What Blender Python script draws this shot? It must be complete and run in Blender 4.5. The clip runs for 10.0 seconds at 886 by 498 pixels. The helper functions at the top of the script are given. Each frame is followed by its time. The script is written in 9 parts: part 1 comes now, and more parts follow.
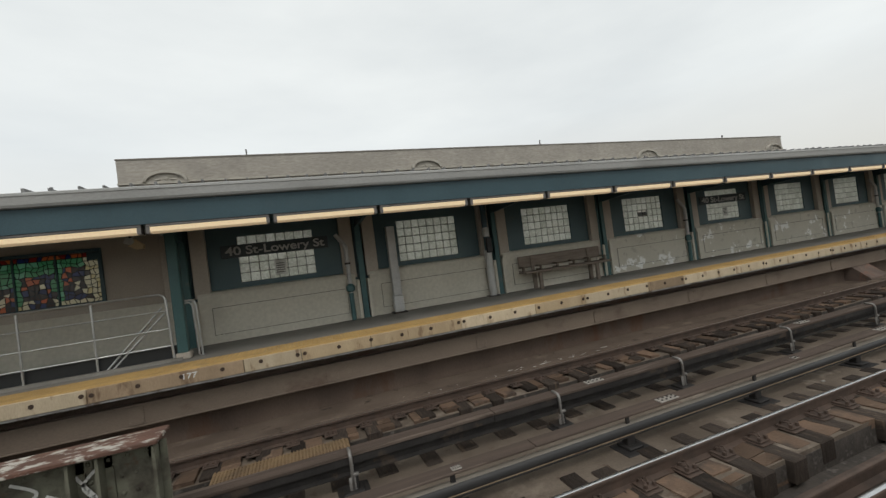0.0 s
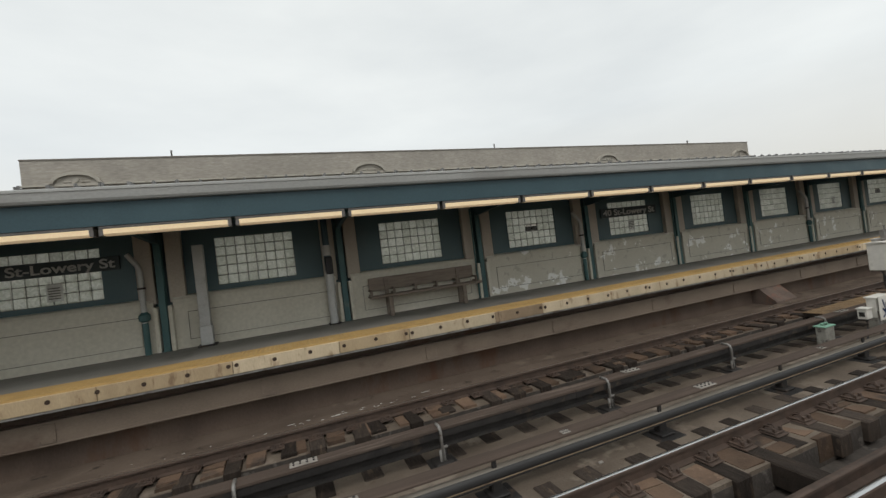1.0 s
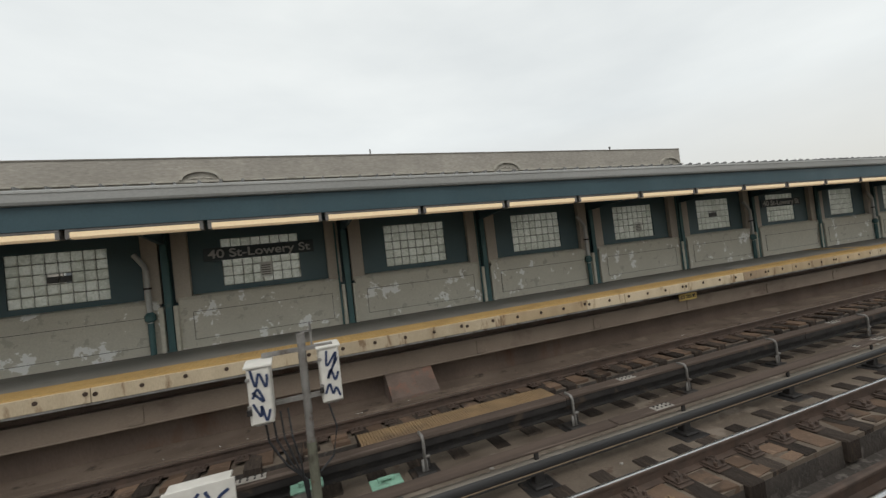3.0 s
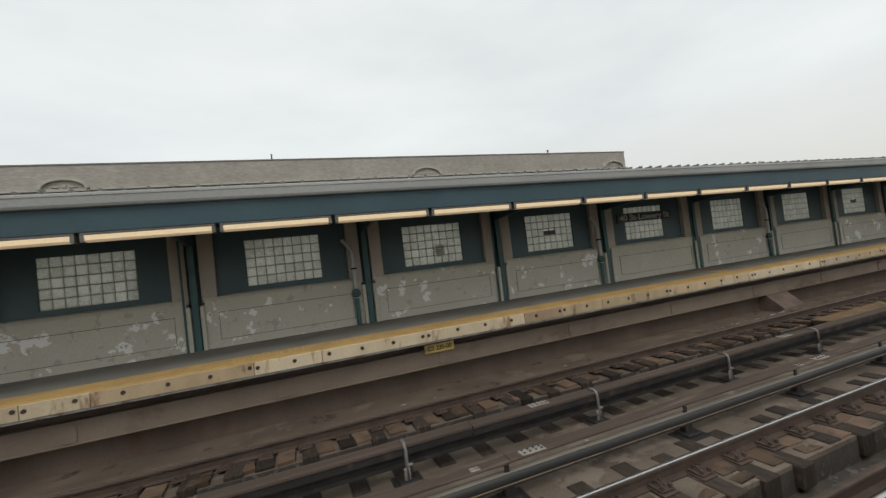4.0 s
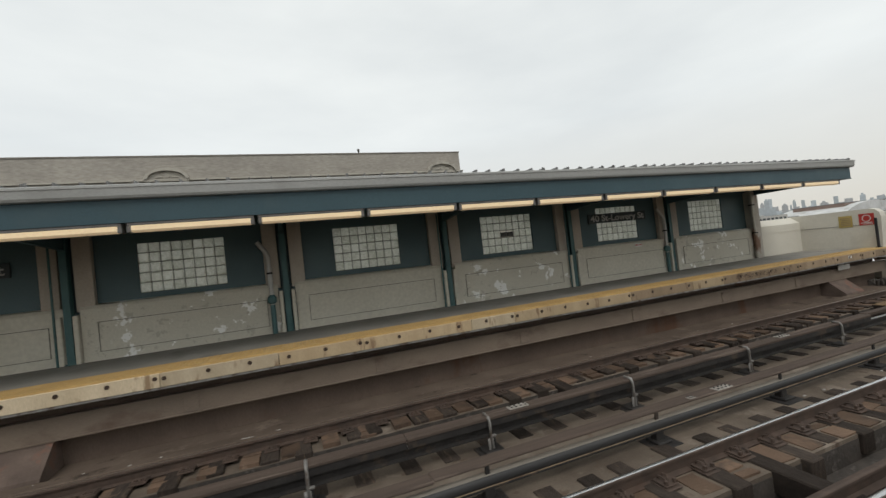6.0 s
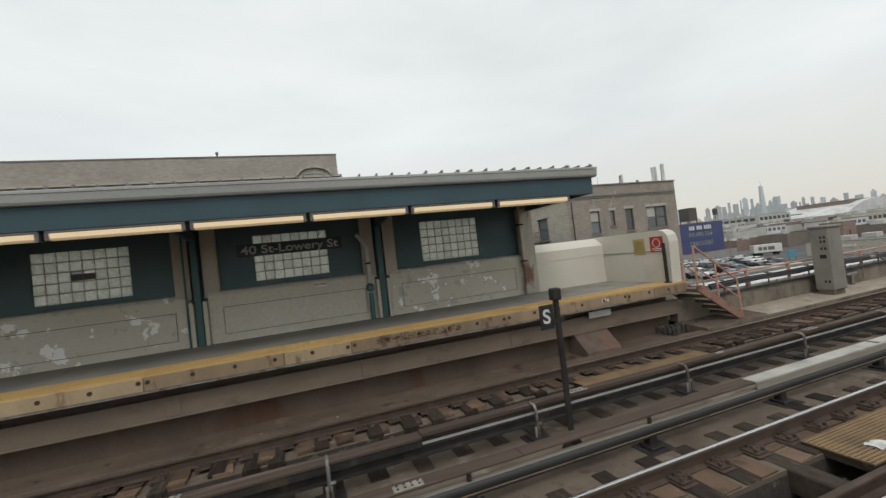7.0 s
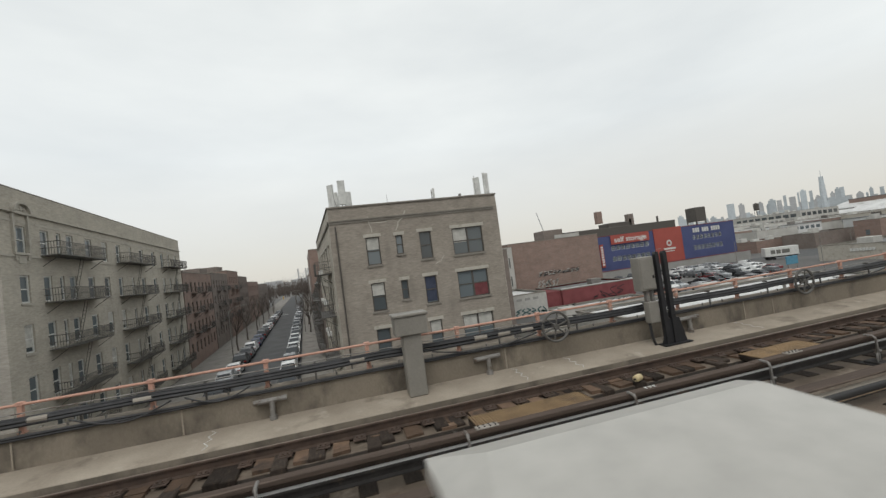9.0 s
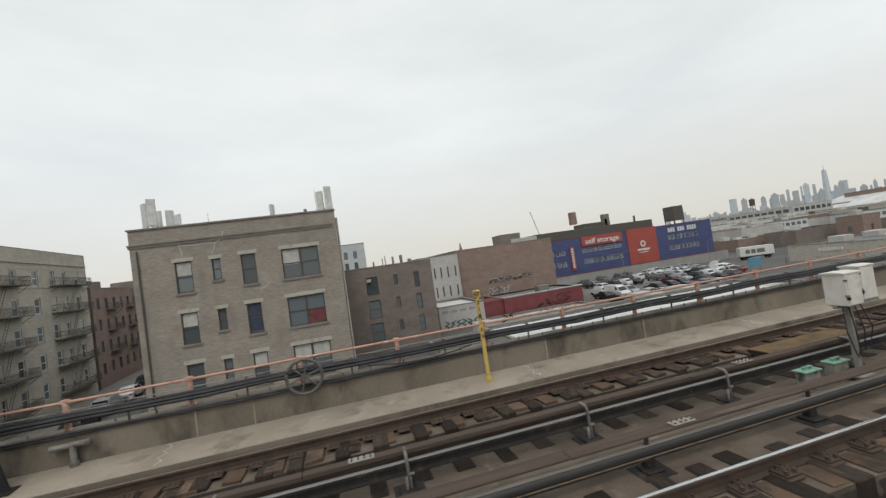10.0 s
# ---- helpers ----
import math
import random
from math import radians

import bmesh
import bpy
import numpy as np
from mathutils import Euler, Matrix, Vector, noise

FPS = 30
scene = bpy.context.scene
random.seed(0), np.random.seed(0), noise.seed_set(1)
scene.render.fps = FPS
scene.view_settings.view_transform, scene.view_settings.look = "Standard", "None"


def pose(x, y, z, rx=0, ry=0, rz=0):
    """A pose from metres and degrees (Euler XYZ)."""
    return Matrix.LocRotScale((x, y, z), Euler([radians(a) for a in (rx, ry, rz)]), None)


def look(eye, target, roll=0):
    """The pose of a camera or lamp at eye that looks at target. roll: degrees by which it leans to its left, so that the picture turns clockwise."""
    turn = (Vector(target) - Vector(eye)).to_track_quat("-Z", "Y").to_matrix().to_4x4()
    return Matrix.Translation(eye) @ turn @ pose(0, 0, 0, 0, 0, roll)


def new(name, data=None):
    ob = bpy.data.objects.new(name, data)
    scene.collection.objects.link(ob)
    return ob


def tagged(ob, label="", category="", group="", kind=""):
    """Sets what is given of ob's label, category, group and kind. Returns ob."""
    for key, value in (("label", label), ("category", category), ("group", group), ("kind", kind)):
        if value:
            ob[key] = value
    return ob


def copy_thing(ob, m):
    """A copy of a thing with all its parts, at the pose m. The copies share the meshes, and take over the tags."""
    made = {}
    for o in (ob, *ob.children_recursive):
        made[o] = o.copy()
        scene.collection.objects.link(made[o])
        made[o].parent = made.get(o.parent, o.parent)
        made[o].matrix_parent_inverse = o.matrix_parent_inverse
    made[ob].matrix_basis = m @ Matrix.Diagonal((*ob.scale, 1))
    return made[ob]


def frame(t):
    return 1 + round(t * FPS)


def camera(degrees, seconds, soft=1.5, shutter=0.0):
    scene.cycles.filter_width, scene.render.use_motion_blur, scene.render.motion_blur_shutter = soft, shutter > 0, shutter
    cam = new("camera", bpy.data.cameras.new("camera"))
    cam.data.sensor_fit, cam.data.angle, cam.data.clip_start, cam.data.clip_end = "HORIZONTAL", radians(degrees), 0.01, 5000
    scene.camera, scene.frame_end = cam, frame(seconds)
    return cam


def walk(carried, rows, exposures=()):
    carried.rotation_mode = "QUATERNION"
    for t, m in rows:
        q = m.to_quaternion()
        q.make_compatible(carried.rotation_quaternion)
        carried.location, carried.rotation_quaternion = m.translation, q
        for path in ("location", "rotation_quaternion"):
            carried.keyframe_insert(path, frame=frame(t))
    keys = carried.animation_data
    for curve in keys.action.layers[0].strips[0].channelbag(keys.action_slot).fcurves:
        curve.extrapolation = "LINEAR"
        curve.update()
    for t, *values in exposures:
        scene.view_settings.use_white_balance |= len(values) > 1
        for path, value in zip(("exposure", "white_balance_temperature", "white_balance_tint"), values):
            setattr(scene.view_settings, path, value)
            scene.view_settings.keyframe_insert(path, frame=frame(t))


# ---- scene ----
from collections import defaultdict

cam = camera(94.0, 10.0, soft=1.4, shutter=0.05)
PATH = [
    (0.0, -0.000, 0.0, 2.4, 90.696, 7.437, -20.083),
    (0.5, 1.902, 0.0, 2.4, 91.005, 7.392, -20.180),
    (1.0, 3.945, 0.0, 2.4, 90.807, 7.065, -20.979),
    (1.5, 6.330, 0.0, 2.4, 90.607, 6.616, -21.163),
    (2.0, 8.967, 0.0, 2.4, 90.769, 6.437, -20.840),
    (2.5, 11.858, 0.0, 2.4, 91.130, 6.424, -20.466),
    (3.0, 14.895, 0.0, 2.4, 91.297, 6.567, -20.521),
    (3.5, 18.142, 0.0, 2.4, 91.465, 6.710, -20.576),
    (4.0, 21.716, 0.0, 2.4, 91.632, 6.853, -20.631),
    (4.5, 25.630, 0.0, 2.4, 91.506, 6.576, -20.810),
    (5.0, 29.662, 0.0, 2.4, 91.094, 6.566, -21.199),
    (5.5, 34.080, 0.0, 2.4, 91.150, 6.149, -20.994),
    (6.0, 38.676, 0.0, 2.4, 91.159, 6.309, -20.584),
    (6.5, 43.445, 0.0, 2.4, 91.169, 6.470, -20.175),
    (7.0, 48.483, 0.0, 2.4, 91.178, 6.630, -19.765),
    (7.5, 53.772, 0.0, 2.4, 91.627, 6.524, -19.223),
    (8.0, 59.090, 0.0, 2.4, 90.607, 6.640, -17.858),
    (8.5, 64.808, 0.0, 2.4, 91.929, 7.248, -15.933),
    (9.0, 70.594, 0.0, 2.4, 91.978, 7.446, -14.547),
    (9.5, 76.482, 0.0, 2.4, 91.739, 7.796, -14.247),
    (10.0, 82.639, 0.0, 2.4, 91.978, 8.315, -14.111),
]
EXPO = 0.25
walk(cam, [(t, pose(*p)) for t, *p in PATH], exposures=[(0.0, EXPO), (10.0, EXPO)])

# ---- light: an overcast winter sky ----
world = bpy.data.worlds.new("overcast_sky")
scene.world = world
world.use_nodes = True
wn, wl = world.node_tree.nodes, world.node_tree.links
wn.clear()
w_out = wn.new("ShaderNodeOutputWorld")
w_bg = wn.new("ShaderNodeBackground")
w_sky = wn.new("ShaderNodeTexSky")
w_sky.sky_type = "NISHITA"
w_sky.sun_disc = False
w_sky.sun_elevation = radians(38)
w_sky.sun_rotation = radians(150)
w_co = wn.new("ShaderNodeTexCoord")
w_map = wn.new("ShaderNodeMapping")
w_map.inputs["Scale"].default_value = (1.0, 1.0, 3.2)
w_noise = wn.new("ShaderNodeTexNoise")
w_noise.inputs["Scale"].default_value = 2.1
w_noise.inputs["Detail"].default_value = 5.0
w_noise.inputs["Roughness"].default_value = 0.52
w_ramp = wn.new("ShaderNodeValToRGB")
w_ramp.color_ramp.elements[0].position, w_ramp.color_ramp.elements[0].color = 0.28, (0.658, 0.686, 0.684, 1)
w_ramp.color_ramp.elements[1].position, w_ramp.color_ramp.elements[1].color = 0.72, (0.782, 0.806, 0.789, 1)
w_sep = wn.new("ShaderNodeSeparateXYZ")
w_low = wn.new("ShaderNodeMapRange")
w_low.inputs["From Min"].default_value, w_low.inputs["From Max"].default_value = 0.02, 0.27
w_warm = wn.new("ShaderNodeMix")
w_warm.data_type = "RGBA"
w_warm.inputs["A"].default_value = (0.60, 0.582, 0.535, 1)
w_mul = wn.new("ShaderNodeMix")
w_mul.data_type = "RGBA"
w_mul.inputs["Factor"].default_value = 0.93
w_dim = wn.new("ShaderNodeVectorMath")
w_dim.operation = "SCALE"
w_dim.inputs["Scale"].default_value = 0.12
wl.new(w_co.outputs["Generated"], w_map.inputs["Vector"])
wl.new(w_map.outputs["Vector"], w_noise.inputs["Vector"])
wl.new(w_noise.outputs["Fac"], w_ramp.inputs["Fac"])
wl.new(w_co.outputs["Generated"], w_sep.inputs[0])
wl.new(w_sep.outputs["Z"], w_low.inputs["Value"])
wl.new(w_low.outputs["Result"], w_warm.inputs["Factor"])
wl.new(w_ramp.outputs["Color"], w_warm.inputs["B"])
wl.new(w_sky.outputs["Color"], w_dim.inputs[0])
wl.new(w_dim.outputs[0], w_mul.inputs["A"])
wl.new(w_warm.outputs["Result"], w_mul.inputs["B"])
wl.new(w_mul.outputs["Result"], w_bg.inputs["Color"])
w_bg.inputs["Strength"].default_value = 1.0
wl.new(w_bg.outputs["Background"], w_out.inputs["Surface"])

sun_data = bpy.data.lights.new("sun", "SUN")
sun_data.energy, sun_data.angle, sun_data.color = 0.9, radians(25), (1.0, 0.97, 0.93)
sun = new("sun", sun_data)
sun.matrix_world = look((0, 0, 60), (15, 40, 0))


# ---- materials ----
def material(name, colour, second=None, scale=3.0, rough=0.75, metal=0.0, bump=0.25, grain=40.0, stain=None, stain_scale=0.8, stain_at=0.56,
             stain_soft=0.08, stretch=(1, 1, 1), vary=0.0, glow=0.0, spec=0.4, rust=None, island=0.0):
    """A worn surface: two colours mixed by a broad noise, a fine grain, blotches of a stain colour, relief and uneven gloss."""
    m = bpy.data.materials.new(name)
    m.use_nodes = True
    n, l = m.node_tree.nodes, m.node_tree.links
    b = n["Principled BSDF"]
    geo = n.new("ShaderNodeNewGeometry")
    mp = n.new("ShaderNodeMapping")
    mp.inputs["Scale"].default_value = stretch
    l.new(geo.outputs["Position"], mp.inputs["Vector"])
    second = second or tuple(c * 0.75 for c in colour)
    broad = n.new("ShaderNodeTexNoise")
    broad.inputs["Scale"].default_value, broad.inputs["Detail"].default_value = scale, 6
    l.new(mp.outputs["Vector"], broad.inputs["Vector"])
    ramp = n.new("ShaderNodeMapRange")
    ramp.inputs["From Min"].default_value, ramp.inputs["From Max"].default_value = 0.32, 0.68
    l.new(broad.outputs["Fac"], ramp.inputs["Value"])
    mix = n.new("ShaderNodeMix")
    mix.data_type = "RGBA"
    mix.inputs["A"].default_value, mix.inputs["B"].default_value = (*colour, 1), (*second, 1)
    l.new(ramp.outputs["Result"], mix.inputs["Factor"])
    col = mix.outputs["Result"]
    fine = n.new("ShaderNodeTexNoise")
    fine.inputs["Scale"].default_value, fine.inputs["Detail"].default_value = grain, 4
    l.new(mp.outputs["Vector"], fine.inputs["Vector"])
    g = n.new("ShaderNodeMapRange")
    g.inputs["From Min"].default_value, g.inputs["From Max"].default_value = 0.25, 0.75
    g.inputs["To Min"].default_value, g.inputs["To Max"].default_value = 0.90, 1.10
    l.new(fine.outputs["Fac"], g.inputs["Value"])
    mul = n.new("ShaderNodeVectorMath")
    mul.operation = "SCALE"
    l.new(col, mul.inputs[0])
    l.new(g.outputs["Result"], mul.inputs["Scale"])
    col = mul.outputs[0]
    for extra, sc, at in ((stain, stain_scale, stain_at), (rust, stain_scale * 2.3, 0.60)):
        if extra:
            blot = n.new("ShaderNodeTexNoise")
            blot.inputs["Scale"].default_value, blot.inputs["Detail"].default_value, blot.inputs["Roughness"].default_value = sc, 8, 0.62
            l.new(mp.outputs["Vector"], blot.inputs["Vector"])
            br = n.new("ShaderNodeMapRange")
            br.inputs["From Min"].default_value, br.inputs["From Max"].default_value = at, at + stain_soft
            l.new(blot.outputs["Fac"], br.inputs["Value"])
            mx = n.new("ShaderNodeMix")
            mx.data_type = "RGBA"
            mx.inputs["B"].default_value = (*extra, 1)
            l.new(br.outputs["Result"], mx.inputs["Factor"])
            l.new(col, mx.inputs["A"])
            col = mx.outputs["Result"]
    if vary:
        info = n.new("ShaderNodeObjectInfo")
        vr = n.new("ShaderNodeMapRange")
        vr.inputs["To Min"].default_value, vr.inputs["To Max"].default_value = 1 - vary, 1 + vary
        l.new(info.outputs["Random"], vr.inputs["Value"])
        vm = n.new("ShaderNodeVectorMath")
        vm.operation = "SCALE"
        l.new(col, vm.inputs[0])
        l.new(vr.outputs["Result"], vm.inputs["Scale"])
        col = vm.outputs[0]
    if island:
        ir = n.new("ShaderNodeMapRange")
        ir.inputs["To Min"].default_value, ir.inputs["To Max"].default_value = 1 - island, 1 + island
        l.new(geo.outputs["Random Per Island"], ir.inputs["Value"])
        im = n.new("ShaderNodeVectorMath")
        im.operation = "SCALE"
        l.new(col, im.inputs[0])
        l.new(ir.outputs["Result"], im.inputs["Scale"])
        col = im.outputs[0]
    l.new(col, b.inputs["Base Color"])
    rr = n.new("ShaderNodeMapRange")
    rr.inputs["To Min"].default_value, rr.inputs["To Max"].default_value = max(rough - 0.15, 0.03), min(rough + 0.15, 1)
    l.new(broad.outputs["Fac"], rr.inputs["Value"])
    l.new(rr.outputs["Result"], b.inputs["Roughness"])
    b.inputs["Metallic"].default_value = metal
    b.inputs["Specular IOR Level"].default_value = spec
    if bump:
        bp = n.new("ShaderNodeBump")
        bp.inputs["Strength"].default_value, bp.inputs["Distance"].default_value = bump, 0.01
        l.new(fine.outputs["Fac"], bp.inputs["Height"])
        l.new(bp.outputs["Normal"], b.inputs["Normal"])
    if glow:
        b.inputs["Emission Color"].default_value = (*colour, 1)
        b.inputs["Emission Strength"].default_value = glow
    return m


def brick_material(name, colour, second, mortar, size=(0.21, 0.07), stain=None):
    """Far brickwork: courses too small to tell apart, in world size, on walls that face along x or y."""
    m = bpy.data.materials.new(name)
    m.use_nodes = True
    n, l = m.node_tree.nodes, m.node_tree.links
    b = n["Principled BSDF"]
    geo = n.new("ShaderNodeNewGeometry")
    sp = n.new("ShaderNodeSeparateXYZ")
    l.new(geo.outputs["Position"], sp.inputs[0])
    add = n.new("ShaderNodeMath")
    l.new(sp.outputs["X"], add.inputs[0])
    l.new(sp.outputs["Y"], add.inputs[1])
    cb = n.new("ShaderNodeCombineXYZ")
    l.new(add.outputs[0], cb.inputs["X"])
    l.new(sp.outputs["Z"], cb.inputs["Y"])
    bt = n.new("ShaderNodeTexBrick")
    bt.inputs["Scale"].default_value = 1.0
    bt.inputs["Brick Width"].default_value, bt.inputs["Row Height"].default_value = size[0], size[1]
    bt.inputs["Mortar Size"].default_value = 0.008
    bt.inputs["Color1"].default_value, bt.inputs["Color2"].default_value, bt.inputs["Mortar"].default_value = (*colour, 1), (*second, 1), (*mortar, 1)
    l.new(cb.outputs[0], bt.inputs["Vector"])
    nz = n.new("ShaderNodeTexNoise")
    nz.inputs["Scale"].default_value, nz.inputs["Detail"].default_value, nz.inputs["Roughness"].default_value = 0.45, 9, 0.65
    mp = n.new("ShaderNodeMapping")
    mp.inputs["Scale"].default_value = (1, 1, 1.8)
    l.new(geo.outputs["Position"], mp.inputs["Vector"])
    l.new(mp.outputs["Vector"], nz.inputs["Vector"])
    mr = n.new("ShaderNodeMapRange")
    mr.inputs["From Min"].default_value, mr.inputs["From Max"].default_value = 0.3, 0.7
    mr.inputs["To Min"].default_value, mr.inputs["To Max"].default_value = 0.85, 1.13
    l.new(nz.outputs["Fac"], mr.inputs["Value"])
    ml = n.new("ShaderNodeVectorMath")
    ml.operation = "SCALE"
    l.new(bt.outputs["Color"], ml.inputs[0])
    l.new(mr.outputs["Result"], ml.inputs["Scale"])
    col = ml.outputs[0]
    mp3 = n.new("ShaderNodeMapping")
    mp3.inputs["Scale"].default_value = (2.2, 2.2, 9.0)
    l.new(geo.outputs["Position"], mp3.inputs["Vector"])
    n3 = n.new("ShaderNodeTexNoise")
    n3.inputs["Scale"].default_value, n3.inputs["Detail"].default_value = 1.0, 4
    l.new(mp3.outputs["Vector"], n3.inputs["Vector"])
    r3 = n.new("ShaderNodeMapRange")
    r3.inputs["From Min"].default_value, r3.inputs["From Max"].default_value = 0.32, 0.68
    r3.inputs["To Min"].default_value, r3.inputs["To Max"].default_value = 0.90, 1.09
    l.new(n3.outputs["Fac"], r3.inputs["Value"])
    m3 = n.new("ShaderNodeVectorMath")
    m3.operation = "SCALE"
    l.new(col, m3.inputs[0])
    l.new(r3.outputs["Result"], m3.inputs["Scale"])
    col = m3.outputs[0]
    if stain:
        n2 = n.new("ShaderNodeTexNoise")
        n2.inputs["Scale"].default_value, n2.inputs["Detail"].default_value = 0.9, 8
        mp2 = n.new("ShaderNodeMapping")
        mp2.inputs["Scale"].default_value = (1.2, 1.2, 0.35)
        l.new(geo.outputs["Position"], mp2.inputs["Vector"])
        l.new(mp2.outputs["Vector"], n2.inputs["Vector"])
        r2 = n.new("ShaderNodeMapRange")
        r2.inputs["From Min"].default_value, r2.inputs["From Max"].default_value, r2.inputs["To Max"].default_value = 0.55, 0.75, 0.6
        l.new(n2.outputs["Fac"], r2.inputs["Value"])
        mx = n.new("ShaderNodeMix")
        mx.data_type = "RGBA"
        mx.inputs["B"].default_value = (*stain, 1)
        l.new(r2.outputs["Result"], mx.inputs["Factor"])
        l.new(col, mx.inputs["A"])
        col = mx.outputs["Result"]
    l.new(col, b.inputs["Base Color"])
    b.inputs["Roughness"].default_value = 0.9
    b.inputs["Specular IOR Level"].default_value = 0.25
    return m


def glass_material(name, colour, rough=0.06):
    """A dim window pane seen from outside: dark, glossy, with a faint waviness."""
    m = bpy.data.materials.new(name)
    m.use_nodes = True
    n, l = m.node_tree.nodes, m.node_tree.links
    b = n["Principled BSDF"]
    info = n.new("ShaderNodeObjectInfo")
    mx = n.new("ShaderNodeMix")
    mx.data_type = "RGBA"
    mx.inputs["A"].default_value, mx.inputs["B"].default_value = (*colour, 1), (*[c * 2.6 for c in colour], 1)
    l.new(info.outputs["Random"], mx.inputs["Factor"])
    l.new(mx.outputs["Result"], b.inputs["Base Color"])
    b.inputs["Roughness"].default_value = rough
    b.inputs["Specular IOR Level"].default_value = 0.6
    nz = n.new("ShaderNodeTexNoise")
    nz.inputs["Scale"].default_value = 1.3
    geo = n.new("ShaderNodeNewGeometry")
    l.new(geo.outputs["Position"], nz.inputs["Vector"])
    bp = n.new("ShaderNodeBump")
    bp.inputs["Strength"].default_value, bp.inputs["Distance"].default_value = 0.08, 0.05
    l.new(nz.outputs["Fac"], bp.inputs["Height"])
    l.new(bp.outputs["Normal"], b.inputs["Normal"])
    return m


M = {}
M["deck"] = material("dirty_concrete_deck", (0.162, 0.13, 0.101), (0.1, 0.079, 0.061), 1.7, 0.9, bump=0.5, stain=(0.205, 0.168, 0.134), stain_scale=1.9, stain_at=0.57, rust=(0.10, 0.07, 0.052), spec=0.2)
M["trough"] = material("gritty_trough_dirt", (0.075, 0.063, 0.053), (0.04, 0.034, 0.03), 5, 0.95, bump=0.9, grain=25, stain=(0.13, 0.115, 0.10), stain_scale=5)
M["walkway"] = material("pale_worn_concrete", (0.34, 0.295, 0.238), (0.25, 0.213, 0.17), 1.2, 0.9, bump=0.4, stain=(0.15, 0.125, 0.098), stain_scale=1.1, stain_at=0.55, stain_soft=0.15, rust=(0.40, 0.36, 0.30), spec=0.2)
M["parapet"] = material("weathered_parapet_concrete", (0.225, 0.192, 0.15), (0.155, 0.132, 0.104), 0.9, 0.92, bump=0.4, stretch=(1, 1, 0.5), stain=(0.088, 0.075, 0.06), stain_scale=1.3, stain_at=0.50, stain_soft=0.15)
M["grey_enamel"] = material("pale_grey_enamel", (0.39, 0.378, 0.35), (0.36, 0.348, 0.322), 0.9, 0.45, bump=0.0, grain=9, stain=(0.30, 0.295, 0.275), stain_scale=1.6, stain_at=0.6, stain_soft=0.2)
M["canister"] = material("faded_yellow_canister", (0.58, 0.47, 0.27), None, 5, 0.5, bump=0.05)
M["tie"] = material("tarred_tie_wood", (0.052, 0.040, 0.032), (0.03, 0.024, 0.02), 6, 0.9, bump=0.7, grain=30, stretch=(6, 1, 1), vary=0.4, stain=(0.085, 0.062, 0.046), stain_scale=3, stain_at=0.58, spec=0.15)
M["fill"] = material("sooty_infill_concrete", (0.142, 0.093, 0.063), (0.09, 0.06, 0.042), 2.2, 0.9, bump=0.7, stain=(0.055, 0.042, 0.034), stain_scale=1.9, stain_at=0.53, stain_soft=0.12, rust=(0.2, 0.142, 0.1), island=0.36, spec=0.2)
M["rail"] = material("rusty_rail_steel", (0.092, 0.062, 0.047), (0.06, 0.043, 0.034), 5, 0.75, 0.2, bump=0.3, stain=(0.075, 0.048, 0.035), stain_scale=4)
M["rail_top"] = material("polished_rail_head", (0.62, 0.62, 0.62), (0.5, 0.5, 0.5), 4, 0.25, 0.97, bump=0.02, stretch=(0.2, 4, 4))
M["rail_dull"] = material("dull_rail_head", (0.26, 0.21, 0.175), (0.2, 0.155, 0.125), 4, 0.45, 0.7, bump=0.05, stretch=(0.2, 4, 4))
M["contact"] = material("worn_contact_rail", (0.66, 0.66, 0.65), (0.55, 0.55, 0.54), 4, 0.45, 0.55, bump=0.03, stretch=(0.2, 4, 4))
M["dark_steel"] = material("blackened_steel", (0.035, 0.032, 0.03), (0.02, 0.0185, 0.018), 4, 0.65, 0.05, bump=0.3, stain=(0.06, 0.045, 0.035), stain_scale=3, spec=0.25)
M["bar_side"] = material("smooth_black_bar", (0.046, 0.045, 0.044), (0.03, 0.029, 0.029), 3, 0.5, 0.1, bump=0.03, stretch=(0.2, 4, 4))
M["board"] = material("sooty_cover_board", (0.098, 0.073, 0.059), (0.06, 0.046, 0.038), 2, 0.8, bump=0.3, stretch=(0.25, 4, 4), stain=(0.135, 0.104, 0.085), stain_scale=2.0, spec=0.12)
M["white_board"] = material("white_fibreglass_board", (0.415, 0.402, 0.37), (0.335, 0.322, 0.292), 1.5, 0.6, bump=0.05, grain=12, stain=(0.22, 0.20, 0.172), stain_scale=1.5, stain_at=0.55, stain_soft=0.15)
M["galv"] = material("galvanised_bracket", (0.27, 0.26, 0.245), (0.18, 0.165, 0.15), 6, 0.6, 0.4, bump=0.2, stain=(0.12, 0.09, 0.07), stain_scale=6)
M["mat_orange"] = material("faded_orange_grating", (0.235, 0.155, 0.08), (0.175, 0.117, 0.064), 2.5, 0.85, bump=0.4, vary=0.2, stain=(0.125, 0.085, 0.052), stain_scale=1.6, stain_at=0.52, stain_soft=0.15)
M["splice"] = material("pale_joint_plate", (0.32, 0.295, 0.262), (0.22, 0.198, 0.172), 9, 0.75, 0.1, bump=0.3)
M["platform"] = material("grey_platform_concrete", (0.265, 0.25, 0.222), (0.21, 0.197, 0.174), 1.0, 0.85, bump=0.2, stain=(0.165, 0.152, 0.132), stain_scale=0.8, stain_at=0.56, stain_soft=0.15)
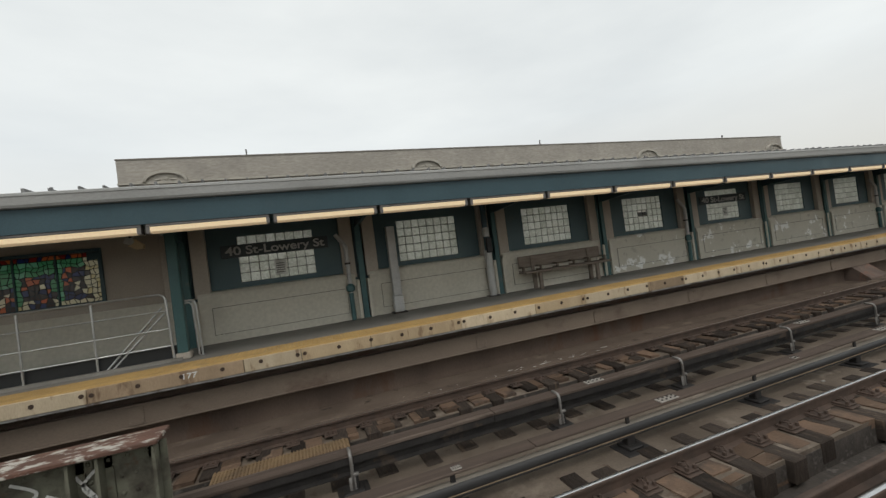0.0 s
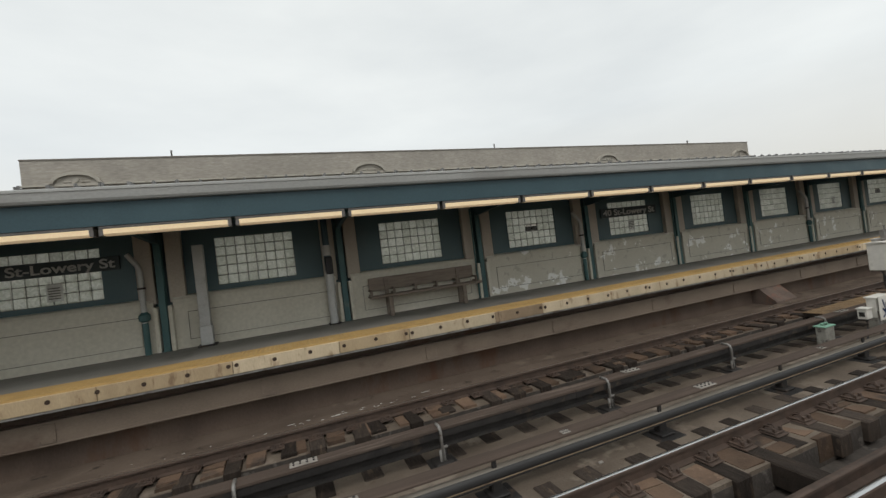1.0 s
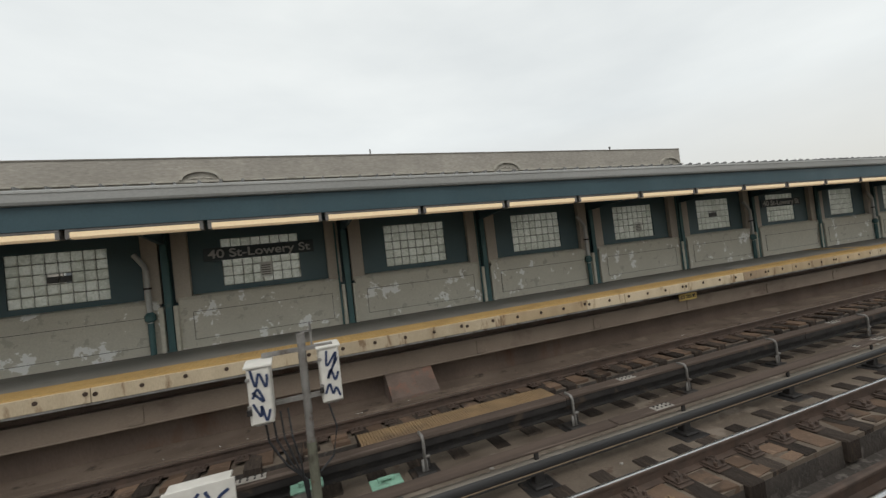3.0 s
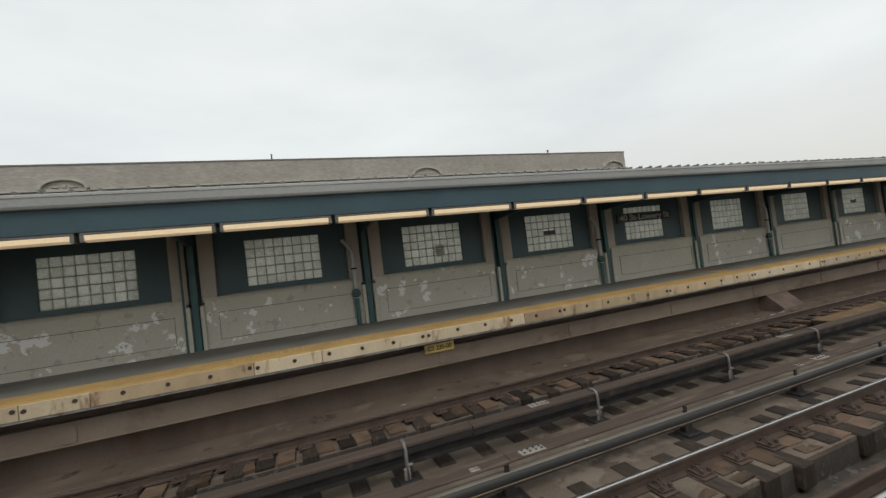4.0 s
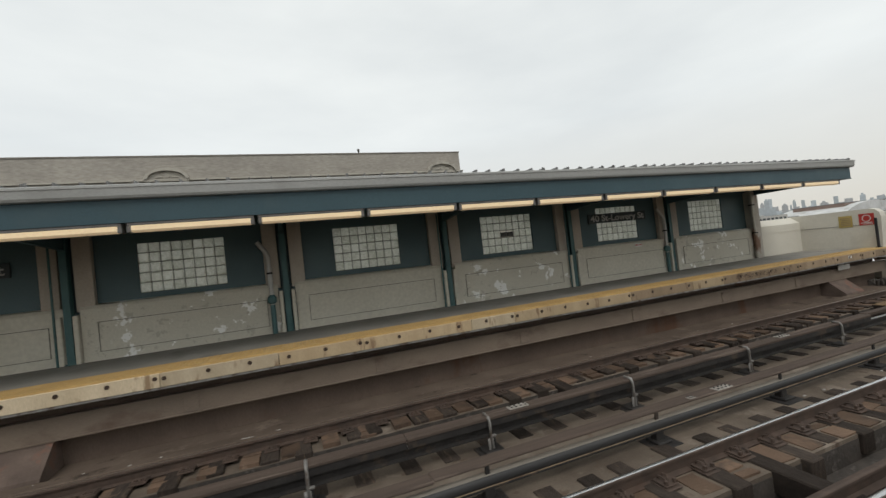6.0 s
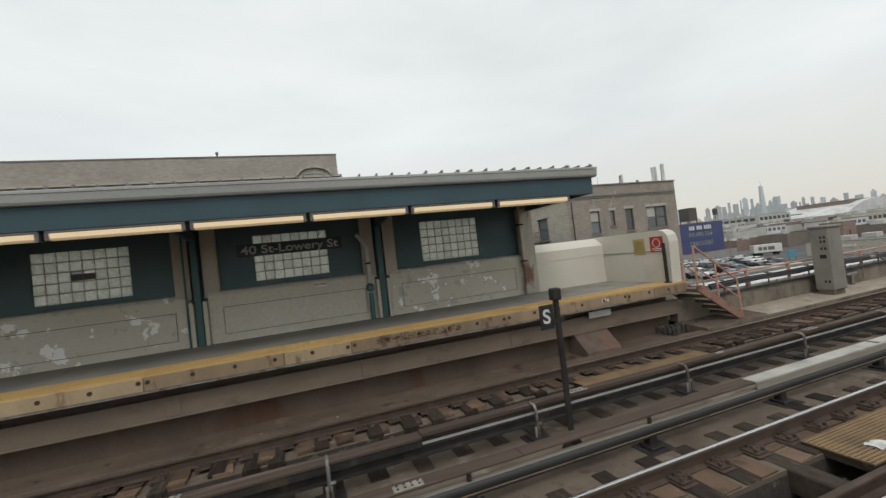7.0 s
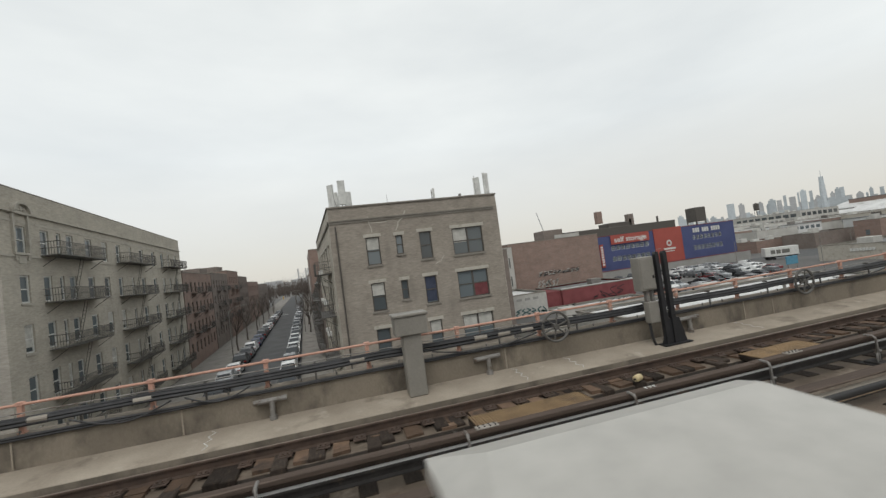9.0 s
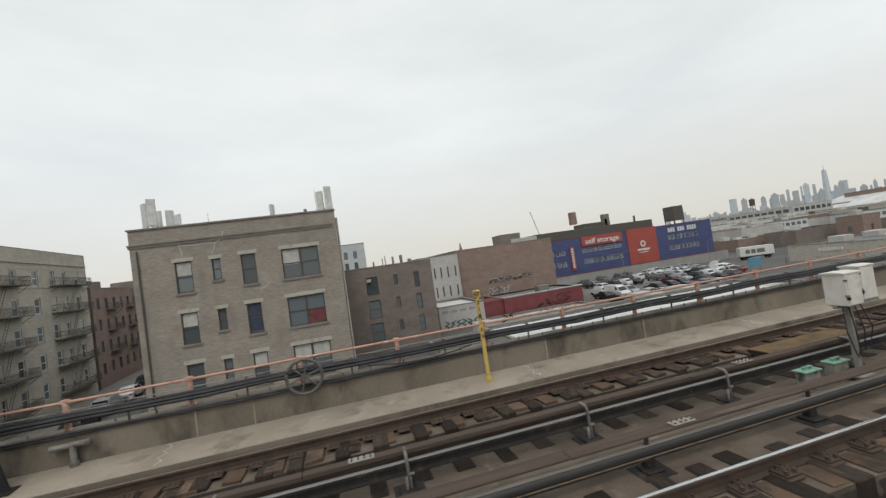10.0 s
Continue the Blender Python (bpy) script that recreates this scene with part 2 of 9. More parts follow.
M["yellow"] = material("worn_yellow_tactile", (0.48, 0.315, 0.118), (0.40, 0.262, 0.102), 1.7, 0.75, bump=0.2, stain=(0.31, 0.22, 0.11), stain_scale=1.4, stain_at=0.6, stain_soft=0.15)
M["cream_a"] = material("cream_rubbing_board", (0.45, 0.345, 0.215), (0.365, 0.272, 0.165), 2, 0.8, bump=0.3, stretch=(1.6, 1, 0.45), vary=0.2, stain=(0.22, 0.145, 0.085), stain_scale=2.6, stain_at=0.57)
M["cream_b"] = material("pale_rubbing_board", (0.53, 0.435, 0.305), (0.44, 0.355, 0.24), 2, 0.8, bump=0.3, stretch=(1.6, 1, 0.45), vary=0.16, stain=(0.25, 0.17, 0.10), stain_scale=2.6, stain_at=0.56)
M["tan_board"] = material("tan_rubbing_board", (0.30, 0.22, 0.142), (0.235, 0.17, 0.108), 2, 0.8, bump=0.3, stretch=(1.6, 1, 0.45), vary=0.2, stain=(0.14, 0.09, 0.056), stain_scale=2.6)
M["bolt"] = material("rusted_bolt", (0.075, 0.05, 0.036), None, 8, 0.7, 0.4)
M["beam"] = material("taupe_painted_beam", (0.185, 0.143, 0.108), (0.145, 0.112, 0.086), 1.6, 0.75, bump=0.15, stretch=(0.6, 1, 1), stain=(0.10, 0.068, 0.05), stain_scale=1.5, stain_at=0.56, stain_soft=0.15)
M["under"] = material("stained_retaining_wall", (0.135, 0.10, 0.078), (0.088, 0.065, 0.052), 1.0, 0.95, bump=0.5, stretch=(1, 1, 0.4), stain=(0.10, 0.057, 0.038), stain_scale=0.7, stain_at=0.58, spec=0.15)
M["rubble"] = material("pale_pier_concrete", (0.135, 0.098, 0.078), (0.09, 0.066, 0.054), 3, 0.95, bump=0.8, stain=(0.155, 0.085, 0.062), stain_scale=2.2, stain_at=0.55)
M["wall"] = material("painted_concrete_panel", (0.55, 0.522, 0.44), (0.50, 0.474, 0.397), 0.7, 0.75, bump=0.08, grain=14, stain=(0.45, 0.425, 0.355), stain_scale=0.8, stain_at=0.58, stain_soft=0.15)
M["wall_peel"] = material("peeling_painted_panel", (0.55, 0.522, 0.44), (0.495, 0.468, 0.392), 0.8, 0.75, bump=0.2, stain=(0.80, 0.795, 0.765), stain_scale=1.9, stain_at=0.582, stain_soft=0.012, rust=(0.42, 0.395, 0.33))
M["wall_cream"] = material("cream_painted_concrete", (0.60, 0.57, 0.495), (0.55, 0.52, 0.45), 0.7, 0.75, bump=0.1, stain=(0.50, 0.47, 0.40), stain_scale=0.8, stain_at=0.6, stain_soft=0.15)
M["yellow_sign"] = material("faded_yellow_sign", (0.50, 0.38, 0.12), None, 3, 0.6, bump=0)
M["pilaster"] = material("taupe_pilaster_paint", (0.44, 0.395, 0.338), (0.385, 0.342, 0.29), 1.2, 0.8, bump=0.1)
M["teal"] = material("dark_teal_paint", (0.043, 0.084, 0.10), (0.034, 0.069, 0.084), 1.2, 0.5, bump=0.04, stain=(0.05, 0.085, 0.097), stain_scale=1.2, stain_soft=0.2)
# lighter copy of the teal paint, lifted for haze on the train window
M["teal_wall"] = material("hazed_teal_panel_paint", (0.074, 0.122, 0.134), (0.058, 0.10, 0.112), 0.9, 0.5, bump=0.04, stain=(0.08, 0.115, 0.12), stain_scale=1.4, stain_soft=0.2)
M["teal_light"] = material("teal_column_paint", (0.055, 0.125, 0.125), (0.042, 0.098, 0.10), 2.2, 0.5, bump=0.08, stain=(0.09, 0.13, 0.125), stain_scale=3, stain_at=0.62)
M["gutter"] = material("weathered_white_gutter", (0.40, 0.40, 0.385), (0.335, 0.335, 0.32), 0.8, 0.6, 0.05, bump=0.05, stretch=(0.5, 1, 1), stain=(0.27, 0.265, 0.25), stain_scale=0.9, stain_soft=0.2)
M["roof_metal"] = material("grey_metal_roof", (0.25, 0.25, 0.245), (0.18, 0.178, 0.172), 1.5, 0.6, 0.3, bump=0.15)
M["lamp"] = material("lit_lamp_diffuser", (0.84, 0.65, 0.41), (0.84, 0.65, 0.41), 2, 0.5, bump=0, glow=0.2)
M["lamp_cover"] = material("cream_lamp_cover", (0.72, 0.58, 0.36), (0.66, 0.52, 0.32), 4, 0.4, bump=0)
M["lamp_case"] = material("grey_lamp_case", (0.16, 0.15, 0.14), None, 4, 0.6, 0.2)
M["glassblock"] = material("milky_glass_block", (0.74, 0.735, 0.655), (0.58, 0.58, 0.515), 7, 0.16, bump=0.6, grain=22, vary=0.15, stain=(0.82, 0.82, 0.77), stain_scale=14, stain_at=0.56, stain_soft=0.05, spec=0.6)
M["worn_bar"] = material("worn_pale_bar", (0.31, 0.28, 0.238), (0.22, 0.197, 0.167), 5, 0.65, 0.15, bump=0.1, stretch=(0.3, 4, 4))
M["window_mortar"] = material("grey_window_mortar", (0.24, 0.24, 0.22), None, 6, 0.9)
M["mortar"] = material("sooty_mortar", (0.16, 0.155, 0.14), None, 6, 0.9)
M["sign_black"] = material("black_sign_enamel", (0.022, 0.024, 0.025), None, 3, 0.4, bump=0.02)
# dark teal plate, raised above black with window haze in its colour
M["sign_dark"] = material("hazed_dark_sign_enamel", (0.042, 0.056, 0.061), (0.034, 0.046, 0.051), 3, 0.45, bump=0.02)
M["letter"] = material("grey_white_letters", (0.5, 0.5, 0.49), None, 4, 0.6, bump=0)
M["paper"] = material("white_paper_notice", (0.66, 0.66, 0.63), None, 5, 0.8)
M["pipe"] = material("grey_painted_pipe", (0.47, 0.47, 0.455), (0.41, 0.41, 0.395), 3, 0.5, 0.1, bump=0.08, stain=(0.33, 0.31, 0.285), stain_scale=3, stain_at=0.6, stain_soft=0.15)
M["steel_tube"] = material("brushed_steel_tube", (0.55, 0.55, 0.54), (0.45, 0.45, 0.44), 5, 0.35, 0.85, bump=0.03)
M["bench"] = material("weathered_bench_wood", (0.21, 0.172, 0.138), (0.145, 0.115, 0.09), 5, 0.75, bump=0.3, stretch=(0.5, 4, 4))
M["pink"] = material("salmon_primer_paint", (0.50, 0.285, 0.215), (0.42, 0.235, 0.175), 3, 0.7, bump=0.2, stain=(0.22, 0.125, 0.09), stain_scale=4, stain_at=0.6, rust=(0.60, 0.46, 0.40))
M["rust_pink"] = material("rust_stained_stringer", (0.30, 0.17, 0.125), (0.22, 0.12, 0.085), 3, 0.8, bump=0.3, stain=(0.12, 0.07, 0.05), stain_scale=3)
M["end_post"] = material("rust_stained_concrete_post", (0.44, 0.41, 0.355), (0.34, 0.31, 0.265), 2, 0.85, bump=0.4, stretch=(1, 1, 0.4), stain=(0.19, 0.115, 0.08), stain_scale=2.2, stain_at=0.54)
M["slate"] = material("blue_green_slate", (0.255, 0.31, 0.30), (0.195, 0.245, 0.24), 0.8, 0.7, bump=0.2, grain=6, stain=(0.32, 0.36, 0.34), stain_scale=0.7)
M["cable"] = material("black_cable_jacket", (0.028, 0.028, 0.03), (0.018, 0.018, 0.019), 5, 0.55, bump=0.1)
M["cabinet"] = material("grey_steel_cabinet", (0.245, 0.23, 0.203), (0.205, 0.192, 0.168), 1.6, 0.6, 0.1, bump=0.05, stain=(0.15, 0.138, 0.12), stain_scale=1.6, stain_at=0.6, stain_soft=0.15)
M["white_case"] = material("white_enamel_case", (0.63, 0.605, 0.555), (0.58, 0.555, 0.505), 1.5, 0.5, bump=0.0, grain=9, stain=(0.49, 0.465, 0.42), stain_scale=2.3, stain_at=0.6)
M["ink"] = material("dark_blue_spray", (0.035, 0.055, 0.13), None, 6, 0.7, bump=0)
M["green_lid"] = material("mint_green_lid", (0.21, 0.37, 0.28), (0.16, 0.30, 0.22), 4, 0.6, bump=0.1, stain=(0.12, 0.19, 0.15), stain_scale=9)
M["grey_box"] = material("stained_grey_box", (0.30, 0.29, 0.255), (0.17, 0.16, 0.14), 6, 0.8, bump=0.3, stain=(0.07, 0.062, 0.055), stain_scale=7, stain_at=0.55)
M["girder_green"] = material("olive_girder_paint", (0.16, 0.158, 0.118), (0.11, 0.108, 0.082), 2.5, 0.75, bump=0.3, stain=(0.05, 0.043, 0.034), stain_scale=2.2, stain_at=0.52, stain_soft=0.15, rust=(0.10, 0.055, 0.033), spec=0.2)
M["girder_top"] = material("peeling_girder_flange", (0.135, 0.066, 0.045), (0.09, 0.048, 0.034), 3, 0.8, bump=0.5, stretch=(0.6, 1.6, 1), stain=(0.42, 0.395, 0.345), stain_scale=9.0, stain_at=0.52, stain_soft=0.06)
M["yellow_paint"] = material("yellow_post_paint", (0.58, 0.41, 0.12), (0.48, 0.33, 0.10), 3, 0.6, bump=0.1, stain=(0.3, 0.2, 0.08), stain_scale=5)
M["red_sign"] = material("red_sign_enamel", (0.48, 0.045, 0.035), None, 4, 0.5)
M["black_paint"] = material("black_paint", (0.02, 0.02, 0.022), None, 4, 0.5)
M["asphalt"] = material("worn_asphalt", (0.085, 0.086, 0.087), (0.065, 0.066, 0.067), 0.4, 0.9, bump=0.3, stain=(0.085, 0.085, 0.083), stain_scale=0.25)
M["pavement"] = material("pale_sidewalk_concrete", (0.24, 0.225, 0.205), (0.19, 0.178, 0.16), 0.7, 0.9, bump=0.2, stain=(0.15, 0.138, 0.12), stain_scale=0.5)
M["ground"] = material("mixed_city_ground", (0.13, 0.125, 0.118), (0.085, 0.083, 0.08), 0.02, 0.95, bump=0, grain=0.4, stain=(0.20, 0.19, 0.18), stain_scale=0.015)
M["brick_a"] = brick_material("tan_grey_brick", (0.39, 0.358, 0.312), (0.325, 0.298, 0.26), (0.36, 0.337, 0.3), stain=(0.295, 0.272, 0.24))
M["brick_a_side"] = brick_material("buff_brick", (0.455, 0.42, 0.355), (0.39, 0.357, 0.30), (0.42, 0.39, 0.337), stain=(0.335, 0.305, 0.258))
M["brick_b"] = brick_material("grey_brown_brick", (0.315, 0.278, 0.235), (0.258, 0.226, 0.19), (0.29, 0.262, 0.226), stain=(0.2, 0.178, 0.153))
# the next two bricks are muted: distance haze put into their colour
M["brick_dark"] = brick_material("dark_brown_brick", (0.215, 0.178, 0.155), (0.178, 0.146, 0.128), (0.205, 0.18, 0.162), stain=(0.15, 0.13, 0.117))
M["brick_red"] = brick_material("red_brown_brick", (0.27, 0.19, 0.158), (0.225, 0.157, 0.13), (0.24, 0.192, 0.167), stain=(0.195, 0.147, 0.126))
M["stone"] = material("limestone_trim", (0.45, 0.42, 0.365), (0.38, 0.355, 0.305), 1.5, 0.85, bump=0.2, stain=(0.32, 0.295, 0.25), stain_scale=1.1)
M["coping"] = material("grey_coping", (0.245, 0.225, 0.195), (0.19, 0.172, 0.147), 1, 0.9, bump=0.2)
M["white_frame"] = material("white_window_frame", (0.66, 0.66, 0.63), None, 3, 0.5, bump=0)
M["dark_frame"] = material("dark_window_frame", (0.09, 0.08, 0.07), None, 3, 0.5, bump=0)
M["pane"] = glass_material("window_glass", (0.06, 0.07, 0.075))
M["blind"] = material("pale_window_blind", (0.5, 0.49, 0.45), None, 3, 0.8, bump=0)
M["blue_blind"] = material("blue_window_blind", (0.05, 0.06, 0.095), None, 3, 0.8, bump=0)
M["red_curtain"] = material("red_curtain", (0.17, 0.05, 0.055), None, 3, 0.8, bump=0)
M["iron"] = material("grey_iron_balcony", (0.125, 0.118, 0.108), None, 5, 0.6, 0.2, bump=0)
M["tar_roof"] = material("grey_tar_roof", (0.20, 0.20, 0.195), (0.14, 0.14, 0.137), 0.3, 0.9, bump=0.1)
M["white_roof"] = material("white_coated_roof", (0.60, 0.60, 0.59), (0.47, 0.47, 0.46), 0.12, 0.8, bump=0, grain=1.5, stain=(0.37, 0.36, 0.34), stain_scale=0.1)
M["pale_wall"] = material("pale_stucco_wall", (0.46, 0.45, 0.42), (0.37, 0.36, 0.335), 0.2, 0.85, bump=0, grain=2)
# storage blue and red toned down, with haze in the base colour
M["storage_blue"] = material("royal_blue_cladding", (0.06, 0.075, 0.175), (0.052, 0.065, 0.155), 0.25, 0.6, bump=0, grain=3)
M["storage_red"] = material("bright_red_cladding", (0.34, 0.075, 0.058), (0.30, 0.066, 0.05), 0.25, 0.6, bump=0, grain=3)
M["sign_blue"] = material("light_blue_sign", (0.10, 0.27, 0.38), None, 2, 0.6, bump=0)
M["grey_wall"] = material("grey_rendered_wall", (0.30, 0.295, 0.28), (0.25, 0.245, 0.232), 0.3, 0.9, bump=0, grain=2)
M["maroon"] = material("maroon_painted_wall", (0.19, 0.052, 0.055), (0.15, 0.042, 0.045), 0.6, 0.8, bump=0.1, grain=6)
# distance haze is mixed into these base colours; the air itself is clear
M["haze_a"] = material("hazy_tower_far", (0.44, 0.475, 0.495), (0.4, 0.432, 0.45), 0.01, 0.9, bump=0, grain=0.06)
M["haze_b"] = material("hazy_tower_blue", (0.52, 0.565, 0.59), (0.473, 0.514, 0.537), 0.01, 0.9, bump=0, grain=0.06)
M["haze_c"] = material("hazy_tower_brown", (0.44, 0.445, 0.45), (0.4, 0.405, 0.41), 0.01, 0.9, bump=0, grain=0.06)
M["curb"] = material("brown_curb_concrete", (0.135, 0.103, 0.08), (0.085, 0.064, 0.05), 1.0, 0.92, bump=0.5, stain=(0.155, 0.12, 0.093), stain_scale=1.1, stain_at=0.58, rust=(0.05, 0.038, 0.03), spec=0.12)
M["droppings"] = material("white_paint_drips", (0.55, 0.54, 0.5), None, 9, 0.8, bump=0.1)
M["pale_blue_wall"] = material("pale_blue_grey_wall", (0.47, 0.50, 0.50), (0.41, 0.44, 0.445), 0.3, 0.85, bump=0, grain=2)
M["bark"] = material("bare_tree_bark", (0.10, 0.085, 0.072), (0.07, 0.06, 0.05), 5, 0.9, bump=0.4)
M["twigs"] = material("bare_winter_twigs", (0.115, 0.095, 0.082), (0.085, 0.07, 0.062), 2, 0.9, bump=0)
M["tyre"] = material("black_tyre", (0.02, 0.02, 0.02), None, 5, 0.85, bump=0)
M["car_glass"] = glass_material("car_glass", (0.012, 0.014, 0.016), 0.05)
M["headlight"] = material("clear_lamp_lens", (0.55, 0.55, 0.53), None, 5, 0.2, bump=0)
M["taillight"] = material("red_lamp_lens", (0.28, 0.015, 0.012), None, 5, 0.25, bump=0)
PAINT = {"white": (0.68, 0.68, 0.67), "black": (0.02, 0.021, 0.023), "silver": (0.36, 0.37, 0.38), "grey": (0.11, 0.115, 0.12), "dark red": (0.16, 0.02, 0.022), "navy blue": (0.03, 0.045, 0.10)}
for paint, rgb in PAINT.items():
    M["car_" + paint] = material(paint.replace(" ", "_") + "_car_paint", rgb, tuple(c * 0.93 for c in rgb), 1, 0.28, 0.15, bump=0, spec=0.6)


# ---- building blocks ----
def quad_box(bm, x0, y0, z0, x1, y1, z1, c=0.0):
    """A box, with edges chamfered by c where c is given."""
    if c <= 0:
        v = [bm.verts.new(p) for p in ((x0, y0, z0), (x1, y0, z0), (x1, y1, z0), (x0, y1, z0), (x0, y0, z1), (x1, y0, z1), (x1, y1, z1), (x0, y1, z1))]
        for f in ((0, 3, 2, 1), (4, 5, 6, 7), (0, 1, 5, 4), (1, 2, 6, 5), (2, 3, 7, 6), (3, 0, 4, 7)):
            bm.faces.new([v[i] for i in f])
        return bm
    lo, hi = (x0, y0, z0), (x1, y1, z1)
    v = {}
    for sx in (0, 1):
        for sy in (0, 1):
            for sz in (0, 1):
                s = (sx, sy, sz)
                for ax in range(3):
                    p = [(hi[k] if s[k] else lo[k]) + (0 if k == ax else (-c if s[k] else c)) for k in range(3)]
                    v[s, ax] = bm.verts.new(p)
    cen = Vector([(a + b) / 2 for a, b in zip(lo, hi)])

    def face(keys):
        vs = [v[k] for k in keys]
        n = (vs[1].co - vs[0].co).cross(vs[2].co - vs[0].co)
        m = sum((q.co for q in vs), Vector()) / len(vs)
        if n.dot(m - cen) < 0:
            vs.reverse()
        bm.faces.new(vs)
    for ax in range(3):
        a, b = [k for k in range(3) if k != ax]
        for side in (0, 1):
            def key(p, q):
                s = [0, 0, 0]
                s[ax], s[a], s[b] = side, p, q
                return tuple(s)
            face([(key(0, 0), ax), (key(1, 0), ax), (key(1, 1), ax), (key(0, 1), ax)])
            for other in (0, 1):
                s0, s1 = [0, 0, 0], [0, 0, 0]
                s0[a], s0[b], s1[a], s1[b] = side, other, side, other
                s0[ax], s1[ax] = 0, 1
                s0, s1 = tuple(s0), tuple(s1)
                face([(s0, a), (s1, a), (s1, b), (s0, b)])
    for s in {k[0] for k in v}:
        face([(s, 0), (s, 1), (s, 2)])
    return bm


def tube(bm, points, r, sides=8, cap=True):
    """A round bar along a line of points; r may be one radius or one for each point."""
    pts = [Vector(p) for p in points]
    rs = r if isinstance(r, (list, tuple)) else [r] * len(pts)
    rings = []
    for i, p in enumerate(pts):
        d = (pts[min(i + 1, len(pts) - 1)] - pts[max(i - 1, 0)]).normalized()
        up = Vector((0, 0, 1)) if abs(d.z) < 0.95 else Vector((1, 0, 0))
        a = d.cross(up).normalized()
        b = a.cross(d).normalized()
        rings.append([bm.verts.new(p + rs[i] * (math.cos(2 * math.pi * k / sides) * a + math.sin(2 * math.pi * k / sides) * b)) for k in range(sides)])
    for q, w in zip(rings, rings[1:]):
        for k in range(sides):
            bm.faces.new((q[k], w[k], w[(k + 1) % sides], q[(k + 1) % sides]))
    if cap:
        bm.faces.new(rings[0])
        bm.faces.new(list(reversed(rings[-1])))
    return bm


def prism(bm, outline, axis, lo, hi):
    """Extrudes a closed outline of (a, b) pairs along x, y or z; a and b are the two other axes in order."""
    def p(a, b, t):
        return {"x": (t, a, b), "y": (a, t, b), "z": (a, b, t)}[axis]
    one = [bm.verts.new(p(a, b, lo)) for a, b in outline]
    two = [bm.verts.new(p(a, b, hi)) for a, b in outline]
    k = len(outline)
    for i in range(k):
        bm.faces.new((one[i], one[(i + 1) % k], two[(i + 1) % k], two[i]))
    bm.faces.new(list(reversed(one)))
    bm.faces.new(two)
    return bm


def mesh_of(bm, name, mat, smooth=False):
    bmesh.ops.recalc_face_normals(bm, faces=bm.faces)
    me = bpy.data.meshes.new(name)
    bm.to_mesh(me)
    bm.free()
    me.materials.append(mat)
    if smooth:
        for f in me.polygons:
            f.use_smooth = True
    return me


def B():
    return bmesh.new()


def boxes(*list_of, c=0.0):
    bm = bmesh.new()
    for b in list_of:
        quad_box(bm, *b, c=c)
    return bm


def thing(name, label, category, group="", at=(0, 0, 0), turn=0.0):
    ob = new(name)
    ob.empty_display_size = 0.2
    ob.matrix_basis = pose(*at, 0, 0, turn)
    return tagged(ob, label, category, group)


def part(name, bm, mat, parent, label="", smooth=False):
    ob = new(name, bm if isinstance(bm, bpy.types.Mesh) else mesh_of(bm, name, M[mat], smooth))
    ob.parent = parent
    if label:
        ob["label"] = label
    return ob


def piece(name, me, parent, x=0.0, y=0.0, z=0.0):
    ob = new(name, me)
    ob.parent = parent
    ob.location = (x, y, z)
    return ob


def structure(name, bm, mat, label, category):
    ob = new(name, bm if isinstance(bm, bpy.types.Mesh) else mesh_of(bm, name, M[mat]))
    return tagged(ob, label, category, kind="structure")


def lettering(name, text, size, mat, parent, m, width=None, depth=0.006):
    """Raised letters in the built-in font, lying in the xz plane and read from the side of -y."""
    cu = bpy.data.curves.new(name, "FONT")
    cu.body, cu.size, cu.extrude, cu.align_x, cu.align_y = text, size, depth, "CENTER", "CENTER"
    cu.offset = size * 0.018
    tmp = bpy.data.objects.new(name, cu)
    me = bpy.data.meshes.new_from_object(tmp)
    bpy.data.objects.remove(tmp)
    if width:
        xs = [v.co.x for v in me.vertices]
        me.transform(Matrix.Diagonal((width / (max(xs) - min(xs)), 1, 1, 1)))
    me.materials.clear()
    me.materials.append(M[mat])
    ob = new(name, me)
    ob.parent = parent
    ob.matrix_basis = m @ pose(0, 0, 0, 90, 0, 0)
    return ob


def facade(bm, o, u, n, width, z0, z1, openings, depth=0.2):
    """A wall face from o along the unit vector u, with openings (u0, z0, u1, z1) and their reveals going in against the normal n."""
    o, u, n = Vector(o), Vector(u), Vector(n)
    us = sorted({0.0, width, *[round(v, 4) for q in openings for v in (q[0], q[2])]})
    zs = sorted({z0, z1, *[round(v, 4) for q in openings for v in (q[1], q[3])]})
    grid = {}

    def vert(a, z, back=0):
        k = (a, z, back)
        if k not in grid:
            p = o + u * a - n * (depth * back)
            grid[k] = bm.verts.new((p.x, p.y, z))
        return grid[k]
    for a, b in zip(us, us[1:]):
        for c, d in zip(zs, zs[1:]):
            mu, mz = (a + b) / 2, (c + d) / 2
            if not any(q[0] < mu < q[2] and q[1] < mz < q[3] for q in openings):
                bm.faces.new((vert(a, c), vert(b, c), vert(b, d), vert(a, d)))
    for q in openings:
        a, c, b, d = [round(v, 4) for v in q]
        for (p1, p2) in (((a, c), (b, c)), ((b, c), (b, d)), ((b, d), (a, d)), ((a, d), (a, c))):
            bm.faces.new((vert(*p1), vert(*p2), vert(*p2, 1), vert(*p1, 1)))
    return bm


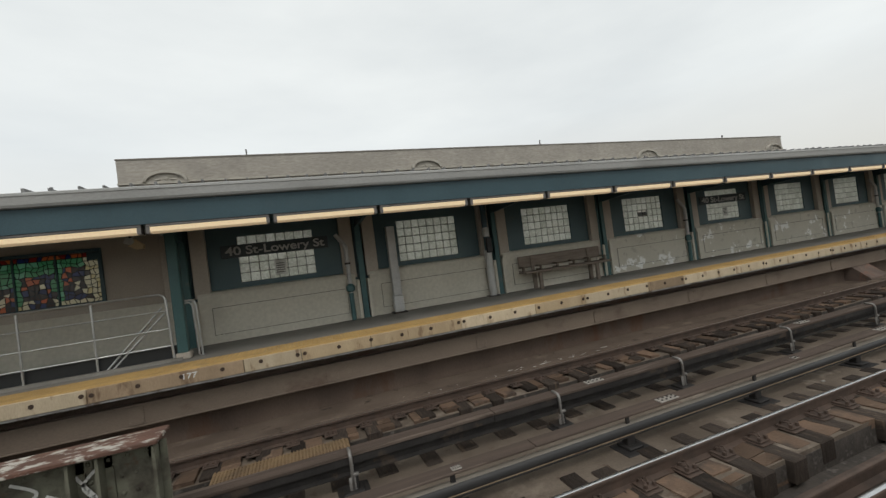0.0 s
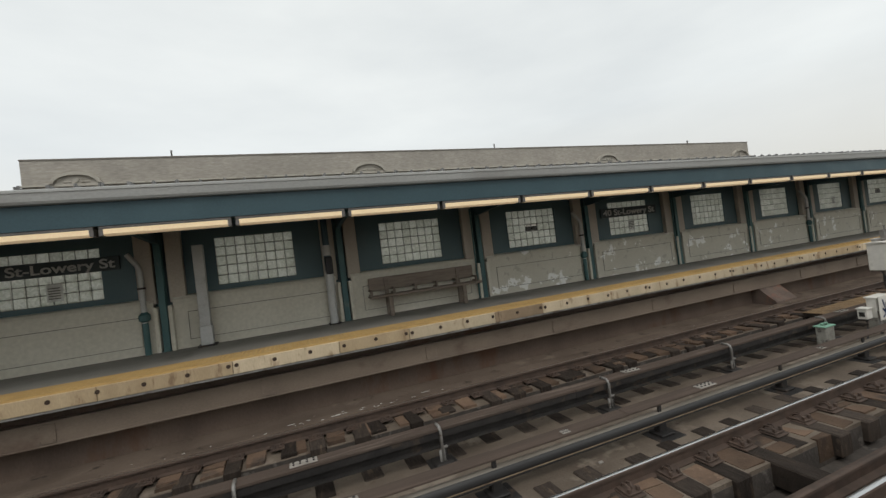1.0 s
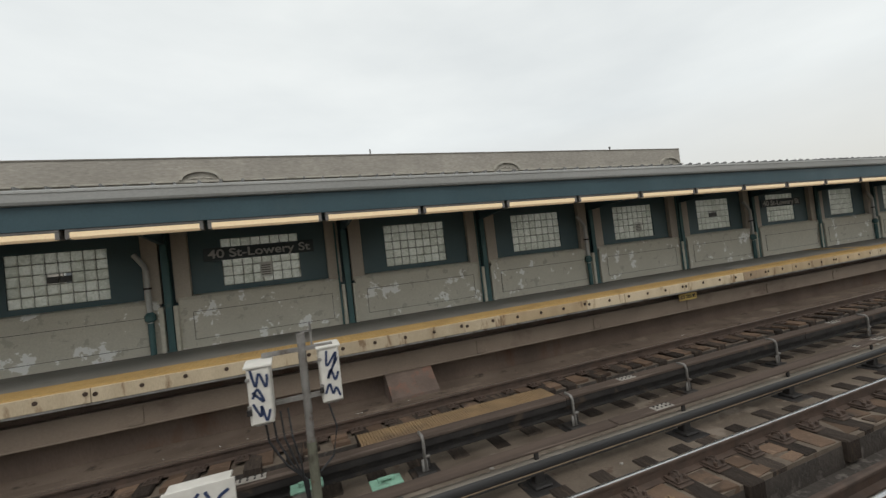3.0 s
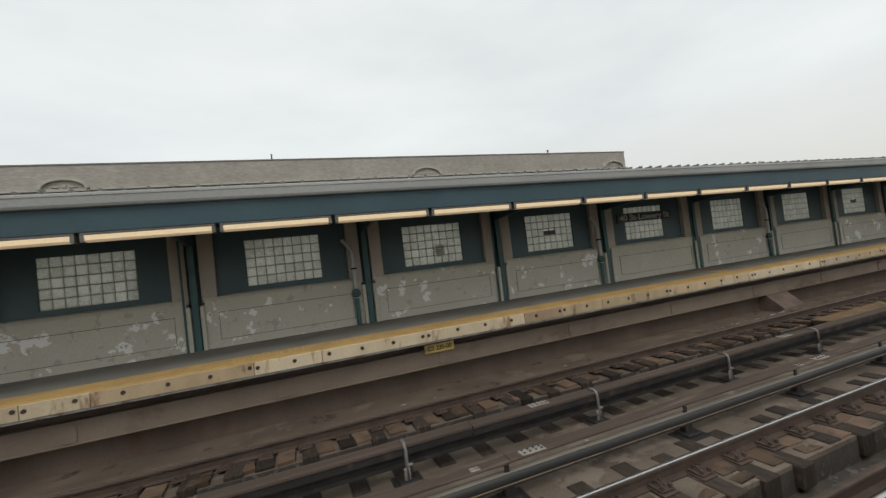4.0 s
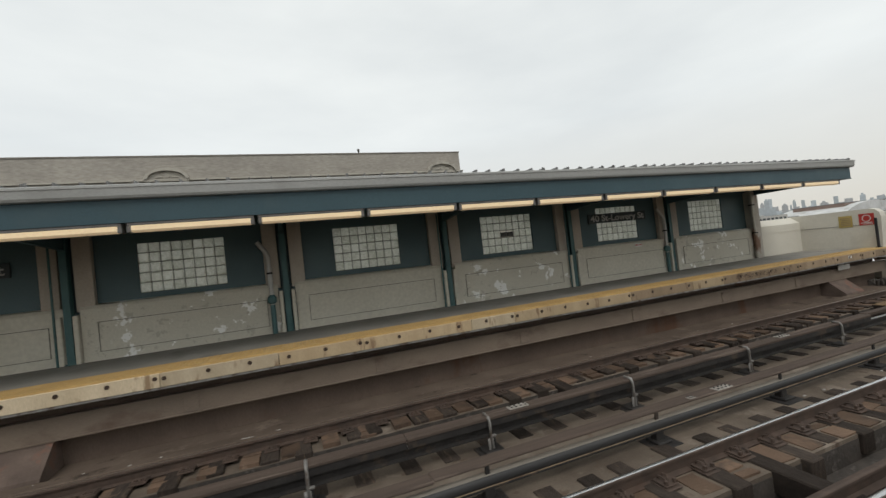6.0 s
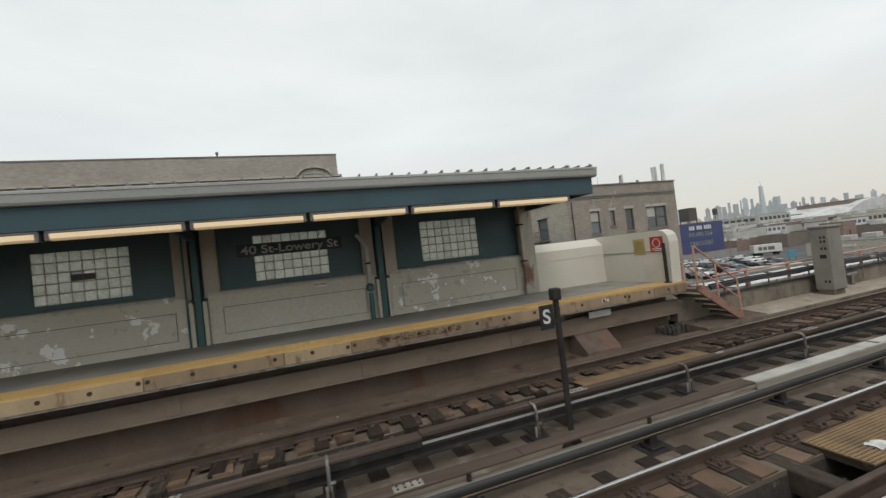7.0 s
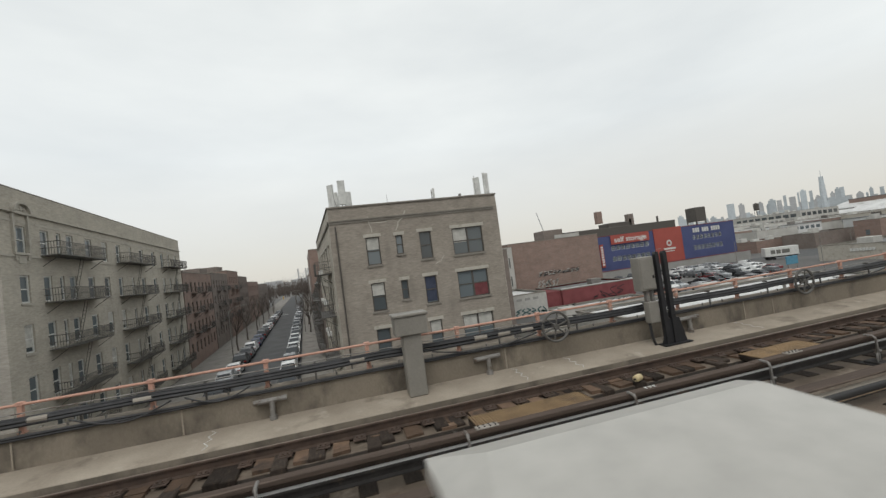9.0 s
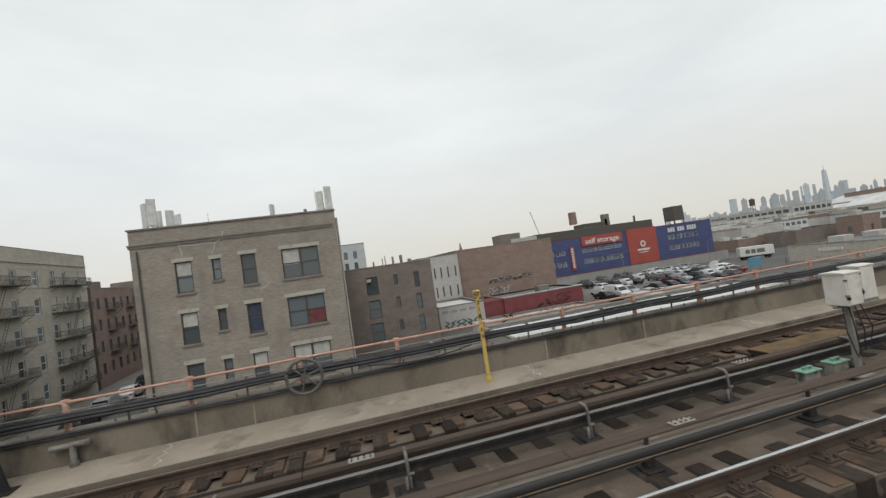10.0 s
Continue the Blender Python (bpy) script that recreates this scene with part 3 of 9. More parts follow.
# ---- the viaduct: deck, tracks, contact rails ----
X0, X1 = -30.0, 300.0
PLAT_END = 57.46
for ya, yb, top in ((2.93, 5.95, -0.168), (6.42, 7.2, -0.205), (-4.6, 1.3, -0.195)):
    structure("viaduct_deck", boxes((X0, ya, -1.2, X1, yb, top)), "deck", "dirty brown concrete viaduct deck between the tracks", "viaduct deck")
structure("tie_infill", boxes((X0, 1.3, -1.2, X1, 2.42, -0.206)), "fill", "tan concrete infill between short wooden ties", "track bed")
for ya, yb in ((2.42, 2.93), (5.95, 6.42)):
    structure("track_trough", boxes((X0, ya, -1.2, X1, yb, -0.46)), "trough", "gritty dirt in the trough between the rails", "track bed")
# thin sheets that give the trough sides a darker colour than the deck
for y in (2.926, 6.416):
    structure("trough_wall", boxes((X0, y, -0.46, X1, y + 0.004, -0.215)), "trough", "dark side wall of the track trough", "track bed")
bm = B()
# under the platform the curb is a darker brown than the walkway past it
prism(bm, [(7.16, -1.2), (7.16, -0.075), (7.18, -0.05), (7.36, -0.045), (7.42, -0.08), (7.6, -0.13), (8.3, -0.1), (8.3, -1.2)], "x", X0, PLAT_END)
structure("walkway_curb_low", bm, "curb", "dark brown concrete curb under the platform edge", "walkway")
bm = B()
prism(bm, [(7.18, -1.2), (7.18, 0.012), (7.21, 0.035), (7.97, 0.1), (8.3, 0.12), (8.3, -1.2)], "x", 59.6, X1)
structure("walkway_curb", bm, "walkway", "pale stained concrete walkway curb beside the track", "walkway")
bm = B()
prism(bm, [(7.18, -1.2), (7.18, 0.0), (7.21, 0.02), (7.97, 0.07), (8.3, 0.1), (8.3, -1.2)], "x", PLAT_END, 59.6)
structure("stair_landing", bm, "curb", "dark brown concrete under the steel stairs", "walkway")
# thin sheet that makes the curb's front browner than its top
structure("walkway_face", boxes((PLAT_END + 0.01, 7.174, -0.22, X1, 7.179, 0.006)), "parapet", "brown concrete face of the walkway curb", "walkway")
bm = B()
prism(bm, [(7.97, 0.09), (7.95, 0.60), (7.98, 0.62), (8.22, 0.62), (8.22, -2.2), (7.98, -2.2)], "x", PLAT_END, X1)
parapet = structure("parapet", bm, "parapet", "weathered brown concrete parapet wall of the viaduct", "parapet")
structure("viaduct_wall_north", boxes((X0, -4.9, -2.2, X1, -4.6, 0.5)), "parapet", "weathered concrete parapet wall of the viaduct", "parapet")
structure("viaduct_soffit", boxes((X0, -4.6, -2.2, X1, 8.0, -1.25)), "parapet", "concrete underside of the railway viaduct", "viaduct")
joint = mesh_of(boxes((-0.012, -0.004, 0.0, 0.012, 0.0, 0.48)), "joint", M["walkway"])
for jx in (59.54, 65.51, 67.84, 73.71, 79.99, 80.9, 86.57, 89., 95.18, 101.56, 107.73):
    piece("wall_joint", joint, parapet, jx, 7.953, 0.11)


def rail_profile(y):
    h = [(-0.07, -0.165), (0.07, -0.165), (0.07, -0.152), (0.012, -0.135), (0.01, -0.045), (0.034, -0.036), (0.034, -0.014), (0.0, -0.004),
         (-0.012, -0.001), (-0.024, -0.004), (-0.031, -0.008), (-0.034, -0.014), (-0.034, -0.036), (-0.01, -0.045), (-0.012, -0.135), (-0.07, -0.152)]
    return [(y + a, b) for a, b in h]


def rail_crown(y):
    """The worn, rounded running surface on top of a rail."""
    bm = B()
    pts = [(-0.027, -0.0058), (-0.021, -0.0028), (-0.011, -0.0008), (0.0, 0.0), (0.011, -0.0008), (0.022, -0.003), (0.030, -0.007), (0.034, -0.013)]
    rows_ = [[bm.verts.new((x, y + a, b)) for a, b in pts] for x in (X0, X1)]
    for k in range(len(pts) - 1):
        bm.faces.new((rows_[0][k], rows_[1][k], rows_[1][k + 1], rows_[0][k + 1])).smooth = True
    return bm


def tie_mesh(y0, y1, name="tie", half=0.115):
    return mesh_of(boxes((-half, y0, -0.40, half, y1, -0.15), c=0.014), name, M["tie"])


def tie_plate_mesh():
    bm = B()
    quad_box(bm, -0.1, -0.25, -0.152, 0.1, 0.16, -0.134, c=0.006)
    quad_box(bm, -0.085, -0.215, -0.128, 0.085, -0.03, -0.112, c=0.005)
    for sx in (-0.055, 0.055):
        for sy in (-0.185,):
            quad_box(bm, sx - 0.016, sy - 0.018, -0.115, sx + 0.016, sy + 0.018, -0.07, c=0.005)
    for side in (-1,):
        for sx in (-0.03, 0.03):
            tube(bm, [(sx, side * 0.05, -0.118), (sx, side * 0.075, -0.075), (sx, side * 0.12, -0.066), (sx * 0.4, side * 0.145, -0.09), (sx * 0.4, side * 0.15, -0.113)], 0.011, 5)
    return mesh_of(bm, "tie_plate", M["rail"])


plate = tie_plate_mesh()
flat_plate = mesh_of(boxes((-0.1, -0.24, -0.152, 0.1, 0.12, -0.132), (-0.08, -0.2, -0.132, 0.08, -0.06, -0.118), (-0.05, -0.18, -0.12, -0.02, -0.15, -0.095), (0.02, -0.18, -0.12, 0.05, -0.15, -0.095), c=0.004), "tie_plate", M["rail"])
STEP = 0.55


def track(rails, ties, long_every, label, guard=None, shiny=True):
    t = tagged(new("track"), label, "railway track", "tracks of the viaduct")
    for y in rails:
        r = part("rail", prism(B(), rail_profile(y), "x", X0, X1), "rail", t, "rusty steel running rail")
        part("rail_head", rail_crown(y), "rail_top" if shiny else "rail_dull", r, "polished top of the rail" if shiny else "dull worn top of the rail")
    if guard:
        part("guard_rail", prism(B(), rail_profile(guard), "x", X0, X1), "rail", t, "rusty guard rail")
    rnd = random.Random(len(label))
    a, b = ties[0][0]
    shapes = [tie_mesh(a + da, b + db, half=h) for da, db, h in ((0, 0, 0.115), (-0.05, 0.04, 0.105), (0.04, -0.05, 0.125), (-0.02, 0.07, 0.118), (0.07, 0.0, 0.11))]
    longer = [tie_mesh(a, b) for a, b in ties[1]]
    n0, n1 = -8.0, 108.0
    k = 0
    x = n0
    while x < n1:
        tie = piece("tie", longer[0] if k % long_every == 3 else rnd.choice(shapes), t, x + rnd.uniform(-0.03, 0.03), rnd.uniform(-0.02, 0.02), rnd.uniform(-0.01, 0.006))
        tie.rotation_euler.z = rnd.uniform(-0.03, 0.03)
        for y in rails[1:]:
            piece("tie_plate", plate if shiny else flat_plate, t, x, y, rnd.uniform(-0.003, 0.0))
        x += STEP
        k += 1
    others = [tie_mesh(a + da, b + db, half=h) for a, b in ties[0][1:] for da, db, h in ((0, 0, 0.115), (-0.05, 0.03, 0.108), (0.04, -0.04, 0.122))]
    for q in range(3, k - 13):
        if q % long_every != 3:
            piece("tie", rnd.choice(others), t, n0 + q * STEP + rnd.uniform(-0.02, 0.02), 0, rnd.uniform(-0.01, 0.006))
    bm = B()
    for lo, hi in ((X0, n0 - 0.3), (n1, X1)):
        x = lo
        while x < hi:
            for a, b in ties[0]:
                quad_box(bm, x - 0.11, a, -0.36, x + 0.11, b, -0.165)
            x += STEP
    tagged(part("tie_row", bm, "tie", t, "more wooden ties further along"), kind="stuff")
    return t


track((5.49, 6.92), ([(6.40, 7.14), (5.02, 5.97)], [(5.02, 7.14)]), 45, "rusty railway track on dark wooden ties beside the platform", shiny=False)
track((2.1, 3.41), ([(2.88, 3.84), (1.50, 2.42)], [(1.50, 3.86)]), 9, "centre railway track with a polished rail and short ties", guard=2.34)


def infill(name, label, y0, y1, z, spread, seed):
    """Uneven concrete left between the ties, one block in every gap."""
    rnd = random.Random(seed)
    bm = B()
    x = -8.0
    while x < 108.0:
        a, b = x + 0.125 + rnd.uniform(0, 0.03), x + STEP - 0.125 - rnd.uniform(0, 0.03)
        c, d = y0 + rnd.uniform(0, 0.06), y1 - rnd.uniform(0, 0.06)
        mid = (c + d) / 2 + rnd.uniform(-0.2, 0.2) * (d - c)
        for p, q in ((c, d),) if rnd.random() < 0.6 else ((c, mid - 0.008), (mid + 0.008, d)):
            top = z + rnd.uniform(-spread, spread)
            v = [bm.verts.new(k) for k in ((a, p, z - 0.25), (b, p, z - 0.25), (b, q, z - 0.25), (a, q, z - 0.25))]
            w = [bm.verts.new((k[0] + rnd.uniform(-0.015, 0.015), k[1] + rnd.uniform(-0.02, 0.02), top + rnd.uniform(-0.012, 0.012))) for k in ((a + 0.01, p + 0.01), (b - 0.01, p + 0.01), (b - 0.01, q - 0.01), (a + 0.01, q - 0.01))]
            bm.faces.new(w)
            for k in range(4):
                bm.faces.new((v[k], v[(k + 1) % 4], w[(k + 1) % 4], w[k]))
        x += STEP
    tagged(new(name, mesh_of(bm, name, M["fill"])), label, "track bed", kind="stuff")


infill("tie_gap_fill", "uneven sooty concrete between the ties of the platform track", 6.42, 6.88, -0.156, 0.008, 3)
infill("tie_gap_fill", "cracked sooty concrete between the short ties", 2.92, 3.37, -0.156, 0.008, 4)
infill("tie_gap_fill", "cracked sooty concrete between the short ties", 1.55, 2.38, -0.178, 0.02, 5)
own_track = tagged(new("track"), "railway track with polished rails on wooden ties", "railway track", "tracks of the viaduct")
for y in (-0.08, -1.51):
    r = part("rail", prism(B(), rail_profile(y), "x", X0, X1), "rail", own_track, "rusty steel running rail")
    part("rail_head", rail_crown(y), "rail_top", r, "polished top of the rail")
own_tie = tie_mesh(-2.0, 0.42)
for k in range(100):
    piece("tie", own_tie, own_track, -8 + k * 2 * STEP)


def splice_plate_mesh():
    bm = B()
    quad_box(bm, -0.15, -0.06, 0, 0.15, 0.06, 0.015, c=0.006)
    for i in range(4):
        for sy in (-0.03, 0.03):
            quad_box(bm, -0.108 + 0.072 * i - 0.012, sy - 0.012, 0.015, -0.108 + 0.072 * i + 0.012, sy + 0.012, 0.028, c=0.005)
    return bm


# contact rail of the track beside the platform, under its cover board
near_third = tagged(new("contact_rail"), "electric contact rail under a sooty cover board on hooked brackets", "contact rail", "contact rails")
def conductor(y, top):
    """The outline of a conductor rail: broad foot, web and head."""
    return [(y - 0.06, top - 0.135), (y + 0.06, top - 0.135), (y + 0.06, top - 0.122), (y + 0.013, top - 0.108), (y + 0.013, top - 0.045), (y + 0.04, top - 0.034), (y + 0.04, top - 0.008), (y + 0.03, top),
            (y - 0.03, top), (y - 0.04, top - 0.008), (y - 0.04, top - 0.034), (y - 0.013, top - 0.045), (y - 0.013, top - 0.108), (y - 0.06, top - 0.122)]


part("running_bar", prism(B(), conductor(5.02, 0.148), "x", X0, X1), "dark_steel", near_third, "blackened steel conductor bar")
part("worn_strip", boxes((X0, 4.985, 0.148, X1, 5.055, 0.152)), "contact", near_third, "polished strip on top of the bar")


def board_run(lo, hi, y0, y1, skirt, owner, z=0.32, mat="board", thick=0.04):
    x = lo
    rnd = random.Random(int(lo * 7 + y0 * 100))
    while x < hi - 0.3:
        end = min(hi, x + 5.37)
        bm = boxes((x + 0.004, y0, z, end - 0.004, y1, z + thick), c=0.006)
        b = part("cover_board", bm, mat, owner)
        if skirt:
            # black strip: shade in the recess below the plank, put into colour
            part("board_skirt", boxes((x + 0.004, y0 + 0.012, z - skirt, end - 0.004, y0 + 0.035, z - 0.002)), "dark_steel", b, "dark lower edge with the shade under the board in its colour")
        b.location = (0, rnd.uniform(-0.008, 0.008), rnd.uniform(-0.006, 0.006))
        x = end


board_run(X0, 49.72, 4.92, 5.12, 0.085, near_third, z=0.232)
board_run(49.72, 180.0, 5.0, 5.13, 0.0, near_third, z=0.222, thick=0.055)
part("back_plate", boxes((49.72, 5.1, 0.02, 180.0, 5.125, 0.24)), "board", near_third, "sooty back board of the cover")
bm = B()
tube(bm, [(0, 0, -0.19), (0, 0, 0.225), (0, 0.012, 0.262), (0, 0.04, 0.284), (0, 0.16, 0.286)], 0.02, 8)
quad_box(bm, -0.045, -0.012, -0.19, 0.045, 0.012, 0.02, c=0.004)
quad_box(bm, 0.0, -0.018, 0.03, 0.07, 0.02, 0.06, c=0.005)
hook = mesh_of(bm, "bracket", M["galv"], True)
bm = boxes((-0.18, -0.16, -0.19, 0.18, 0.2, -0.15), (-0.12, -0.09, -0.15, 0.12, 0.15, -0.12), (0.02, -0.03, -0.12, 0.06, 0.03, 0.03), c=0.012)
shoe = mesh_of(bm, "insulator_foot", M["dark_steel"])
brackets = [-7.7, -5.0, -2.3, 0.36, 3.2, 5.5, 8.15, 10.8, 13.5, 16.2, 18.4, 20.6, 22.8, 25.65, 28.4, 30.85, 33.65, 36.4, 38.65, 40.9, 43.3, 45.9, 48.6, 51.3, 54.05, 56.93, 59.55, 64.0, 66.65, 69.5, 71.9, 74.3, 76.7, 79.0, 81.05, 83.1, 85.5, 87.8] + [90.3 + 2.6 * k for k in range(16)]
for x in brackets:
    piece("bracket", hook, near_third, x, 4.895, 0)
    piece("insulator_foot", shoe, near_third, x, 4.91, 0)
sp = mesh_of(splice_plate_mesh(), "joint_plate", M["splice"])
sp.materials.append(M["dark_steel"])
for f in sp.polygons:
    if f.center.z > 0.0155:
        f.material_index = 1
for x in (3.9, 8.7, 14.3, 19.5, 24.75, 30.1, 35.8, 41.4, 47.0, 52.1, 57.4, 66.9, 72.2, 77.4, 82.6, 88.3, 93.6):
    piece("joint_plate", sp, near_third, x, 5.02 if x < 49 else 5.065, 0.273 if x < 49 else 0.278)

for x in (54.95, 74.6):
    for i in range(3):
        part("chalk_mark", boxes((x + i * 0.07, 5.03, 0.2795, x + i * 0.07 + 0.018, 5.1, 0.2815), (x + i * 0.07, 5.082, 0.2795, x + i * 0.07 + 0.045, 5.1, 0.2816)), "white_frame", near_third, "illegible white chalk figure")

np_ = thing("number_plate", "small pale plate with dark unreadable figures on the cover board", "number plate", at=(65.15, 5.07, 0.278))
part("enamel", boxes((-0.16, -0.05, 0, 0.16, 0.05, 0.012), c=0.003), "paper", np_)
for i in range(4):
    part("figure_bar", boxes((-0.11 + i * 0.06, -0.03, 0.012, -0.075 + i * 0.06, 0.03, 0.0135)), "black_paint", np_)

# contact rail of the centre track
far_third = tagged(new("contact_rail"), "electric contact rail with a wide dark cover plank", "contact rail", "contact rails")
nose = [(3.955 - 0.03 * math.sin(radians(a)), 0.058 + 0.052 * math.cos(radians(a))) for a in range(0, 181, 20)]
part("running_bar", prism(B(), [(4.04, 0.006), (4.04, 0.11)] + nose, "x", X0, X1), "bar_side", far_third, "smooth blackened conductor bar")
part("bar_foot", prism(B(), [(3.94, -0.025), (4.06, -0.025), (4.06, -0.012), (4.02, 0.004), (3.97, 0.004), (3.94, -0.012)], "x", X0, X1), "dark_steel", far_third, "sooty foot of the bar")
part("edge_line", tube(B(), [(X0, 3.948, 0.002), (X1, 3.948, 0.002)], 0.007, 6), "tan_board", far_third, "tan cord along the foot of the bar")
part("worn_strip", boxes((X0, 3.953, 0.11, 54.58, 4.037, 0.114)), "worn_bar", far_third, "pale worn strip on top of the bar")
part("worn_strip", boxes((54.58, 3.955, 0.11, X1, 4.036, 0.114)), "worn_bar", far_third, "pale worn strip on top of the bar")
board_run(X0, 54.2, 3.96, 4.15, 0.0, far_third, z=0.195, thick=0.027)
board_run(59.95, 63.2, 3.985, 4.15, 0.0, far_third, z=0.195, thick=0.027)
board_run(63.2, 180.0, 3.96, 4.15, 0.0, far_third, z=0.195, thick=0.027)
bm = boxes((-0.06, -0.05, -0.15, 0.06, 0.06, -0.02), (-0.2, -0.2, -0.195, 0.2, 0.14, -0.158), (-0.11, -0.12, -0.158, 0.11, 0.1, -0.125), c=0.012)
foot = mesh_of(bm, "insulator_foot", M["dark_steel"])
post = mesh_of(boxes((-0.026, -0.012, 0.114, 0.026, 0.012, 0.197), c=0.004), "board_post", M["dark_steel"])
feet = [-6.4, -3.9, -1.4, 1.25, 3.5, 5.75, 8.1, 10.5, 12.65, 15.0, 17.2, 19.4, 21.5, 23.65, 26.25, 28.5, 30.75, 33.1, 35.45, 38.2, 40.4] + [42.75 + 2.39 * k for k in range(6)] + [57.1, 59.4, 61.75, 64.1] + [66.5 + 2.39 * k for k in range(20)]
for x in feet:
    piece("insulator_foot", foot, far_third, x, 4.0, 0)
    piece("board_post", post, far_third, x, 3.985, 0)
for x in (4.2, 9.0, 14.1, 19.1, 24.0, 29.2, 33.85, 38.75, 44.0, 49.3, 64.75, 70.2, 75.5, 80.8, 86.15, 91.5):
    piece("joint_plate", sp, far_third, x, 4.03, 0.223)
for k, x in enumerate((1.31, 6.7, 11.6, 23.3, 28.66, 33.2, 38.3, 43.4, 48.6, 69.5, 80.1)):
    pl = piece("clip_plate", sp, far_third, x, 4.02, 0.223)
    pl.scale = (0.35, 0.7, 0.8)

# white cover boards near the platform's end
wb = thing("white_cover_board", "long white fibreglass cover board over the contact rail", "cover board", "white cover boards")
part("panel", boxes((54.2, 3.955, 0.195, 59.33, 4.16, 0.228), c=0.006), "white_board", wb)
part("edge_strip", boxes((54.2, 3.95, 0.116, 59.33, 3.966, 0.194)), "worn_bar", wb, "pale dusty spacer under the board")
part("end_clip", boxes((59.1, 3.99, 0.228, 59.42, 4.13, 0.248), c=0.005), "splice", wb, "bolted joint plate")
part("end_clip", boxes((57.11, 3.97, 0.228, 57.17, 4.13, 0.244), c=0.005), "galv", wb)
wb = thing("white_cover_board", "long white fibreglass cover board over the contact rail", "cover board", "white cover boards")
part("panel", boxes((60.1, 3.9, 0.222, 63.15, 3.975, 0.242), c=0.004), "white_board", wb)
part("edge_strip", boxes((60.1, 3.905, 0.06, 63.15, 3.92, 0.221), c=0.004), "dark_steel", wb, "black front face")
wb = thing("white_cover_board", "tall white fibreglass panel beside the contact rail", "cover board", "white cover boards")
bm = B()
prism(bm, [(4.83, 0.02), (4.85, 0.29), (4.90, 0.32), (5.04, 0.32), (5.04, 0.305), (4.90, 0.303), (4.87, 0.282), (4.85, 0.02)], "x", 60.1, 62.28)
part("panel", bm, "white_board", wb)
bm = B()
prism(bm, [(4.82, 0.03), (4.84, 0.3), (4.89, 0.332), (5.05, 0.332), (5.05, 0.321), (4.90, 0.32), (4.86, 0.282), (4.84, 0.03)], "x", 62.32, 62.95)
part("end_panel", bm, "white_board", wb)
part("strap", boxes((62.275, 4.81, -0.1, 62.325, 4.86, 0.33)), "galv", wb, "grey metal strap")
part("joint_cap", boxes((62.4, 4.92, 0.332, 62.85, 5.03, 0.347), c=0.004), "splice", wb, "bolted joint plate")

# orange walking mats between the rails
def walking_mat(x0, y0, x1, y1, z=-0.10):
    mm = thing("walking_mat", "faded orange fibreglass grating mat between the rails", "walking mat", "orange walking mats", at=(x0, y0, 0))
    bm = B()
    quad_box(bm, 0, 0, z - 0.04, x1 - x0, y1 - y0, z)
    part("backing", bm, "tie", mm, "dark underside of the grating")
    bm = B()
    n = int((x1 - x0) / 0.045)
    for i in range(n):
        quad_box(bm, i * 0.045 + 0.004, 0.0, z, i * 0.045 + 0.024, y1 - y0, z + 0.016)
    m_ = int((y1 - y0) / 0.045)
    for j in range(m_):
        quad_box(bm, 0.0, j * 0.045 + 0.004, z, x1 - x0, j * 0.045 + 0.024, z + 0.0165)
    tagged(part("grating", bm, "mat_orange", mm), kind="stuff")
    for i in range(int((x1 - x0) / 0.75) + 1):
        part("cleat", boxes((i * 0.75, 0.02, -0.2, i * 0.75 + 0.06, y1 - y0 - 0.02, z - 0.04)), "tie", mm)
    return mm


for a in ((-1.29, 5.78, 0.46, 6.34), (15.6, 5.78, 18.85, 6.42), (33.4, 5.82, 36.36, 6.36), (52.95, 5.85, 55.99, 6.34), (77.92, 5.92, 79.43, 6.47), (72.35, 5.95, 74.35, 6.47), (90.01, 5.9, 92.24, 6.45)):
    walking_mat(*a)
for a in ((15.4, 2.5, 18.1, 3.1), (34.05, 2.5, 36.4, 3.14), (53.6, 2.5, 55.8, 3.14), (71.38, 2.5, 74.25, 3.22), (78.45, 2.5, 79.9, 3.22)):
    walking_mat(*a, z=-0.12)

# ---- the platform ----
PX0 = -14.0
structure("platform", boxes((PX0, 7.66, 0.93, PLAT_END, 10.6, 1.13)), "platform", "grey worn concrete platform floor", "platform")
strip = structure("yellow_edge_strip", boxes((PX0, 7.635, 1.09, PLAT_END, 8.22, 1.136)), "yellow", "worn yellow tactile strip along the platform edge", "platform edge")
bm = B()
for i in range(int((56.4 - -8) / 0.075)):
    for j in range(7):
        x, y = -8 + i * 0.075, 7.72 + j * 0.075
        quad_box(bm, x - 0.016, y - 0.016, 1.136, x + 0.016, y + 0.016, 1.1405)
tagged(part("tactile_domes", bm, "yellow", strip), kind="stuff")
structure("platform_joint", boxes((33.55, 7.64, 1.137, 33.59, 10.0, 1.1405), (33.25, 8.22, 1.13, 33.55, 10.0, 1.1365)), "yellow", "yellow painted joint across the platform floor", "platform joint")

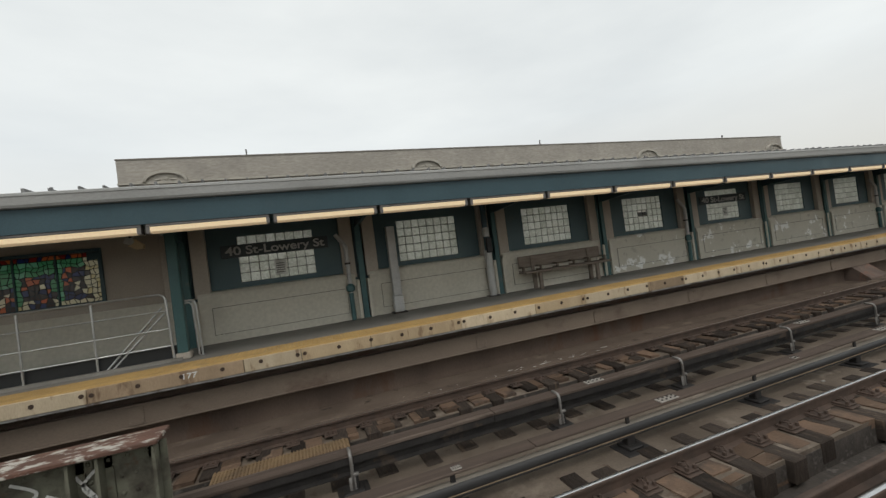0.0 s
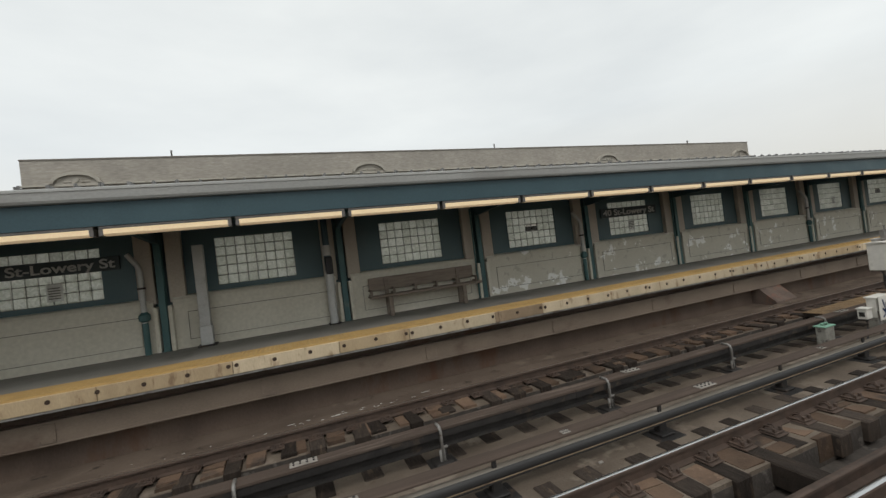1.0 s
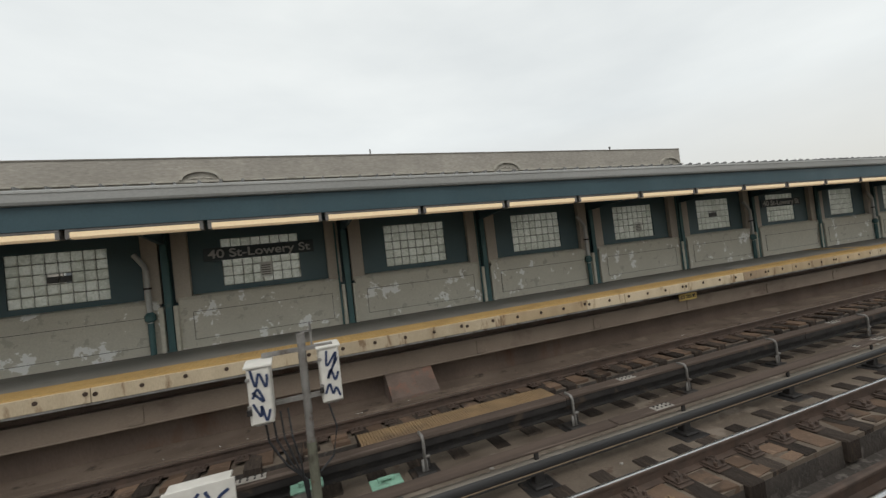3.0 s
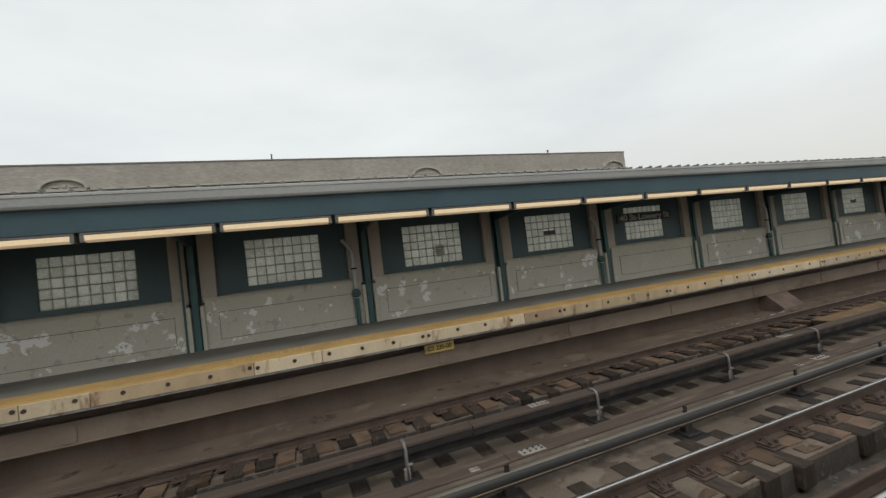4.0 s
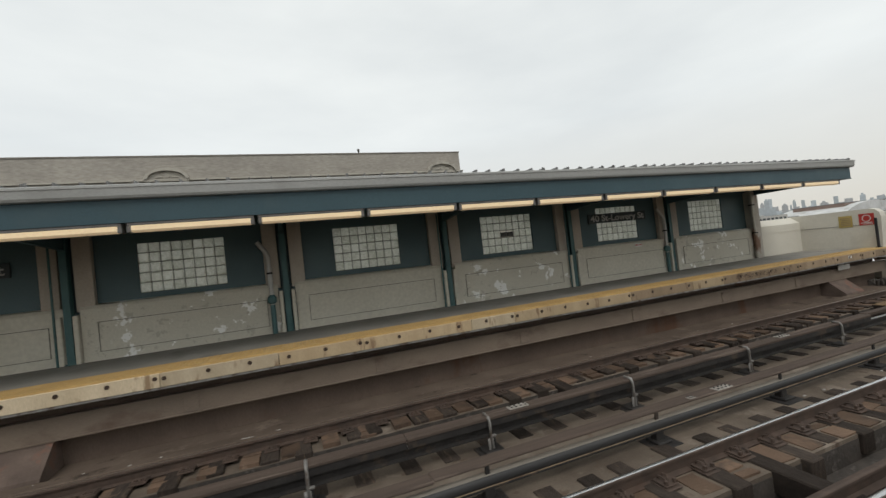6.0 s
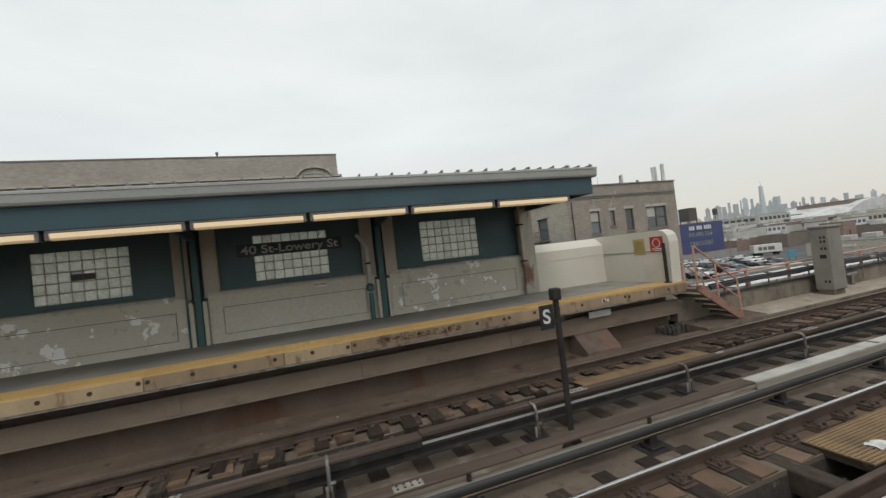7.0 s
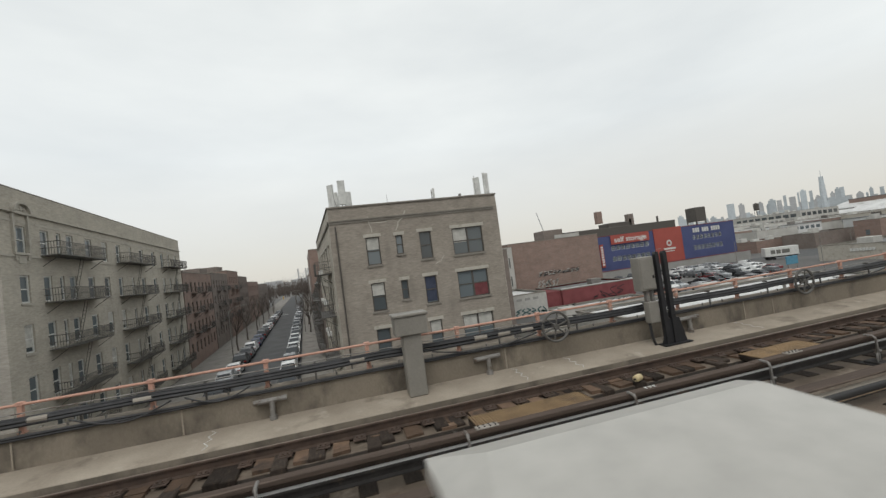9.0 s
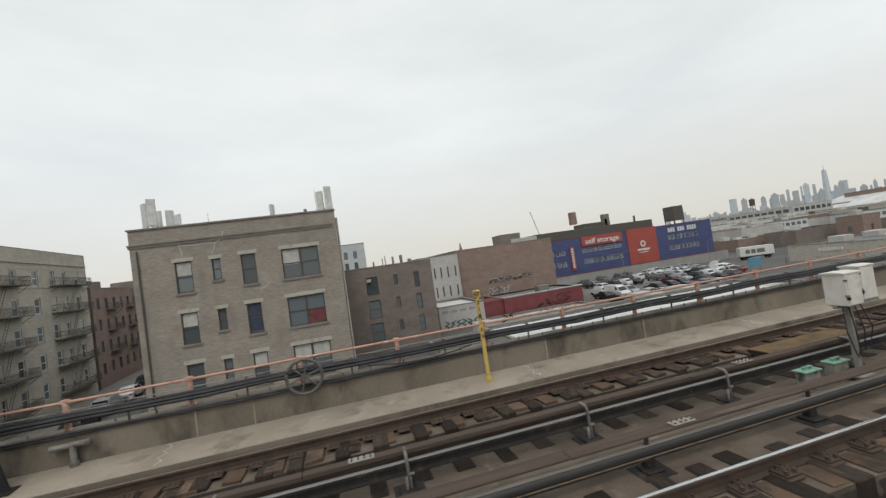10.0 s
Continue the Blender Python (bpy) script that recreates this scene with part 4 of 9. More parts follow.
rub = tagged(new("rubbing_board"), "row of cream and white timber rubbing boards bolted to the platform edge", "rubbing board", kind="structure")
rnd = random.Random(4)
bolt_me = mesh_of(tube(B(), [(-0.006, 0.01, 0), (0.0, -0.01, 0)], 0.033, 10), "bolt", M["bolt"])
joints = [24.05 + 3.01 * n for n in range(-12, 0)] + [24.05 + 3.155 * n for n in range(12)]
for x, x_next in zip(joints, joints[1:]):
    if x > PLAT_END - 0.1:
        break
    span = x_next - x
    cuts = [0.0] + ([rnd.uniform(0.8, 2.2)] if rnd.random() < 0.55 else []) + [span]
    for a, b in zip(cuts, cuts[1:]):
        hi = min(x + b, PLAT_END)
        if hi - x - a < 0.05:
            continue
        late = x > 44
        mat = rnd.choice(["tan_board", "cream_a", "tan_board", "cream_a"] if late else ["cream_b", "cream_a", "cream_b", "cream_a", "tan_board"])
        part("board", boxes((x + a + 0.004, 7.605, 0.885, hi - 0.004, 7.66, 1.10), c=0.007), mat, rub)
    for i in range(6):
        bx = x + 0.06 + i * (span - 0.12) / 5
        if bx < PLAT_END - 0.05:
            piece("bolt", bolt_me, rub, bx, 7.603, 1.015 + rnd.uniform(-0.012, 0.012))
part("edge_angle", boxes((PX0, 7.615, 0.85, PLAT_END, 7.70, 0.883)), "galv", rub, "grey steel angle under the boards")

beam = structure("platform_beam", boxes((PX0, 7.85, 0.355, 57.4, 7.93, 0.665), (PX0, 7.83, 0.335, 57.4, 7.99, 0.355), (PX0, 7.83, 0.665, 57.4, 7.99, 0.685)), "beam", "taupe painted steel beam under the platform edge", "steel beam")
bm = boxes((-0.11, -0.018, 0.37, 0.11, 0.0, 0.65), c=0.004)
for sx in (-0.08, 0.08):
    for z in (0.41, 0.61):
        quad_box(bm, sx - 0.012, -0.034, z - 0.012, sx + 0.012, -0.018, z + 0.012)
cover = mesh_of(bm, "cover_plate", M["beam"])
for k in range(-11, 10):
    piece("cover_plate", cover, beam, 24.45 + (3.0 if k < 0 else 3.14) * k, 7.85, 0)
structure("platform_under_wall", boxes((PX0, 8.08, -0.3, PLAT_END - 0.2, 8.2, 0.935)), "under", "stained brown retaining wall under the platform", "retaining wall")
structure("platform_end_wall", boxes((PLAT_END - 0.5, 8.2, -0.3, PLAT_END - 0.3, 10.6, 0.93)), "under", "stained end wall under the platform", "retaining wall")
for x in (16.4, 34.3, 54.2):
    pier = thing("concrete_pier", "pale chipped concrete pier sloping out under the platform", "concrete pier", "piers under the platform", at=(x, 8.08, -0.12))
    bm = B()
    prism(bm, [(0, 0.47), (-0.22, 0.47), (-0.25, 0.42), (-0.64, 0.1), (-0.66, 0.0), (0, 0.0)], "x", 0, 0.92)
    part("pier_face", bm, "rubble", pier)
# rubble and litter along the walkway
rnd = random.Random(8)
bm = B()
for i in range(260):
    x, y = rnd.uniform(-6, 56), 7.38 + abs(rnd.gauss(0, 0.16))
    if rnd.random() < 0.25:
        x = rnd.choice((-0.7, 14.2, 56.2, 56.8)) + rnd.gauss(0, 0.5)
    if y > 7.22:
        s, zc = rnd.uniform(0.006, 0.028), -0.06 - min(y - 7.36, 0.24) * 0.33
        quad_box(bm, x - s, y - s * 0.7, zc - 0.01, x + s, y + s * 0.7, zc + s, c=s * 0.3)
ob = new("rubble", mesh_of(bm, "rubble", M["rubble"]))
tagged(ob, "loose rubble and grit at the foot of the platform", "rubble", kind="stuff")
bm = B()
for i in range(260):
    x, y = rnd.uniform(-6, 95), rnd.choice((rnd.uniform(2.46, 2.9), rnd.uniform(4.2, 4.85), rnd.uniform(3.5, 3.9), rnd.uniform(6.0, 6.4)))
    z = -0.47 if y < 2.92 or y > 5.9 else -0.172
    s = rnd.uniform(0.008, 0.03)
    quad_box(bm, x - s, y - s * 0.7, z, x + s, y + s * 0.7, z + s, c=s * 0.3)
tagged(new("track_grit", mesh_of(bm, "track_grit", M["splice"])), "scattered pale stones and litter between the rails", "litter", kind="stuff")

bm = B()
for i in range(80):
    x = rnd.choice((rnd.uniform(-6, 56), rnd.gauss(4.5, 1.2), rnd.gauss(33, 2)))
    y = 7.2 + abs(rnd.gauss(0, 0.07))
    ln, w = rnd.choice((0.01, 0.015, 0.02, 0.06)) * rnd.uniform(0.5, 1.4), rnd.uniform(0.003, 0.009)
    if -8 < x < 56 and y < 7.35:
        zc = -0.051 + (y - 7.18) * 0.028
        quad_box(bm, x - ln, y - w, zc, x + ln, y + w, zc + 0.006, c=0.002)
tagged(new("paint_drips", mesh_of(bm, "paint_drips", M["droppings"])), "white drips and flakes along the dark brown curb", "drips", kind="stuff")

# ---- the windscreen wall ----
BAY, WX, WW, WZ0, WZ1 = 3.66, -1.093, 1.616, 2.35, 3.385


def bay_x(k):
    """The bays are 12 feet wide up to the joint in the platform, and 13 feet past it."""
    return WX + BAY * min(k, 9) + 3.95 * max(k - 9, 0)


BAYS = range(0, 15)
SIGNS = (0, 4, 9, 13)
WALL_END = 54.73
wx0 = WX - 1.03
ops = [(bay_x(k) - wx0, WZ0, bay_x(k) + WW - wx0, WZ1) for k in BAYS]
bm = B()
facade(bm, (wx0, 10.2, 0), (1, 0, 0), (0, -1, 0), WALL_END - wx0, 1.13, 3.9, ops, 0.12)
facade(bm, (wx0, 10.32, 0), (1, 0, 0), (0, -1, 0), WALL_END - wx0, 1.13, 3.9, ops, -0.001)
quad_box(bm, WALL_END - 0.002, 10.2, 1.13, WALL_END, 10.32, 3.9)
wall_south = structure("wall_south", bm, "teal_wall", "dark teal windscreen wall of the station platform", "windscreen wall")


def glass_block_material():
    m = bpy.data.materials.new("glass_block")
    m.use_nodes = True
    n, l = m.node_tree.nodes, m.node_tree.links
    n.remove(n["Principled BSDF"])
    out = n["Material Output"]
    geo = n.new("ShaderNodeNewGeometry")
    nz = n.new("ShaderNodeTexNoise")
    nz.inputs["Scale"].default_value, nz.inputs["Detail"].default_value, nz.inputs["Distortion"].default_value = 9, 1, 2.2
    l.new(geo.outputs["Position"], nz.inputs["Vector"])
    info = n.new("ShaderNodeObjectInfo")
    add = n.new("ShaderNodeMath")
    add.operation = "MULTIPLY_ADD"
    l.new(info.outputs["Random"], add.inputs[0])
    add.inputs[1].default_value = 0.24
    l.new(nz.outputs["Fac"], add.inputs[2])
    mr = n.new("ShaderNodeMapRange")
    mr.inputs["From Min"].default_value, mr.inputs["From Max"].default_value = 0.40, 0.80
    l.new(add.outputs[0], mr.inputs["Value"])
    mx = n.new("ShaderNodeMix")
    mx.data_type = "RGBA"
    mx.inputs["A"].default_value, mx.inputs["B"].default_value = (0.70, 0.71, 0.645, 1), (0.99, 0.99, 0.94, 1)
    l.new(mr.outputs["Result"], mx.inputs["Factor"])
    tl = n.new("ShaderNodeBsdfTranslucent")
    l.new(mx.outputs["Result"], tl.inputs["Color"])
    gl = n.new("ShaderNodeBsdfGlossy")
    gl.inputs["Roughness"].default_value = 0.12
    bp = n.new("ShaderNodeBump")
    bp.inputs["Strength"].default_value, bp.inputs["Distance"].default_value = 0.9, 0.03
    l.new(nz.outputs["Fac"], bp.inputs["Height"])
    l.new(bp.outputs["Normal"], gl.inputs["Normal"])
    ms = n.new("ShaderNodeMixShader")
    ms.inputs["Fac"].default_value = 0.16
    l.new(tl.outputs[0], ms.inputs[1])
    l.new(gl.outputs[0], ms.inputs[2])
    l.new(ms.outputs[0], out.inputs["Surface"])
    return m


M["glassblock"] = glass_block_material()
bw, bh = WW / 8, (WZ1 - WZ0) / 5
block = mesh_of(boxes((0.007, 0.0, 0.007, bw - 0.007, 0.06, bh - 0.007), c=0.014), "glass_block", M["glassblock"])
M["dark_glassblock"] = material("dark_vent_pane", (0.03, 0.032, 0.03), None, 6, 0.3, bump=0)
vent = mesh_of(boxes((0.007, 0.0, 0.02, bw - 0.007, 0.06, bh - 0.06), c=0.01), "vent_pane", M["dark_glassblock"])
grid_bm = B()
for i in range(9):
    quad_box(grid_bm, i * bw - 0.008, 0.02, 0.0, i * bw + 0.008, 0.05, WZ1 - WZ0)
for j in range(6):
    quad_box(grid_bm, 0.0, 0.0205, j * bh - 0.008, WW, 0.0495, j * bh + 0.008)
mortar_me = mesh_of(grid_bm, "mortar_grid", M["window_mortar"])
rnd = random.Random(12)
for k in BAYS:
    w = tagged(new("window_%d" % (k + 1), mortar_me), "glass block window in a dark teal panel", "glass block window", "glass block windows", "structure")
    w.location = (bay_x(k), 10.22, WZ0)
    for i in range(8):
        for j in range(5):
            odd = (k in (3, 8, 12) and (i, j) in ((3, 2), (4, 2)) and rnd.random() < 0.7)
            piece("vent_pane" if odd else "glass_block", vent if odd else block, w, i * bw, 0.0, j * bh)


# lower concrete panels, pilasters and columns, bay by bay
def lower_panel(peel):
    bm = B()
    w = BAY - 0.34
    prism(bm, [(10.02, 1.13), (10.02, 2.15), (10.06, 2.21), (10.2, 2.24), (10.2, 1.13)], "x", 0.17, 0.17 + w)
    a, b, c, d = 0.42, 0.17 + w - 0.22, 1.30, 1.88
    for q in ((a, 10.012, c, b, 10.02, c + 0.012), (a, 10.012, d - 0.012, b, 10.02, d), (a, 10.012, c, a + 0.012, 10.02, d), (b - 0.012, 10.012, c, b, 10.02, d)):
        quad_box(bm, *q)
    quad_box(bm, a + 0.02, 10.014, c + 0.02, b - 0.02, 10.0205, d - 0.02)
    return mesh_of(bm, "concrete_panel", M["wall_peel" if peel else "wall"])


panels = [lower_panel(False), lower_panel(True)]
gw = BAY - 0.34
groove = mesh_of(boxes((0.42, 10.007, 1.875, gw - 0.05, 10.0135, 1.887), (0.42, 10.007, 1.30, gw - 0.05, 10.0135, 1.31), (0.42, 10.007, 1.31, 0.43, 10.0135, 1.875), (gw - 0.06, 10.007, 1.31, gw - 0.05, 10.0135, 1.875)), "panel_groove", M["mortar"])
pil = mesh_of(boxes((0.12, 10.06, 2.12, 0.42, 10.2, 3.62), (-0.42, 10.06, 2.12, -0.12, 10.2, 3.62), c=0.01), "pilaster", M["pilaster"])
cheek = mesh_of(boxes((0.09, 9.93, 1.13, 0.17, 10.2, 2.06), (-0.17, 9.93, 1.13, -0.09, 10.2, 2.06), c=0.012), "concrete_cheek", M["wall"])
for k in range(0, 15):
    cx = bay_x(k) + WW / 2 - (1.83 if k < 10 else 1.95)
    peel = k in (3, 4, 5, 6, 7, 8, 10, 12, 14)
    last = k == 14
    pn = piece("concrete_panel", panels[peel], wall_south, cx, 0, 0)
    if last:
        pn.scale = (1.125, 1, 1)
    elif k > 8:
        pn.scale = (3.95 / 3.66, 1, 1)
    gv = piece("panel_groove", groove, wall_south, cx, 0, 0)
    gv.scale = pn.scale
    piece("pilaster", pil, wall_south, cx, 0, 0)
    piece("concrete_cheek", cheek, wall_south, cx, 0, 0)
    colm = thing("platform_column", "dark teal steel column against the windscreen wall", "steel column", "columns of the windscreen", at=(cx, 10.06, 1.13))
    part("column_web", boxes((-0.012, -0.07, 0, 0.012, 0.07, 2.5)), "teal_light", colm)
    for sy in (-0.07, 0.07):
        part("column_flange", boxes((-0.06, sy - 0.01, 0, 0.06, sy + 0.01, 2.5)), "teal_light", colm)
    part("base_plate", boxes((-0.085, -0.11, 0, 0.085, 0.11, 0.02)), "teal_light", colm)
    bm = B()
    prism(bm, [(-2.55, 2.33), (0.05, 2.2), (0.05, 2.6), (-2.62, 2.5)], "x", -0.04, 0.04)
    part("roof_bracket", bm, "teal", colm, "tapered teal roof bracket")
structure("wall_end_post", boxes((WALL_END - 0.32, 9.93, 1.13, WALL_END + 0.06, 10.34, 3.52), (WALL_END - 0.22, 9.93, 3.52, WALL_END + 0.06, 10.34, 4.25), c=0.02), "end_post", "rust-stained pale concrete end post of the windscreen", "end post")
ep = thing("rusty_downpipe", "rusty downpipe fixed to the end post of the windscreen", "downpipe", at=(WALL_END - 0.36, 9.90, 1.13))
part("pipe", tube(B(), [(0, 0, 0), (0, 0, 1.3), (0.02, 0.03, 1.5), (0.02, 0.03, 2.45)], 0.05, 10), "end_post", ep)
part("clamp", boxes((-0.07, -0.06, 0.9, 0.07, 0.06, 0.94)), "dark_steel", ep)
part("clamp", boxes((-0.07, -0.06, 1.9, 0.07, 0.09, 1.94)), "dark_steel", ep)

# plain wall, mural and stair opening at the start of the platform
bm = B()
MX, MZ = -5.62, 2.36
hole = [(MX - PX0, MZ, MX + 2.0 - PX0, MZ + 1.0)]
facade(bm, (PX0, 10.2, 0), (1, 0, 0), (0, -1, 0), wx0 - PX0, 1.13, 3.9, hole, 0.12)
facade(bm, (PX0, 10.32, 0), (1, 0, 0), (0, -1, 0), wx0 - PX0, 1.13, 3.9, hole, -0.001)
structure("wall_stair", bm, "pilaster", "plain taupe wall beside the platform stairs", "wall")
structure("wall_stair_base", boxes((PX0, 10.05, 1.13, wx0 + 0.1, 10.2, 2.14)), "wall", "painted concrete dado of the stair wall", "wall")
mural = thing("stained_glass_panel", "colourful stained glass panel in a dark frame in the station wall", "stained glass", at=(MX, 10.24, MZ))


def stained(name, c):
    """Coloured glass that lets the daylight behind it through."""
    m = bpy.data.materials.new("stained_glass_" + name)
    m.use_nodes = True
    n, l = m.node_tree.nodes, m.node_tree.links
    n.remove(n["Principled BSDF"])
    nz = n.new("ShaderNodeTexNoise")
    nz.inputs["Scale"].default_value, nz.inputs["Detail"].default_value = 9, 4
    mx = n.new("ShaderNodeMix")
    mx.data_type = "RGBA"
    mx.inputs["A"].default_value, mx.inputs["B"].default_value = (*[(0.25 * sum(c) / 3 + 0.75 * k) * 0.6 for k in c], 1), (*[(0.25 * sum(c) / 3 + 0.75 * k) * 1.0 for k in c], 1)
    l.new(nz.outputs["Fac"], mx.inputs["Factor"])
    tl, gl, ms = n.new("ShaderNodeBsdfTranslucent"), n.new("ShaderNodeBsdfGlossy"), n.new("ShaderNodeMixShader")
    l.new(mx.outputs["Result"], tl.inputs["Color"])
    gl.inputs["Roughness"].default_value = 0.15
    ms.inputs["Fac"].default_value = 0.05
    l.new(tl.outputs[0], ms.inputs[1])
    l.new(gl.outputs[0], ms.inputs[2])
    l.new(ms.outputs[0], n["Material Output"].inputs["Surface"])
    return m


for g, c in {"pale_yellow": (0.85, 0.74, 0.42), "leaf_green": (0.16, 0.55, 0.30), "orange": (0.75, 0.26, 0.07), "deep_blue": (0.05, 0.10, 0.32), "brown": (0.10, 0.045, 0.03), "sea_green": (0.30, 0.66, 0.46), "cream": (0.86, 0.80, 0.60), "red": (0.5, 0.06, 0.04)}.items():
    M["glass_" + g] = stained(g, c)
part("frame", boxes((-0.06, -0.10, -0.06, 2.06, -0.04, 0.0), (-0.06, -0.10, 1.0, 2.06, -0.04, 1.06), (-0.06, -0.10, 0, 0, -0.04, 1.0), (2.0, -0.10, 0, 2.06, -0.04, 1.0), (0.62, -0.03, 0, 0.65, 0.0, 1.0), (1.28, -0.03, 0, 1.31, 0.0, 1.0), (0, -0.03, 0.76, 0.22, 0.0, 1.0), (1.80, -0.03, 0.84, 2.0, 0.0, 1.0)), "teal", mural)
rnd = random.Random(31)
nu, nv = 22, 11
pt = {}
for i in range(nu + 1):
    for j in range(nv + 1):
        pt[i, j] = (i * 2.0 / nu + (rnd.uniform(-0.038, 0.038) if 0 < i < nu else 0), j * 1.0 / nv + (rnd.uniform(-0.034, 0.034) if 0 < j < nv - 1 else 0))
lead = B()
for i in range(nu):
    for j in range(nv):
        full = [pt[i, j], pt[i + 1, j], pt[i + 1, j + 1], pt[i, j + 1]]
        cu, cv = sum(a for a, b in full) / 4, sum(b for a, b in full) / 4
        q = [(cu + (a - cu) * 0.84, cv + (b - cv) * 0.84) for a, b in full]
        for k in range(4):
            c4 = (full[k], full[(k + 1) % 4], q[(k + 1) % 4], q[k])
            lead.faces.new([lead.verts.new((a, -0.001, b)) for a, b in c4])
            lead.faces.new([lead.verts.new((a, 0.013, b)) for a, b in c4])
        top = j >= nv - 1
        figure = (abs(cu - 0.42) < 0.2 and cv < 0.45) or (abs(cu - 0.98) < 0.24 and cv < 0.62) or (abs(cu - 1.58) < 0.2 and 0.1 < cv < 0.75)
        side = cu < 0.28 or cu > 1.76 or cv < 0.12
        names = ["orange", "red", "deep_blue", "orange"] if top else ["deep_blue", "brown", "brown", "orange", "deep_blue", "brown", "cream"] if figure else ["cream", "pale_yellow", "cream"] if side else ["leaf_green", "sea_green", "leaf_green", "leaf_green"]
        bm = B()
        prism(bm, q, "y", 0.0, 0.012)
        part("glass_pane", bm, "glass_" + rnd.choice(names), mural)
part("lead_came", lead, "black_paint", mural, "black lead lines between the glass pieces")

# ---- the canopy ----
CX0, CX1 = -14.0, 54.72
bm = B()
prism(bm, [(7.15, 3.90), (7.15, 3.935), (9.0, 3.93), (10.7, 3.91), (10.7, 3.86), (9.0, 3.88)], "x", CX0, CX1)
structure("canopy_roof", bm, "roof_metal", "grey ribbed metal roof of the platform canopy", "canopy roof")
seams = tagged(new("roof_seams"), "row of standing metal seams across the canopy roof", "roof seams", kind="structure")
seam = mesh_of(prism(B(), [(7.17, 3.93), (7.165, 4.015), (7.19, 4.02), (9.0, 4.005), (10.6, 3.975), (10.6, 3.91), (9.0, 3.925)], "x", -0.009, 0.009), "seam", M["roof_metal"])
clip = mesh_of(prism(B(), [(7.20, 3.95), (7.20, 4.035), (7.23, 4.035), (7.23, 3.95)], "x", -0.016, 0.016), "seam_clip", M["roof_metal"])
rnd = random.Random(77)
for i in range(int((CX1 - CX0) / 0.31)):
    x = CX1 - 0.06 - i * 0.31
    sm = piece("seam", seam, seams, x, 0, rnd.uniform(-0.008, 0.004))
    sm.rotation_euler.z = rnd.uniform(-0.004, 0.004)
    if rnd.random() < 0.5:
        piece("seam_clip", clip, seams, x, 0, rnd.uniform(-0.01, 0.0))
bm = B()
prism(bm, [(7.15, 3.745), (7.12, 3.755), (7.10, 3.79), (7.085, 3.90), (7.075, 3.905), (7.075, 3.94), (7.09, 3.95), (7.20, 3.945), (7.22, 3.745)], "x", CX0, CX1)
structure("canopy_gutter", bm, "gutter", "weathered white gutter along the canopy edge", "gutter")
structure("canopy_fascia", boxes((CX0, 7.19, 3.40, CX1 - 0.12, 7.23, 3.745), (CX0, 7.15, 3.40, CX1 - 0.12, 7.32, 3.42), (CX1 - 0.12, 7.19, 3.40, CX1 - 0.08, 10.6, 3.86)), "teal", "dark teal steel fascia beam of the canopy", "fascia")
structure("ceiling", boxes((CX0, 7.24, 3.72, CX1 - 0.13, 10.6, 3.80)), "teal", "dark teal underside of the platform canopy", "canopy ceiling")
structure("canopy_end", boxes((CX1 - 0.08, 7.15, 3.745, CX1, 10.7, 3.955)), "gutter", "white metal edge closing the canopy", "canopy edge")
lamp_proto = thing("platform_light", "long fluorescent platform light with a warm lit diffuser", "platform light", "lights under the canopy")
part("lamp_case", boxes((0.03, -0.09, 0.105, 1.72, 0.09, 0.15), c=0.008), "lamp_case", lamp_proto, "grey metal case")
bm = B()
prism(bm, [(-0.085, 0.105), (-0.082, 0.035), (-0.055, 0.012), (0.055, 0.012), (0.082, 0.035), (0.085, 0.105)], "x", 0.08, 1.67)
part("diffuser", bm, "lamp", lamp_proto)
part("end_cap", boxes((0.03, -0.088, 0.01, 0.08, 0.088, 0.105)), "lamp_case", lamp_proto)
part("end_cap", boxes((1.67, -0.088, 0.01, 1.72, 0.088, 0.105)), "lamp_case", lamp_proto)
lx = [1.53 + 1.75 * k for k in range(-9, 30)]
lamp_proto.matrix_basis = pose(lx[0], 7.25, 3.25)
for x in lx[1:]:
    if x + 1.7 < CX1 - 0.3:
        copy_thing(lamp_proto, pose(x, 7.25, 3.25))


